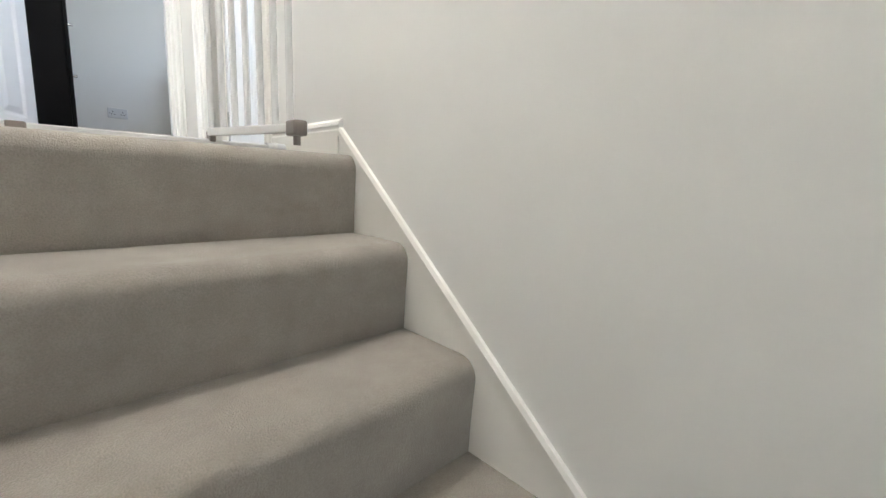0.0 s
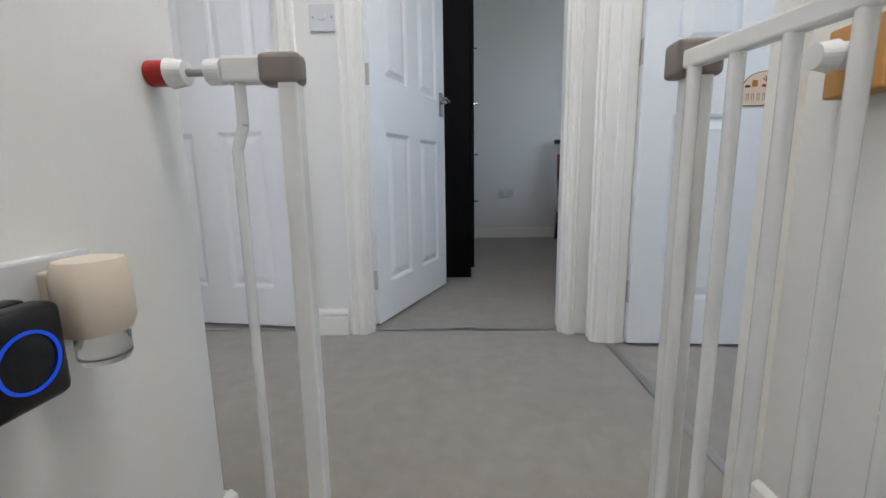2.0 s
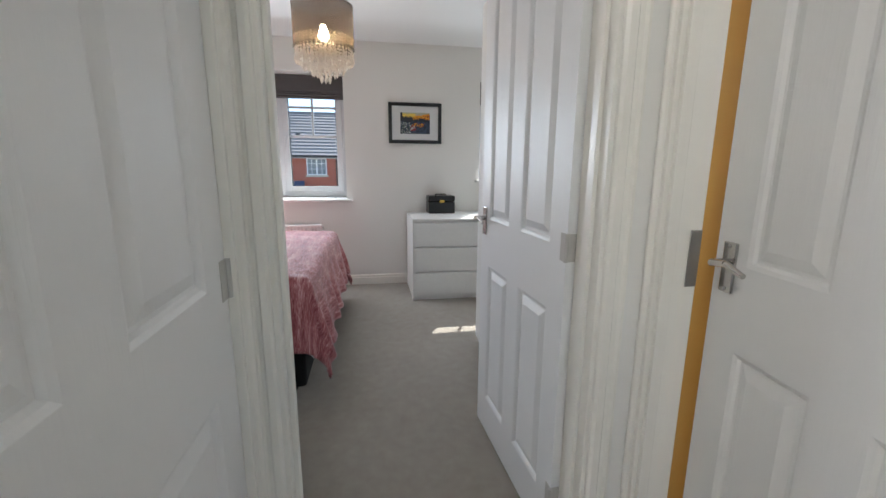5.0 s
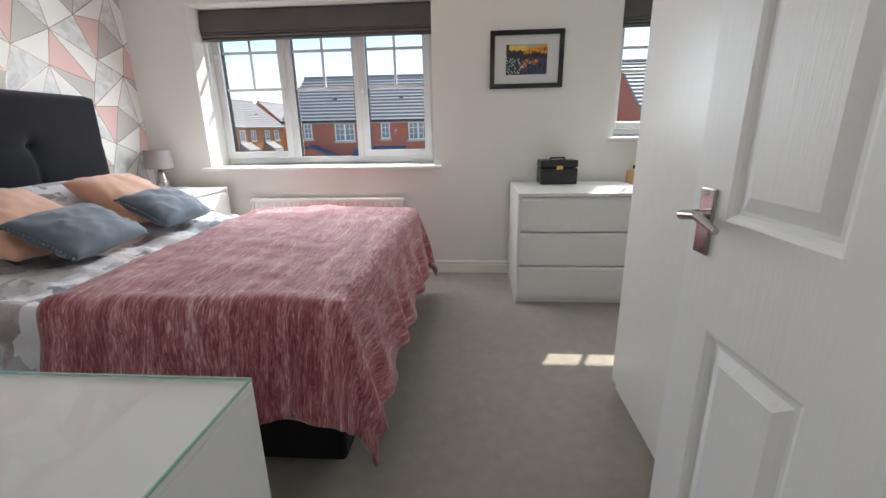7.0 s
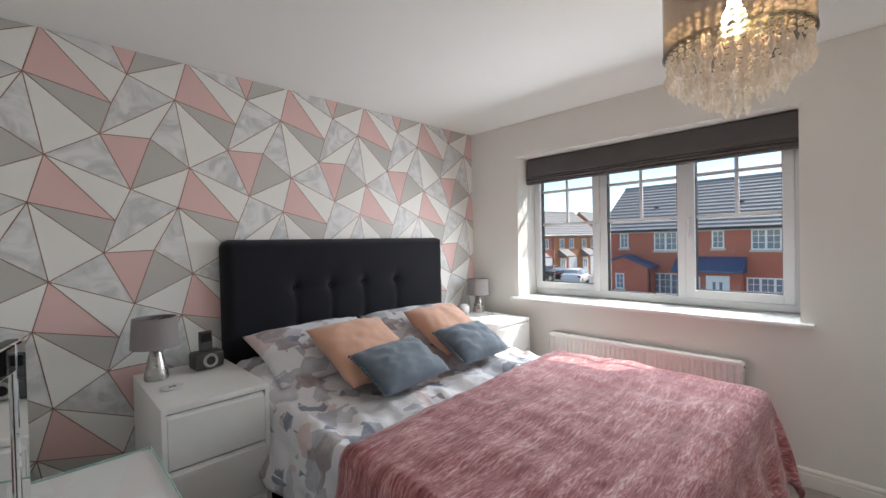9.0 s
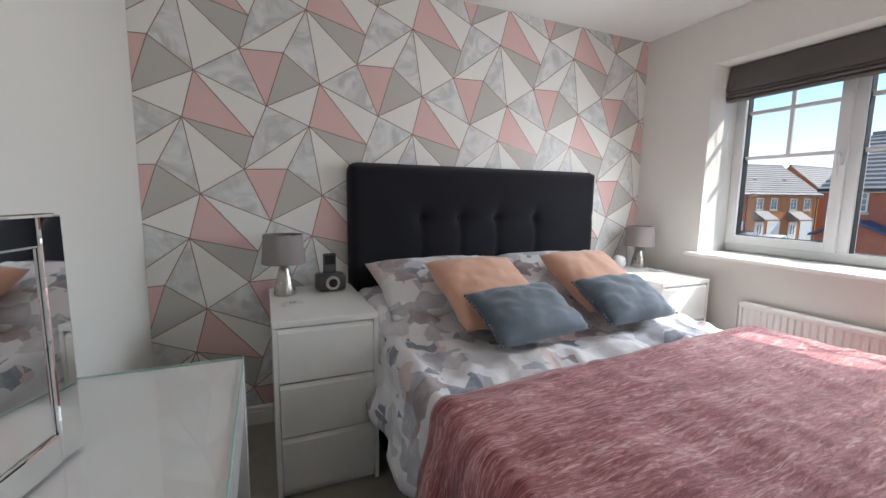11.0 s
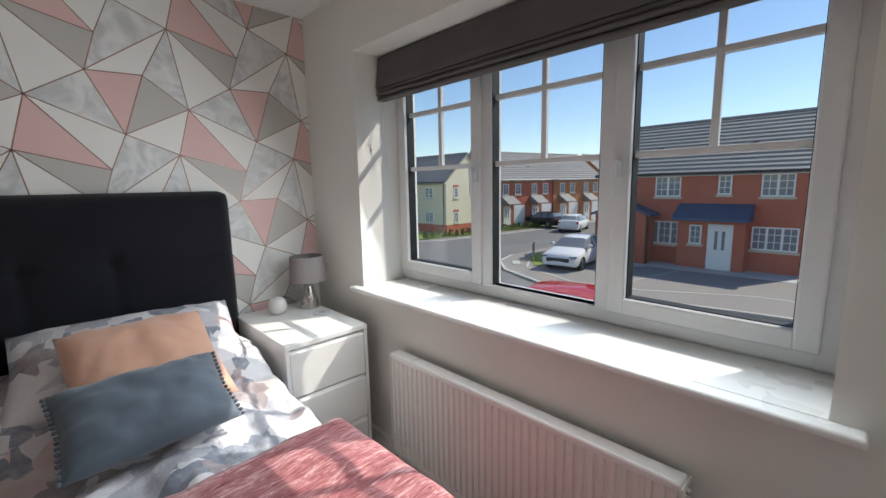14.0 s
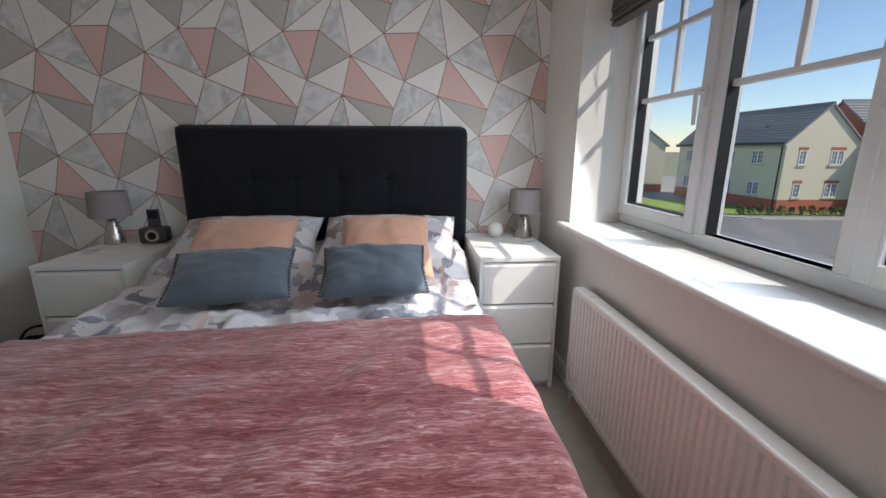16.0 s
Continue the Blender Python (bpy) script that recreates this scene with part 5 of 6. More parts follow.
# ---- switches, sockets, wall plugs ----
def plate(name, label, category, m, w, h, rockers=1, screws=True):
    """A wall plate whose back is the plane y = 0, facing -y."""
    p = thing(name, label, category, m)
    bm = bmesh.new()
    box(bm, -w / 2, w / 2, -0.009, 0, -h / 2, h / 2, 0.003, 2)
    part("plate", bm, SOCKETW, p)
    if rockers == 1:
        bm = bmesh.new()
        box(bm, -0.012, 0.012, -0.015, -0.009, -0.010, 0.010, 0.002)
        part("rocker", bm, SOCKETW, p)
    else:
        for sx in (-1, 1):
            bm = bmesh.new()
            for dx, dz, a, b in ((0, 0.012, 0.003, 0.006), (-0.011, -0.010, 0.005, 0.003), (0.011, -0.010, 0.005, 0.003)):
                box(bm, sx * w / 4 + dx - a, sx * w / 4 + dx + a, -0.0094, -0.0088, dz - b, dz + b)
            part("pin_holes", bm, DARKGAP, p)
            bm = bmesh.new()
            box(bm, sx * 0.012 - 0.005, sx * 0.012 + 0.005, -0.013, -0.009, 0.012, 0.030, 0.001)
            part("switch", bm, SOCKETW, p)
    for sx in (-1, 1):
        bm = bmesh.new()
        tube(bm, (sx * (w / 2 - 0.012), -0.009, 0), (sx * (w / 2 - 0.012), -0.0102, 0), 0.004, n=10)
        part("screw", bm, STEEL, p)
    return p


plate("light_switch", "white plastic light switch on the landing wall", "switch", pose(-0.457, YLN, 1.122), 0.088, 0.088)
plate("wall_socket", "white double socket low on the bedroom wall", "socket", pose(0.462, Y2N, 0.440), 0.146, 0.086, 2)


def hub_and_plug():
    s = thing("wall_socket", "white double socket with two plugs in it", "socket", pose(XSL, 1.052, 0.472, 0, 0, 90))
    bm = bmesh.new()
    box(bm, -0.073, 0.073, -0.010, 0, -0.043, 0.043, 0.003)
    part("plate", bm, SOCKETW, s)
    h = thing("smart_hub", "black square plug-in hub with glowing blue ring", "smart hub", pose(XSL + 0.0102, 1.013, 0.450, 0, 0, 90) @ Matrix.Scale(0.85, 4))
    bm = bmesh.new()
    box(bm, -0.035, 0.035, -0.022, 0, -0.03, 0.045, 0.006, 2)
    part("plug_body", bm, BLACKPL, h)
    bm = bmesh.new()
    box(bm, -0.039, 0.039, -0.052, -0.0205, -0.048, 0.044, 0.010, 3)
    auto_smooth(part("housing", bm, BLACKPL, h), 40)
    glow = Mat("blue_ring_glow", 0.4)
    glow.b.inputs["Base Color"].default_value = srgb(0.02, 0.05, 0.2)
    glow.b.inputs["Emission Color"].default_value = (0.01, 0.05, 0.42, 1)
    glow.b.inputs["Emission Strength"].default_value = 0.4
    bm = bmesh.new()
    n = 48
    ring = []
    for i in range(n):
        a = 2 * math.pi * i / n
        ring.append([bm.verts.new((r * math.cos(a), -0.0525 - dy, -0.003 + r * math.sin(a))) for r, dy in ((0.028, 0), (0.028, 0.0012), (0.025, 0.0012), (0.025, 0))])
    for i in range(n):
        p, q = ring[i], ring[(i + 1) % n]
        for k in range(4):
            bm.faces.new((p[k], p[(k + 1) % 4], q[(k + 1) % 4], q[k]))
    bmesh.ops.recalc_face_normals(bm, faces=bm.faces)
    part("light_ring", bm, glow.m, h, "glowing blue ring")
    a = thing("air_freshener", "cream plug-in air freshener with clear bottle", "air freshener", pose(XSL + 0.0102, 1.088, 0.475, 0, 0, 90))
    cream = plain("cream_plastic", srgb(0.90, 0.84, 0.76), 0.35)
    bm = bmesh.new()
    turned(bm, [(0.0001, -0.03), (0.026, -0.03), (0.030, -0.02), (0.030, 0.025), (0.026, 0.036), (0.0001, 0.04)], 28)
    bmesh.ops.transform(bm, matrix=Matrix.Translation((0, -0.031, 0)) @ Matrix.Diagonal((1, 0.95, 1, 1)), verts=bm.verts)
    auto_smooth(part("shell", bm, cream, a), 50)
    bm = bmesh.new()
    box(bm, -0.02, 0.02, -0.008, 0, -0.028, 0.028, 0.003)
    part("plug", bm, cream, a)
    gl = Mat("clear_bottle", 0.05)
    gl.b.inputs["Transmission Weight"].default_value = 0.9
    bm = bmesh.new()
    turned(bm, [(0.0001, -0.058), (0.019, -0.058), (0.021, -0.052), (0.021, -0.034), (0.012, -0.0305), (0.0001, -0.0305)], 20)
    bmesh.ops.translate(bm, vec=(0, -0.033, 0), verts=bm.verts)
    part("bottle", bm, gl.m, a, "small clear refill bottle", smooth=True)


hub_and_plug()


def name_plaque():
    """Arched wooden plaque on the nursery door; the lettering is plain bars."""
    ply = mottled("pale_plywood", srgb(0.86, 0.77, 0.66), srgb(0.90, 0.82, 0.72), 0.6, 8, 120, 0.08)
    dark = plain("burnt_edge", srgb(0.42, 0.27, 0.18), 0.7)
    s = thing("door_plaque", "arched pale wood plaque with flowers on the door", "plaque", pose(0.938, D_THREE[1] - 0.0585, 0.786, 0, 0, -2) @ Matrix.Diagonal((1.05, 1, 1.05, 1)))
    w, h = 0.165, 0.052
    prof = [(-w / 2, 0), (w / 2, 0), (w / 2, h), (w / 2 - 0.010, h)]
    prof += [((w / 2 - 0.014) * math.cos(a), h + 0.045 * math.sin(a)) for a in [math.pi * i / 16 for i in range(1, 16)]]
    prof += [(-w / 2 + 0.010, h), (-w / 2, h)]
    bm = bmesh.new()
    prism(bm, prof, (0, 0, 0), (1, 0, 0), (0, 0, 1), (0, -0.003, 0))
    part("edge", bm, dark, s)
    bm = bmesh.new()
    prism(bm, [(u * 0.97, 0.0015 + v * 0.965) for u, v in prof], (0, -0.003, 0), (1, 0, 0), (0, 0, 1), (0, -0.0006, 0))
    part("face", bm, ply, s)
    bm = bmesh.new()
    for i, x in enumerate((-0.052, -0.038, -0.022, -0.007, 0.012, 0.024, 0.036, 0.048, 0.059)):
        if i == 4:
            continue
        box(bm, x - 0.004, x - 0.0025, -0.0042, -0.0035, 0.014, 0.034)
        box(bm, x + 0.0015, x + 0.003, -0.0042, -0.0035, 0.014, 0.034)
        box(bm, x - 0.004, x + 0.003, -0.00415, -0.0035, 0.032, 0.034)
    part("lettering", bm, plain("tan_ink", srgb(0.62, 0.50, 0.40), 0.7), s)
    for i, (x, z, c) in enumerate(((-0.055, 0.055, (0.45, 0.25, 0.15)), (-0.035, 0.060, (0.75, 0.45, 0.15)), (-0.008, 0.056, (0.65, 0.10, 0.12)), (0.012, 0.055, (0.45, 0.25, 0.15)), (0.034, 0.058, (0.55, 0.42, 0.33)), (0.060, 0.057, (0.65, 0.10, 0.12)))):
        bm = bmesh.new()
        box(bm, x - 0.007, x + 0.007, -0.0055, -0.0034, z - (0.007 if i in (1, 4) else 0.004), z + (0.011 if i in (1, 4) else 0.003), 0.002)
        part("motif", bm, plain("motif_paint", srgb(*c), 0.6), s)
    for i in range(5):
        bm = bmesh.new()
        a = radians(40 + 25 * i)
        tube(bm, (0, -0.0045, 0.062), (0.018 * math.cos(a), -0.0045, 0.064 + 0.020 * math.sin(a)), 0.0014, n=6)
        part("twig", bm, dark, s)


name_plaque()

# ---- single bedroom ----
def wardrobe_dark():
    """Black-brown wardrobe and, behind it, a deeper chest; both face east."""
    w = thing("wardrobe", "tall black-brown wardrobe in the single bedroom", "wardrobe", pose(0, 0, 0))
    x0, x1, y0, y1, h = -0.415, 0.088, 3.15, 3.94, 1.69
    bm = bmesh.new()
    box(bm, x0, x1 - 0.02, y0, y1, 0.0, h, 0.002)
    part("body", bm, BLACKWOOD, w)
    for i in range(2):
        bm = bmesh.new()
        a = y0 + (y1 - y0) * i / 2
        box(bm, x1 - 0.019, x1, a + 0.002, a + (y1 - y0) / 2 - 0.002, 0.06, h - 0.004, 0.002)
        d = part("door", bm, BLACKWOOD, w)
        for z in (0.45, 0.72, 1.0, 1.3):
            bm = bmesh.new()
            yk = a + 0.05 if i == 0 else a + (y1 - y0) / 2 - 0.05
            tube(bm, (x1, yk, z), (x1 + 0.022, yk, z), 0.006)
            part("knob", bm, CHROME, d)
    c = thing("bookcase", "low black-brown bookcase against the bedroom wall", "bookcase", pose(0, 0, 0))
    bm = bmesh.new()
    box(bm, -0.415, 0.095, 3.96, 4.66, 0.0, 1.70, 0.002)
    part("body", bm, BLACKWOOD, c)
    bm = bmesh.new()
    box(bm, 0.0952, 0.108, 3.97, 4.65, 0.05, 1.69, 0.002)
    part("door", bm, BLACKWOOD, c)
    pinkcard = mottled("pink_card", srgb(0.82, 0.66, 0.64), srgb(0.87, 0.72, 0.70), 0.7, 5, 100, 0.05)
    b = thing("storage_box", "pink patterned storage box on the wardrobe", "box", pose(-0.12, 3.37, h + 0.001))
    bm = bmesh.new()
    box(bm, -0.16, 0.15, -0.2, 0.2, 0, 0.20, 0.004)
    part("body", bm, pinkcard, b)
    bm = bmesh.new()
    box(bm, -0.163, 0.153, -0.203, 0.203, 0.15, 0.21, 0.004)
    part("lid", bm, pinkcard, b)


wardrobe_dark()


def single_bed():
    steel = plain("black_metal", srgb(0.04, 0.035, 0.04), 0.35)
    red = plain("red_stained_wood", srgb(0.48, 0.10, 0.07), 0.4)
    b = thing("single_bed", "single bed with black and red metal headboard", "bed", pose(0.965, 4.76, 0))
    L, w = 1.95, 0.95
    for x in (0.0, w):
        bm = bmesh.new()
        prism(bm, [(-0.035, 0), (0.045, 0), (0.055, 0.40), (0.03, 0.62), (-0.025, 0.62), (-0.01, 0.40)], (x, -0.03, 0), (1, 0, 0), (0, 0, 1), (0, 0.06, 0))
        part("leg", bm, steel, b)
        bm = bmesh.new()
        box(bm, x - 0.026, x + 0.026, -0.035, 0.035, 0.621, 0.80, 0.004)
        part("red_post", bm, red, b, "red stained wooden post")
        bm = bmesh.new()
        tube(bm, (x, 0, 0.80), (x, 0, 0.897), 0.007)
        part("pin", bm, CHROME, b)
        bm = bmesh.new()
        box(bm, x - 0.03, x + 0.03, -L - 0.03, -L + 0.03, 0, 0.42, 0.004)
        part("leg", bm, steel, b)
        bm = bmesh.new()
        box(bm, x - 0.015, x + 0.015, -L, 0, 0.24, 0.31, 0.003)
        part("side_rail", bm, steel, b)
    bm = bmesh.new()
    box(bm, -0.06, w + 0.06, -0.03, 0.03, 0.895, 0.932, 0.004)
    part("top_rail", bm, steel, b)
    for z in (0.785, 0.70):
        bm = bmesh.new()
        tube(bm, (0, 0, z), (w, 0, z), 0.010)
        part("rail", bm, steel, b)
    for x in (0.20, w - 0.29):
        bm = bmesh.new()
        box(bm, x, x + 0.09, -0.012, 0.012, 0.50, 0.897, 0.003)
        part("splat", bm, steel, b)
    bm = bmesh.new()
    box(bm, 0.0, w, -L + 0.02, -0.04, 0.31, 0.50, 0.05, 3)
    part("mattress", bm, SOCKETW, b)
    bm = bmesh.new()
    cloth(bm, 0.965 - 0.02, 0.965 + w + 0.02, 4.76 - L, 4.76 - 0.10, 0.535, 0.24, 0.24, 0.0, 0.05, 0.02, 21.0, flare=0.2, thick=0.02)
    solo("duvet", bm, DUVETF, "white patterned duvet on the single bed", "duvet")
    pillow("pillow", 0.70, 0.48, 0.17, pose(1.27, 4.32, 0.60, -74, 0, 176), DUVETF, "white patterned pillow on the single bed", "pillow", seed=5.5)
    bm = bmesh.new()
    grey = velvet("grey_plush", srgb(0.42, 0.42, 0.43), srgb(0.55, 0.55, 0.56))
    cloth(bm, 0.965 - 0.05, 0.965 + w + 0.05, 3.2, 3.98, 0.545, 0.30, 0.30, 0.0, 0.04, 0.02, 31.0, flare=0.2, thick=0.012)
    solo("throw", bm, grey, "grey plush throw across the single bed", "blanket")
    pillow("cushion", 0.34, 0.34, 0.13, pose(1.56, 4.22, 0.68, -55, 0, 170), velvet("wine_red_velvet", srgb(0.35, 0.10, 0.10), srgb(0.42, 0.14, 0.13)), "wine-red cushion on the single bed", "cushion", seed=2.5)


single_bed()


def butterfly_picture(x):
    canvas = mottled("linen_canvas", srgb(0.66, 0.62, 0.55), srgb(0.72, 0.68, 0.61), 0.8, 6, 300, 0.2)
    brown = plain("brown_print", srgb(0.22, 0.15, 0.10), 0.7)
    p = thing("canvas_picture", "small beige canvas with four brown butterflies", "picture", pose(x, Y2N - 0.001, 1.555), "butterfly canvases")
    bm = bmesh.new()
    box(bm, -0.105, 0.105, -0.025, 0, -0.105, 0.105, 0.003)
    part("canvas", bm, canvas, p)
    for sx in (-0.055, 0.055):
        for sz in (-0.055, 0.055):
            bm = bmesh.new()
            for s in (-1, 1):
                for q in (((0, 0), (0.042, 0.030), (0.045, 0.008), (0.012, -0.004)), ((0, 0), (0.012, -0.004), (0.032, -0.012), (0.018, -0.028))):
                    bm.faces.new([bm.verts.new((sx + s * a, -0.0256, sz + b)) for a, b in (q if s > 0 else q[::-1])])
            t = bm.faces[:]
            bmesh.ops.solidify(bm, geom=t, thickness=0.0006)
            part("butterfly", bm, brown, p)
    return p


bp = butterfly_picture(1.325)
copy_thing(bp, pose(1.575, Y2N - 0.001, 1.555))

# ---- small wooden caddy on the chest of drawers ----
def caddy():
    c = thing("wooden_caddy", "light wood caddy holding small dark bottles", "caddy", pose(-4.44, 2.82, 0.731))
    wood = mottled("light_birch", srgb(0.80, 0.62, 0.38), srgb(0.86, 0.70, 0.46), 0.5, 9, 120, 0.08)
    for a in ((-0.055, 0.055, -0.09, 0.09, 0.0, 0.008), (-0.055, -0.048, -0.09, 0.09, 0.008, 0.085), (0.048, 0.055, -0.09, 0.09, 0.008, 0.085), (-0.048, 0.048, -0.09, -0.083, 0.008, 0.085), (-0.048, 0.048, 0.083, 0.09, 0.008, 0.085)):
        bm = bmesh.new()
        box(bm, *a, 0.0015)
        part("board", bm, wood, c)
    for i, (x, y, h) in enumerate(((0.01, -0.06, 0.115), (-0.02, -0.02, 0.105), (0.015, 0.02, 0.110), (-0.01, 0.06, 0.108))):
        b = thing("bottle", "small dark glass bottle standing in the caddy", "bottle", pose(-4.44 + x, 2.82 + y, 0.7395), "small bottles")
        bm = bmesh.new()
        turned(bm, [(0.0001, 0), (0.017, 0), (0.018, 0.004), (0.018, h * 0.6), (0.009, h * 0.74), (0.009, h * 0.78), (0.0001, h * 0.78)], 18)
        part("glass", bm, BLACKPL if i % 2 else PEARL, b, smooth=True)
        bm = bmesh.new()
        turned(bm, [(0.0001, h * 0.785), (0.012, h * 0.785), (0.012, h), (0.0001, h)], 16)
        part("cap", bm, BLACKPL, b)


caddy()


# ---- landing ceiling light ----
# lamp inferred from lit treads and dark risers; the unseen dome's form is added
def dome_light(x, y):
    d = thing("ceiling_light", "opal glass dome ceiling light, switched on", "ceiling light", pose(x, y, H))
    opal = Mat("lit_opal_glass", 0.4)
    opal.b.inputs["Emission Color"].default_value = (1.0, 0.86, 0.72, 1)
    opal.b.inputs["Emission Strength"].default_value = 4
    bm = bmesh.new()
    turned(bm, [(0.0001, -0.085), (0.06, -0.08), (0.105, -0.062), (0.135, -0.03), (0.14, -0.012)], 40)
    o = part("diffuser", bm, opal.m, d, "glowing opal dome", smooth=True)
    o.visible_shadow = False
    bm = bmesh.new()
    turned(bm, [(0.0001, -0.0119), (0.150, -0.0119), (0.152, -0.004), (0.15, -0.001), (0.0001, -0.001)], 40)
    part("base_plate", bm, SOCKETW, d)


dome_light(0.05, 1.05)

# ---- outside: ground, roads, houses, cars ----
def asphalt(name, a, b, rough=0.9):
    m = Mat(name, rough)
    m.color(m.mix(m.mix(0.4, m.noise(0.35, 5), m.noise(60, 2)), a, b)).bump(m.noise(80, 2), 0.3, 0.004)
    return m.m


def brick_material(name, a, b, mortar):
    m = Mat(name, 0.85)
    tc, sep, comb, add = m.n.new("ShaderNodeTexCoord"), m.n.new("ShaderNodeSeparateXYZ"), m.n.new("ShaderNodeCombineXYZ"), m.n.new("ShaderNodeMath")
    m.l.new(tc.outputs["Object"], sep.inputs[0])
    m.l.new(sep.outputs[0], add.inputs[0]); m.l.new(sep.outputs[1], add.inputs[1])
    m.l.new(add.outputs[0], comb.inputs[0]); m.l.new(sep.outputs[2], comb.inputs[1])
    br = m.node("TexBrick", Color1=a, Color2=b, Mortar=mortar, Scale=1.0)
    br.inputs["Mortar Size"].default_value, br.inputs["Brick Width"].default_value, br.inputs["Row Height"].default_value = 0.008, 0.225, 0.075
    m.l.new(comb.outputs[0], br.inputs["Vector"])
    m.color(m.mix(m.ramp(m.noise(0.6, 5), [(0.3, (0, 0, 0, 1)), (0.7, (1, 1, 1, 1))]), br.outputs["Color"], m.mix(0.25, br.outputs["Color"], b)))
    m.bump(br.outputs["Fac"], 0.3, -0.004)
    return m.m


ROAD = asphalt("road_asphalt", (0.13, 0.128, 0.125, 1), (0.19, 0.186, 0.18, 1))
PAVE = asphalt("pavement_asphalt", (0.22, 0.205, 0.185, 1), (0.29, 0.27, 0.245, 1))
KERB = asphalt("pale_concrete", (0.45, 0.43, 0.40, 1), (0.55, 0.53, 0.49, 1))
GRASS = asphalt("lawn_grass", (0.15, 0.22, 0.03, 1), (0.26, 0.34, 0.05, 1))
SOIL = asphalt("open_ground", (0.16, 0.17, 0.10, 1), (0.22, 0.21, 0.14, 1))
REDBRICK = brick_material("red_brick", (0.50, 0.125, 0.07, 1), (0.42, 0.10, 0.058, 1), (0.44, 0.22, 0.15, 1))
TANBRICK = brick_material("orange_brick", (0.50, 0.20, 0.07, 1), (0.42, 0.155, 0.055, 1), (0.40, 0.24, 0.14, 1))
CREAM = asphalt("cream_render", (0.66, 0.60, 0.44, 1), (0.72, 0.66, 0.50, 1))
TILE = asphalt("grey_concrete_tiles", (0.20, 0.192, 0.19, 1), (0.28, 0.27, 0.262, 1), 0.7)
BLUETILE = asphalt("slate_blue_tiles", (0.035, 0.075, 0.14, 1), (0.055, 0.10, 0.18, 1), 0.55)
FARGLASS = plain("house_glass", (0.20, 0.225, 0.25, 1), 0.08)
EXTW = plain("white_exterior_plastic", (0.80, 0.80, 0.78, 1), 0.35)
GUTTER = plain("black_gutter", (0.02, 0.02, 0.022, 1), 0.4)
STONE = asphalt("pale_cast_stone", (0.50, 0.44, 0.34, 1), (0.58, 0.51, 0.40, 1))


def slab(name, pts, z0, z1, material, label, category):
    bm = bmesh.new()
    lo, hi = [bm.verts.new((x, y, z0)) for x, y in pts], [bm.verts.new((x, y, z1)) for x, y in pts]
    fs = [bm.faces.new(hi), bm.faces.new(list(reversed(lo)))]
    for i in range(len(pts)):
        j = (i + 1) % len(pts)
        fs.append(bm.faces.new((lo[i], lo[j], hi[j], hi[i])))
    bmesh.ops.recalc_face_normals(bm, faces=fs)
    return solo(name, bm, material, label, category, "structure")


def strip(bm, pts, w, z0, z1):
    """A raised band of width w along pts."""
    for (x, y), (X, Y) in zip(pts, pts[1:]):
        d = Vector((X - x, Y - y, 0))
        n = Vector((-d.y, d.x, 0)).normalized() * w / 2
        prism(bm, [(-1, 0), (1, 0), (1, z1 - z0), (-1, z1 - z0)], (x, y, z0), n, (0, 0, 1), d)


G = GROUND
bm = bmesh.new()
bmesh.ops.create_grid(bm, x_segments=4, y_segments=4, size=900)
bmesh.ops.translate(bm, vec=(0, 0, G - 0.06), verts=bm.verts)
solo("ground", bm, SOIL, "open ground reaching to the horizon", "ground", "structure")
slab("road", [(-75, -19.5), (-24, -21.2), (-17.5, -25), (-13, -60), (-5.5, -60), (-6.0, 60), (-19.0, 60), (-18.6, 25), (-17.5, -1), (-16.6, -6), (-19.5, -12.2), (-75, -11.8)], G - 0.06, G - 0.02, ROAD, "dark grey asphalt residential road with a side turning", "road")
plot = [(-75, -12.4), (-22.6, -12.9), (-20.6, -12.2), (-19.0, -10.6), (-17.7, -7.6), (-17.9, -4), (-18.5, -1), (-19.4, 6), (-20, 60), (-75, 60)]
slab("pavement", plot, G - 0.05, G + 0.02, PAVE, "buff-grey tarmac pavement and driveways", "pavement")
bm = bmesh.new()
strip(bm, plot[1:9], 0.13, G - 0.05, G + 0.035)
solo("kerb", bm, KERB, "pale concrete kerb round the junction", "kerb", "structure")
bm = bmesh.new()
strip(bm, [(-22.3, -11.4), (-20.2, -10.2), (-18.75, -7.0), (-19.2, -4.4), (-20.75, -1.2), (-21.4, 6)], 0.09, G, G + 0.028)
strip(bm, [(-18.9, -5.6), (-24.3, -4.4)], 0.05, G, G + 0.026)
solo("trim_edging", bm, KERB, "pale edging setts between pavement and drives", "edging", "structure")
bm = bmesh.new()
strip(bm, [(-75, -19.3), (-36, -18.9), (-24.2, -20.6), (-18, -24.6)], 0.15, G - 0.05, G + 0.04)
solo("kerb_south", bm, KERB, "pale concrete kerb along the side road", "kerb", "structure")
slab("pavement_south", [(-75, -19.4), (-36, -19.0), (-24.2, -20.7), (-18, -24.7), (-14.5, -60), (-75, -60)], G - 0.05, G + 0.02, PAVE, "grey tarmac pavement in front of the terrace", "pavement")
slab("lawn", [(-38, -20.6), (-36.5, -20.1), (-24.5, -21.9), (-21.0, -24.0), (-19, -30), (-26.5, -30), (-27.0, -22.9), (-38, -22.2)], G, G + 0.05, GRASS, "bright green lawn strip in front of the cream house", "lawn")
slab("lawn_corner", [(-24.2, -12.1), (-21.9, -11.3), (-20.6, -9.9), (-21.4, -9.7), (-24.2, -10.4)], G, G + 0.05, GRASS, "small green verge at the road corner", "lawn")
bm = bmesh.new()
box(bm, -0.45, 0.45, -0.2, 0.2, 0, 0.03, 0.008)
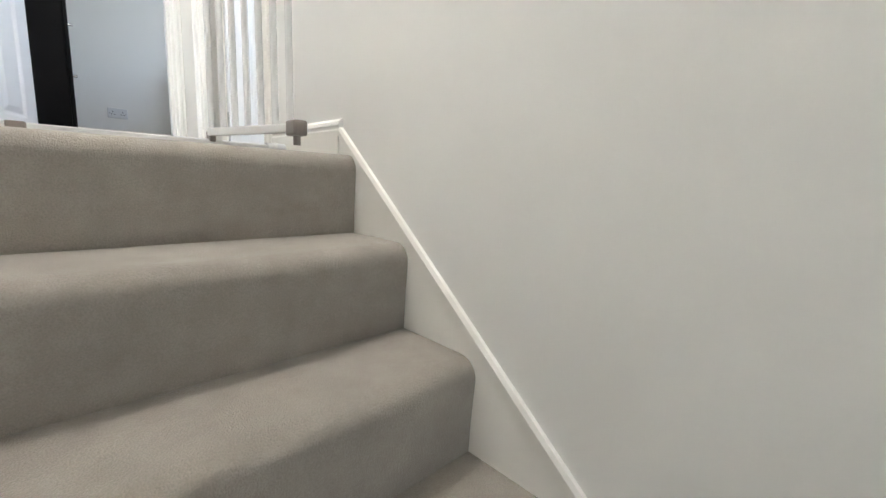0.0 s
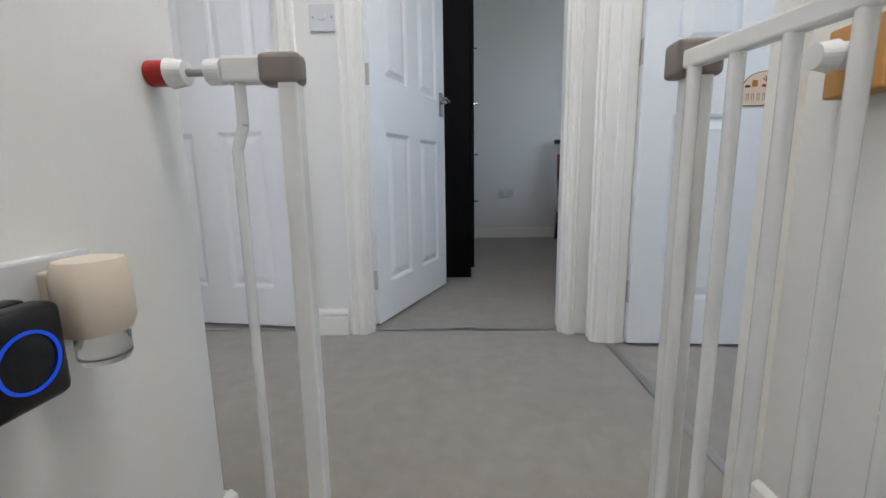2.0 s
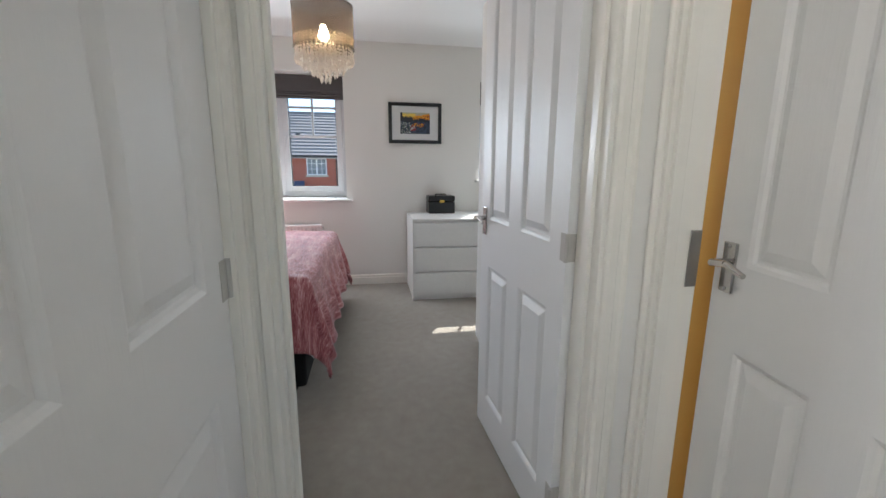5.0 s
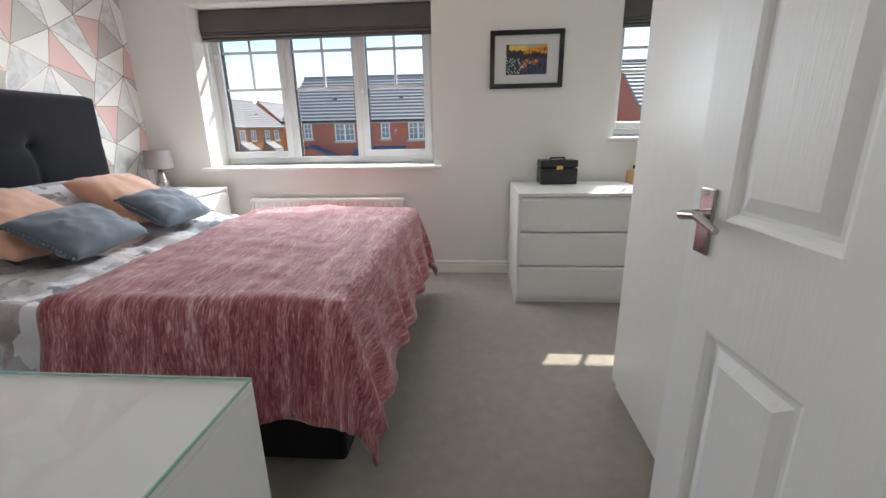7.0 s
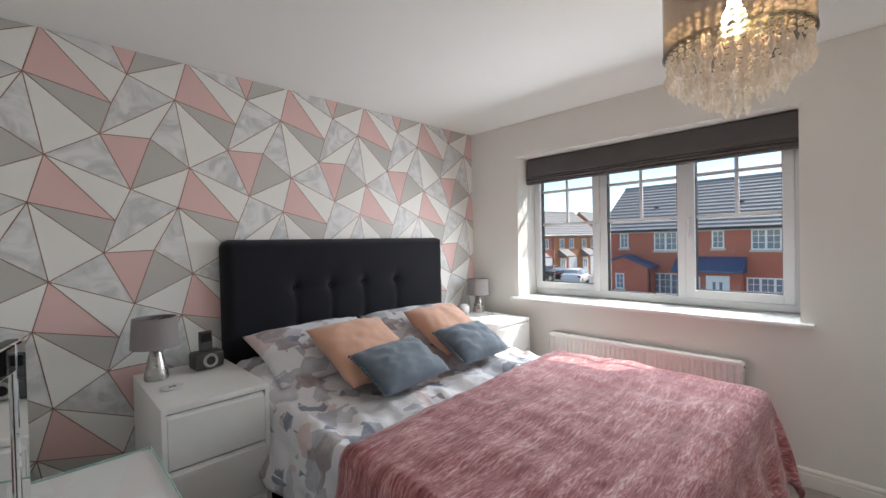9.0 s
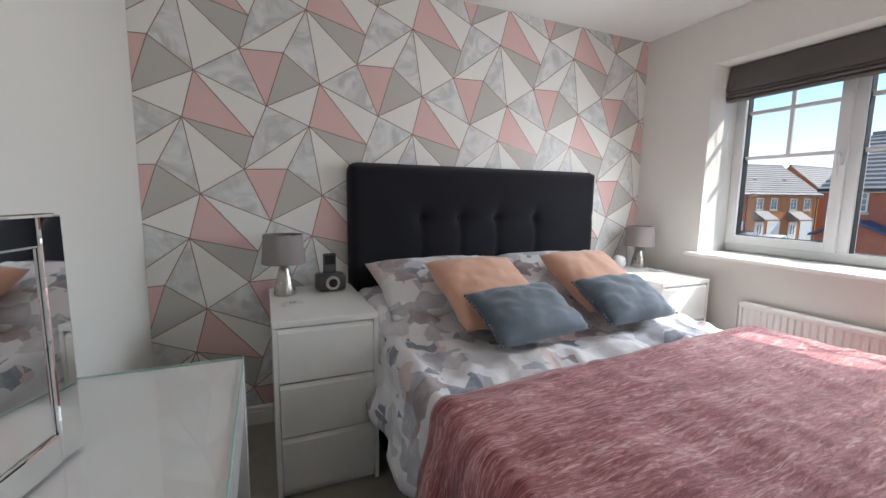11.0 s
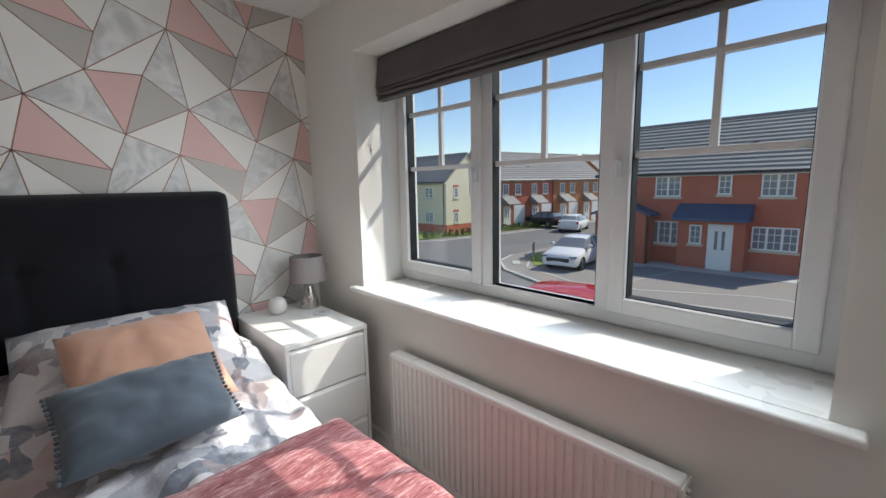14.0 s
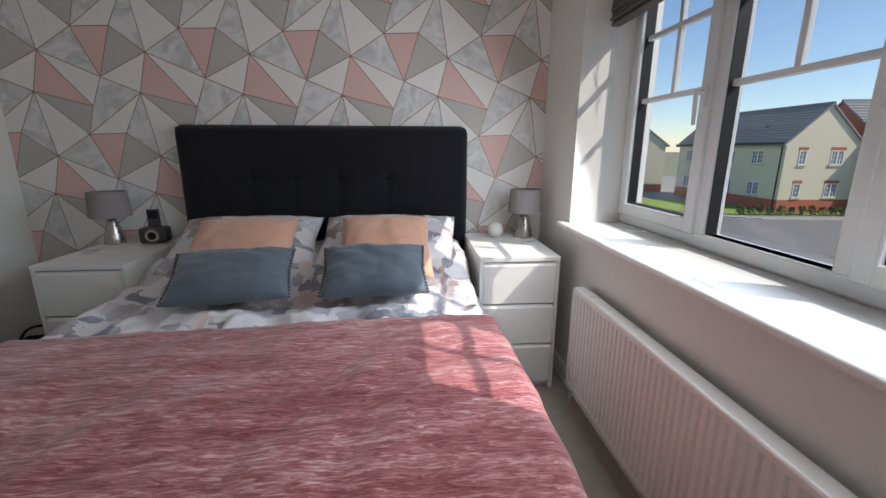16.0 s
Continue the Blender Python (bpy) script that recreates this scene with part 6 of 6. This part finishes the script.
solo("drain_cover", bm, KERB, "pale concrete drain cover in the pavement", "drain cover", m=pose(-20.7, -11.2, G + 0.02, 0, 0, 40))


def house(name, label, m, w, d, eave, ridge, wallm, roofm=TILE, base=None):
    """A two-storey house. Its front is the plane y = 0 (facing -y), x runs along it; the ridge runs along x."""
    h = thing(name, label, "house", m)
    bm = bmesh.new()
    prof = [(0, 0), (0, eave), (d / 2, ridge), (d, eave), (d, 0)]
    prism(bm, prof, (0, 0, 0), (0, 1, 0), (0, 0, 1), (w, 0, 0))
    part("wall", bm, wallm, h)
    if base:
        bm = bmesh.new()
        box(bm, -0.012, w + 0.012, -0.012, d + 0.012, 0, 0.75)
        part("plinth", bm, base, h, "red brick plinth")
    n = 14
    sl = Vector((0, d / 2 + 0.28, (ridge - eave) * (d / 2 + 0.28) / (d / 2)))
    for s in (0, 1):
        bm = bmesh.new()
        z_start = ridge + 0.10 - sl.z
        pts = []
        for i in range(n):
            a, b = i / n, (i + 1) / n
            pts += [(sl.y * a, z_start + sl.z * a + 0.075), (sl.y * b, z_start + sl.z * b + 0.008)]
        pts += [(sl.y, z_start + sl.z - 0.10), (0, z_start - 0.10)]
        if s == 0:
            prism(bm, pts, (-0.12, -0.28, 0), (0, 1, 0), (0, 0, 1), (w + 0.24, 0, 0))
        else:
            prism(bm, pts, (-0.12, d + 0.28, 0), (0, -1, 0), (0, 0, 1), (w + 0.24, 0, 0))
        part("roof", bm, roofm, h, "interlocking grey roof tiles in courses")
    bm = bmesh.new()
    tube(bm, (-0.12, d / 2, ridge + 0.12), (w + 0.12, d / 2, ridge + 0.12), 0.10, n=10)
    part("ridge_tiles", bm, roofm, h)
    bm = bmesh.new()
    box(bm, -0.1, w + 0.1, -0.26, -0.02, eave - 0.20, eave - 0.06, 0.01)
    part("fascia", bm, EXTW, h, "white fascia board")
    bm = bmesh.new()
    tube(bm, (-0.1, -0.31, eave - 0.07), (w + 0.1, -0.31, eave - 0.07), 0.055, n=10)
    tube(bm, (w - 0.25, -0.06, eave - 0.1), (w - 0.25, -0.06, 0.05), 0.035, n=8)
    part("gutter", bm, GUTTER, h, "black gutter and downpipe")
    for x in (w * 0.28, w * 0.72):
        bm = bmesh.new()
        box(bm, x - 0.12, x + 0.12, d * 0.2, d * 0.2 + 0.25, eave + (ridge - eave) * 0.4 + 0.12, eave + (ridge - eave) * 0.4 + 0.26, 0.01)
        part("roof_vent", bm, GUTTER, h)
    return h


def far_window(h, at, lights=2, face=0.0, gable=False, head=None):
    """A window at (u0, u1, z0, z1) on the front, or on the end at x = face."""
    u0, u1, z0, z1 = at
    w = new("window")
    w.parent = h
    w.matrix_local = pose(face, 0, 0, 0, 0, 90) if gable else pose(0, face, 0)

    def bar(bm, a, b, c, e, y0, y1):
        box(bm, a, b, y0, y1, c, e)
    bm = bmesh.new()
    t = 0.06
    bar(bm, u0, u0 + t, z0, z1, -0.03, 0.04); bar(bm, u1 - t, u1, z0, z1, -0.03, 0.04)
    bar(bm, u0 + t, u1 - t, z0, z0 + t, -0.03, 0.04); bar(bm, u0 + t, u1 - t, z1 - t, z1, -0.03, 0.04)
    for i in range(1, lights):
        x = u0 + (u1 - u0) * i / lights
        bar(bm, x - 0.045, x + 0.045, z0 + t, z1 - t, -0.03, 0.04)
    for i in range(lights):
        a, b = u0 + (u1 - u0) * i / lights, u0 + (u1 - u0) * (i + 1) / lights
        bar(bm, (a + b) / 2 - 0.014, (a + b) / 2 + 0.014, z0 + t, z1 - t, -0.015, 0.01)
        for f in (0.36, 0.68):
            bar(bm, a, b, z0 + (z1 - z0) * f - 0.014, z0 + (z1 - z0) * f + 0.014, -0.0145, 0.0095)
    part("frame", bm, EXTW, w, "white plastic window frame")
    bm = bmesh.new()
    bar(bm, u0 + 0.02, u1 - 0.02, z0 + 0.02, z1 - 0.02, -0.006, 0.005)
    part("pane", bm, FARGLASS, w)
    bm = bmesh.new()
    bar(bm, u0 - 0.08, u1 + 0.08, z0 - 0.11, z0 - 0.001, -0.07, 0.02)
    part("sill", bm, STONE, w, "pale stone sill")
    if head:
        bm = bmesh.new()
        bar(bm, u0 - 0.08, u1 + 0.08, z1 + 0.001, z1 + 0.20, -0.015, 0.02)
        part("lintel", bm, head, w)
    return w


def front_door(h, u0, u1, top, y=0.0, color=EXTW):
    d = new("door")
    d.parent = h
    bm = bmesh.new()
    box(bm, u0, u1, y - 0.035, y + 0.02, 0.02, top, 0.004)
    part("frame", bm, EXTW, d)
    bm = bmesh.new()
    box(bm, u0 + 0.07, u1 - 0.07, y - 0.050, y - 0.030, 0.05, top - 0.07, 0.004)
    part("leaf", bm, color, d)
    for s in (-1, 1):
        bm = bmesh.new()
        c = (u0 + u1) / 2 + s * 0.14
        box(bm, c - 0.06, c + 0.06, y - 0.056, y - 0.049, 0.95, top - 0.30, 0.003)
        part("glazing", bm, FARGLASS, d)


Z = -G
# red-brick pair opposite
h1 = house("brick_house", "red brick semi-detached house with grey tiled roof", pose(-25.6, -9.22, G, 0, 0, 90), 9.1, 8.0, 1.80 + Z, 4.42 + Z, REDBRICK)
o = 9.22
for u0, u1, z0, z1, n in ((-8.13, -7.65, 0.78, 1.62, 1), (-6.3, -5.15, 0.64, 1.62, 2), (-3.62, -3.10, 0.74, 1.62, 1), (-2.04, -0.92, 0.66, 1.62, 2), (-6.6, -4.93, -1.69, -0.57, 3), (-2.23, -0.64, -1.65, -0.64, 3)):
    far_window(h1, (u0 + o, u1 + o, z0 + Z, z1 + Z), n)
far_window(h1, (-4.5 + o, -4.0 + o, -1.51 + Z, -0.63 + Z), 1, face=-0.6)
front_door(h1, -3.75 + o, -2.79 + o, 2.08, y=-0.6)
bm = bmesh.new()
box(bm, -5.0 + o, -2.35 + o, -0.6, 0.0, 0, 2.3)
part("porch_wall", bm, REDBRICK, h1)
bm = bmesh.new()
prism(bm, [(0.0, 2.98), (-1.15, 2.35), (-1.15, 2.24), (0.0, 2.24)], (-5.15 + o, 0, 0), (0, 1, 0), (0, 0, 1), (2.95, 0, 0))
part("porch_roof", bm, BLUETILE, h1, "blue-grey tiled lean-to porch roof")
bm = bmesh.new()
box(bm, -8.8 + o, -6.25 + o, -1.2, 0.0, 0, 2.45)
prism(bm, [(-8.8 + o, 2.45), (-6.25 + o, 2.45), (-7.52 + o, 2.98)], (0, -1.2, 0), (1, 0, 0), (0, 0, 1), (0, 1.2, 0))
part("wing", bm, REDBRICK, h1, "single-storey gabled brick wing")
for s in (-1, 1):
    bm = bmesh.new()
    c = -7.52 + o
    prism(bm, [(c, 3.10), (c, 3.0), (c + s * 1.5, 2.36), (c + s * 1.5, 2.46)], (0, -1.35, 0), (1, 0, 0), (0, 0, 1), (0, 1.35, 0))
    part("wing_roof", bm, BLUETILE, h1, "blue-grey tiled wing roof")
far_window(h1, (-7.92 + o, -7.45 + o, -1.40 + Z, -0.56 + Z), 1, face=-1.2)
bm = bmesh.new()
tube(bm, (-6.15 + o, -1.2, 2.3), (-6.15 + o, -1.2, 0.05), 0.04, n=8)
part("downpipe", bm, GUTTER, h1)
bm = bmesh.new()
box(bm, -9.3 + o, 0.4 + o, -1.6, -0.005, 0.0, 0.03)
box(bm, -9.3 + o, -6.0 + o, -2.0, -1.205, 0.0, 0.029)
part("paving", bm, KERB, h1, "pale paving along the house front")

h2 = house("brick_house", "red brick house with pale grey roof, end gable showing", pose(-22.0, 9.5, G, 0, 0, 90), 9.0, 8.0, 1.72 + Z, 4.40 + Z, REDBRICK)
for u0, u1, n in ((1.0, 2.1, 2), (4.2, 4.8, 1), (6.4, 7.6, 2)):
    far_window(h2, (u0, u1, 0.66 + Z, 1.55 + Z), n)
    far_window(h2, (u0, u1, -1.65 + Z, -0.64 + Z), n)
hc = house("cream_house", "cream rendered house with brick plinth and gable windows", pose(-27.6, -34.0, G, 0, 0, 90), 10.6, 5.1, 1.75 + Z, 4.0 + Z, CREAM, TILE, REDBRICK)
for v0, v1, n in ((0.95, 1.45, 1), (3.15, 4.05, 2)):
    for z0, z1 in ((0.35, 1.25), (-1.75, -0.85)):
        far_window(hc, (v0, v1, z0 + Z, z1 + Z), n, face=10.6, gable=True, head=REDBRICK)
for u0, u1, n in ((1.0, 2.0, 2), (4.4, 4.9, 1), (6.0, 6.5, 1), (8.0, 9.0, 2)):
    for z0, z1 in ((0.35, 1.25), (-1.75, -0.85)):
        far_window(hc, (u0, u1, z0 + Z, z1 + Z), n)
for j, (brick, word) in enumerate(((REDBRICK, "red"), (TANBRICK, "orange"))):
    ht = house("terrace_house", word + " brick terrace house with grey roof and small porches", pose(-33.2, -22.6, G, 0, 0, 168) @ Matrix.Translation((7.5 * j, 0, 0)), 7.5, 7.5, 1.85 + Z, 4.5 + Z, brick)
    for u in (0.4, 4.0):
        far_window(ht, (u + 0.4, u + 1.1, 0.45 + Z, 1.45 + Z), 1)
        far_window(ht, (u + 1.9, u + 2.6, 0.45 + Z, 1.45 + Z), 1)
        front_door(ht, u + 0.45, u + 1.35, 2.05)
        bm = bmesh.new()
        box(bm, u + 1.75, u + 3.1, -0.03, 0.02, 0.05, 2.1)
        part("garage_door", bm, EXTW, ht, "white garage door")
        bm = bmesh.new()
        prism(bm, [(0.0, 3.0), (-1.1, 2.3), (-1.1, 2.2), (0, 2.2)], (u + 0.2, 0, 0), (0, 1, 0), (0, 0, 1), (1.5, 0, 0))
        part("porch_roof", bm, TILE, ht, "small grey tiled porch roof")
ho = house("orange_house", "orange brick gabled house with grey roof", pose(-50.0, -20.0, G, 0, 0, 180), 11.0, 6.0, 1.9 + Z, 4.6 + Z, TANBRICK)
for u in (1.5, 5.0, 8.5):
    far_window(ho, (u, u + 1.0, 0.6 + Z, 1.5 + Z), 2)
hf = house("brick_house", "far red brick house beyond the garden fence", pose(-38.0, 1.5, G, 0, 0, 90), 9.0, 8.0, 1.85 + Z, 4.4 + Z, REDBRICK)
for u0, u1 in ((1.0, 2.1), (5.4, 6.5)):
    far_window(hf, (u0, u1, 0.66 + Z, 1.55 + Z), 2)
hg = house("grey_house", "grey rendered house further down the side road", pose(-24.0, -50.0, G, 0, 0, 80), 13.0, 6.0, 1.75 + Z, 4.0 + Z, CREAM, TILE, REDBRICK)
for u0 in (2.0, 5.5, 9.5):
    far_window(hg, (u0, u0 + 1.0, 0.35 + Z, 1.25 + Z), 2)
    far_window(hg, (u0, u0 + 1.0, -1.75 + Z, -0.85 + Z), 2)


def fence(m, n):
    f = thing("garden_fence", "dark timber garden fence beside the brick house", "fence", m)
    wood = mottled("weathered_timber", (0.10, 0.06, 0.04, 1), (0.16, 0.10, 0.06, 1), 0.8, 2, 40, 0.2)
    for i in range(n):
        bm = bmesh.new()
        box(bm, i * 0.15, i * 0.15 + 0.135, -0.01, 0.01, 0.03, 1.75)
        part("board", bm, wood, f)
    for i in range(0, n + 1, 12):
        bm = bmesh.new()
        box(bm, i * 0.15 - 0.05, i * 0.15 + 0.05, 0.015, 0.11, 0, 1.85)
        part("post", bm, wood, f)


fence(pose(-26.5, 0.1, G, 0, 0, 90), 36)


# ---- plants ----
LEAF = mottled("shrub_leaves", (0.05, 0.09, 0.015, 1), (0.11, 0.16, 0.03, 1), 0.6, 3, 30, 0.1)
REED = mottled("dry_grass_blades", (0.20, 0.19, 0.08, 1), (0.34, 0.30, 0.16, 1), 0.7, 3, 30, 0.1)


def shrub_mesh(r, h, n, seed):
    rnd = random.Random(seed)
    bm = bmesh.new()
    for i in range(n):
        a, b = rnd.uniform(0, 2 * math.pi), rnd.random() ** 0.5
        z = rnd.uniform(0.08, 1.0)
        rad = r * b * (1.0 - 0.45 * z) * rnd.uniform(0.8, 1.15)
        c = Vector((rad * math.cos(a), rad * math.sin(a), h * z))
        s = rnd.uniform(0.05, 0.09)
        q = Euler((rnd.uniform(-1, 1), rnd.uniform(-1, 1), rnd.uniform(0, 6))).to_matrix()
        vs = [bm.verts.new(c + q @ Vector(p)) for p in ((-s, 0, 0), (0, -s * 0.5, s * 0.2), (s, 0, 0), (0, s * 0.5, s * 0.2))]
        bm.faces.new(vs)
    return bm


def shrub(m, seed, r=0.28, h=0.55, n=150):
    s = thing("shrub", "small clipped green shrub in the lawn edge", "shrub", m, "hedge shrubs")
    part("crown", shrub_mesh(r, h, n, seed), LEAF, s)
    bm = bmesh.new()
    tube(bm, (0, 0, 0), (0, 0, h * 0.6), 0.018, 0.008, n=6)
    part("stem", bm, GUTTER, s)
    return s


s0 = shrub(pose(-24.0, -22.0, G + 0.05), 3)
for i in range(1, 22):
    f = i / 21
    copy_thing(s0, pose(-24.0 - 12.4 * f, -22.0 + 1.75 * f, G + 0.05, 0, 0, 47 * i) @ Matrix.Diagonal((1, 1, 0.85 + 0.3 * ((i * 7) % 5) / 5, 1)))


def grass_clump(m):
    rnd = random.Random(8)
    g = thing("ornamental_grass", "clump of dry ornamental grass by the fence", "plant", m)
    bm = bmesh.new()
    for i in range(170):
        a, L, t = rnd.uniform(0, 6.28), rnd.uniform(0.6, 1.2), rnd.uniform(0.15, 0.7)
        base = Vector((rnd.uniform(-0.12, 0.12), rnd.uniform(-0.12, 0.12), 0))
        d = Vector((math.cos(a), math.sin(a), 0))
        n = Vector((-d.y, d.x, 0)) * 0.012
        mid = base + d * L * t * 0.4 + Vector((0, 0, L * 0.7))
        tip = base + d * L * t + Vector((0, 0, L * (1.0 - 0.35 * t)))
        vs = [bm.verts.new(p) for p in (base - n, base + n, mid + n * 0.8, mid - n * 0.8, tip)]
        bm.faces.new(vs[:4]); bm.faces.new((vs[3], vs[2], vs[4]))
    part("blades", bm, REED, g)


grass_clump(pose(-22.5, 0.6, G + 0.02))


# ---- cars ----
def car(name, label, m, paint, L=4.25, W=1.78, H0=1.46):
    c = thing(name, label, "car", m, "parked cars")
    # sections along the car: place, sill, belt and top heights, half widths at the belt and at the top
    rows = [(-0.50, 0.30, 0.55, 0.58, 0.62, 0.50), (-0.485, 0.24, 0.66, 0.70, 0.78, 0.68), (-0.44, 0.22, 0.74, 0.80, 0.86, 0.74), (-0.36, 0.22, 0.80, 0.87, 0.885, 0.78),
            (-0.24, 0.22, 0.86, 0.96, 0.89, 0.80), (-0.215, 0.22, 0.87, 0.98, 0.89, 0.80), (-0.08, 0.22, 0.90, 1.38, 0.89, 0.62), (0.05, 0.22, 0.91, 1.46, 0.89, 0.62),
            (0.22, 0.22, 0.93, 1.44, 0.89, 0.61), (0.36, 0.22, 0.96, 1.36, 0.88, 0.58), (0.455, 0.24, 0.97, 1.08, 0.86, 0.66), (0.49, 0.28, 0.92, 0.98, 0.83, 0.66), (0.50, 0.34, 0.70, 0.74, 0.75, 0.62)]

    def ring(u, zb, zm, zt, w, wt):
        k, kz = W / 1.78, H0 / 1.46
        half = [(w * 0.9, zb), (w, zb + 0.14), (w, zm - 0.10), (w * 0.95, zm), (wt, zt - 0.05), (wt * 0.85, zt)]
        return [Vector((u * L, y * k, z * kz)) for y, z in half] + [Vector((u * L, -y * k, z * kz)) for y, z in reversed(half)]
    rings = [ring(*r) for r in rows]
    painted, glazed = bmesh.new(), bmesh.new()
    for i in range(len(rings) - 1):
        for k in range(12):
            j = (k + 1) % 12
            side, top = k in (3, 7), k in (4, 5, 6)
            glass = (side and 5 <= i <= 9) or (top and i in (5, 9))
            t = glazed if glass else painted
            t.faces.new([t.verts.new(p) for p in (rings[i][k], rings[i][j], rings[i + 1][j], rings[i + 1][k])])
    for r in (rings[0], rings[-1]):
        painted.faces.new([painted.verts.new(p) for p in r])
    for t in (painted, glazed):
        bmesh.ops.remove_doubles(t, verts=t.verts, dist=1e-4)
        bmesh.ops.recalc_face_normals(t, faces=t.faces)
    auto_smooth(part("body", painted, paint, c), 40)
    auto_smooth(part("glasshouse", glazed, FARGLASS, c, "dark tinted windows"), 30)
    for s in (-1, 1):
        bm = bmesh.new()
        for u in (0.09, 0.29):
            tube(bm, (u * L, s * W * 0.475, 0.925 * H0 / 1.46), (u * L, s * W * 0.348, 1.40 * H0 / 1.46), 0.028, n=8)
        part("pillar", bm, paint, c)
        bm = bmesh.new()
        box(bm, -0.17 * L, -0.13 * L, s * (W / 2 - 0.02), s * (W / 2 + 0.15), 0.70 * H0, 0.78 * H0, 0.03)
        part("mirror", bm, paint, c)
        bm = bmesh.new()
        box(bm, -0.490 * L, -0.43 * L, s * (W / 2 - 0.36), s * (W / 2 - 0.05), 0.42 * H0, 0.49 * H0, 0.03)
        part("headlight", bm, CHROME, c)
        bm = bmesh.new()
        box(bm, 0.455 * L, 0.496 * L, s * (W / 2 - 0.25), s * (W / 2 - 0.03), 0.48 * H0, 0.62 * H0, 0.03)
        part("tail_light", bm, REDPL, c)
        for u in (-0.31, 0.31):
            bm = bmesh.new()
            tube(bm, (u * L, s * (W / 2 - 0.20), 0.32), (u * L, s * (W / 2 + 0.012), 0.32), 0.32, n=28)
            w = part("wheel", bm, GUTTER, c, "black tyre")
            bm = bmesh.new()
            tube(bm, (u * L, s * (W / 2 + 0.005), 0.32), (u * L, s * (W / 2 + 0.022), 0.32), 0.21, 0.19, n=20)
            part("rim", bm, STEEL, w)
    bm = bmesh.new()
    box(bm, -0.508 * L, -0.485 * L, -0.55, 0.55, 0.30 * H0, 0.42 * H0, 0.02)
    part("grille", bm, GUTTER, c)
    bm = bmesh.new()
    box(bm, -0.512 * L, -0.502 * L, -0.26, 0.26, 0.25 * H0, 0.32 * H0, 0.003)
    part("number_plate", bm, EXTW, c, "blank white number plate")
    return c


WHITEP = plain("white_car_paint", (0.78, 0.78, 0.77, 1), 0.15)
REDP = plain("red_car_paint", (0.42, 0.02, 0.03, 1), 0.12)
DARKP = plain("dark_grey_car_paint", (0.03, 0.03, 0.035, 1), 0.15)
car("car", "white hatchback parked on the driveway", pose(-22.3, -8.75, G + 0.02, 0, 0, 180 + 6), WHITEP)
car("car", "red hatchback parked at the kerb below the window", pose(-12.9, -3.3, G - 0.02, 0, 0, 100 + 180), REDP)
car("car", "white estate car parked on the side road", pose(-36.5, -16.6, G - 0.02, 0, 0, 15), WHITEP)
car("car", "dark grey car parked before the terrace", pose(-37.5, -20.3, G + 0.02, 0, 0, 80), DARKP)


def no_entry_post(x, y):
    p = thing("road_sign_post", "grey metal post with a low street nameplate", "sign", pose(x, y, G + 0.05, 0, 0, 30))
    for s in (-0.4, 0.4):
        bm = bmesh.new()
        tube(bm, (s, 0, 0), (s, 0, 0.85), 0.03, n=8)
        part("post", bm, STEEL, p)
    bm = bmesh.new()
    box(bm, -0.5, 0.5, -0.045, -0.03, 0.55, 0.8, 0.004)
    part("nameplate", bm, STEEL, p)


no_entry_post(-22.4, -11.3)
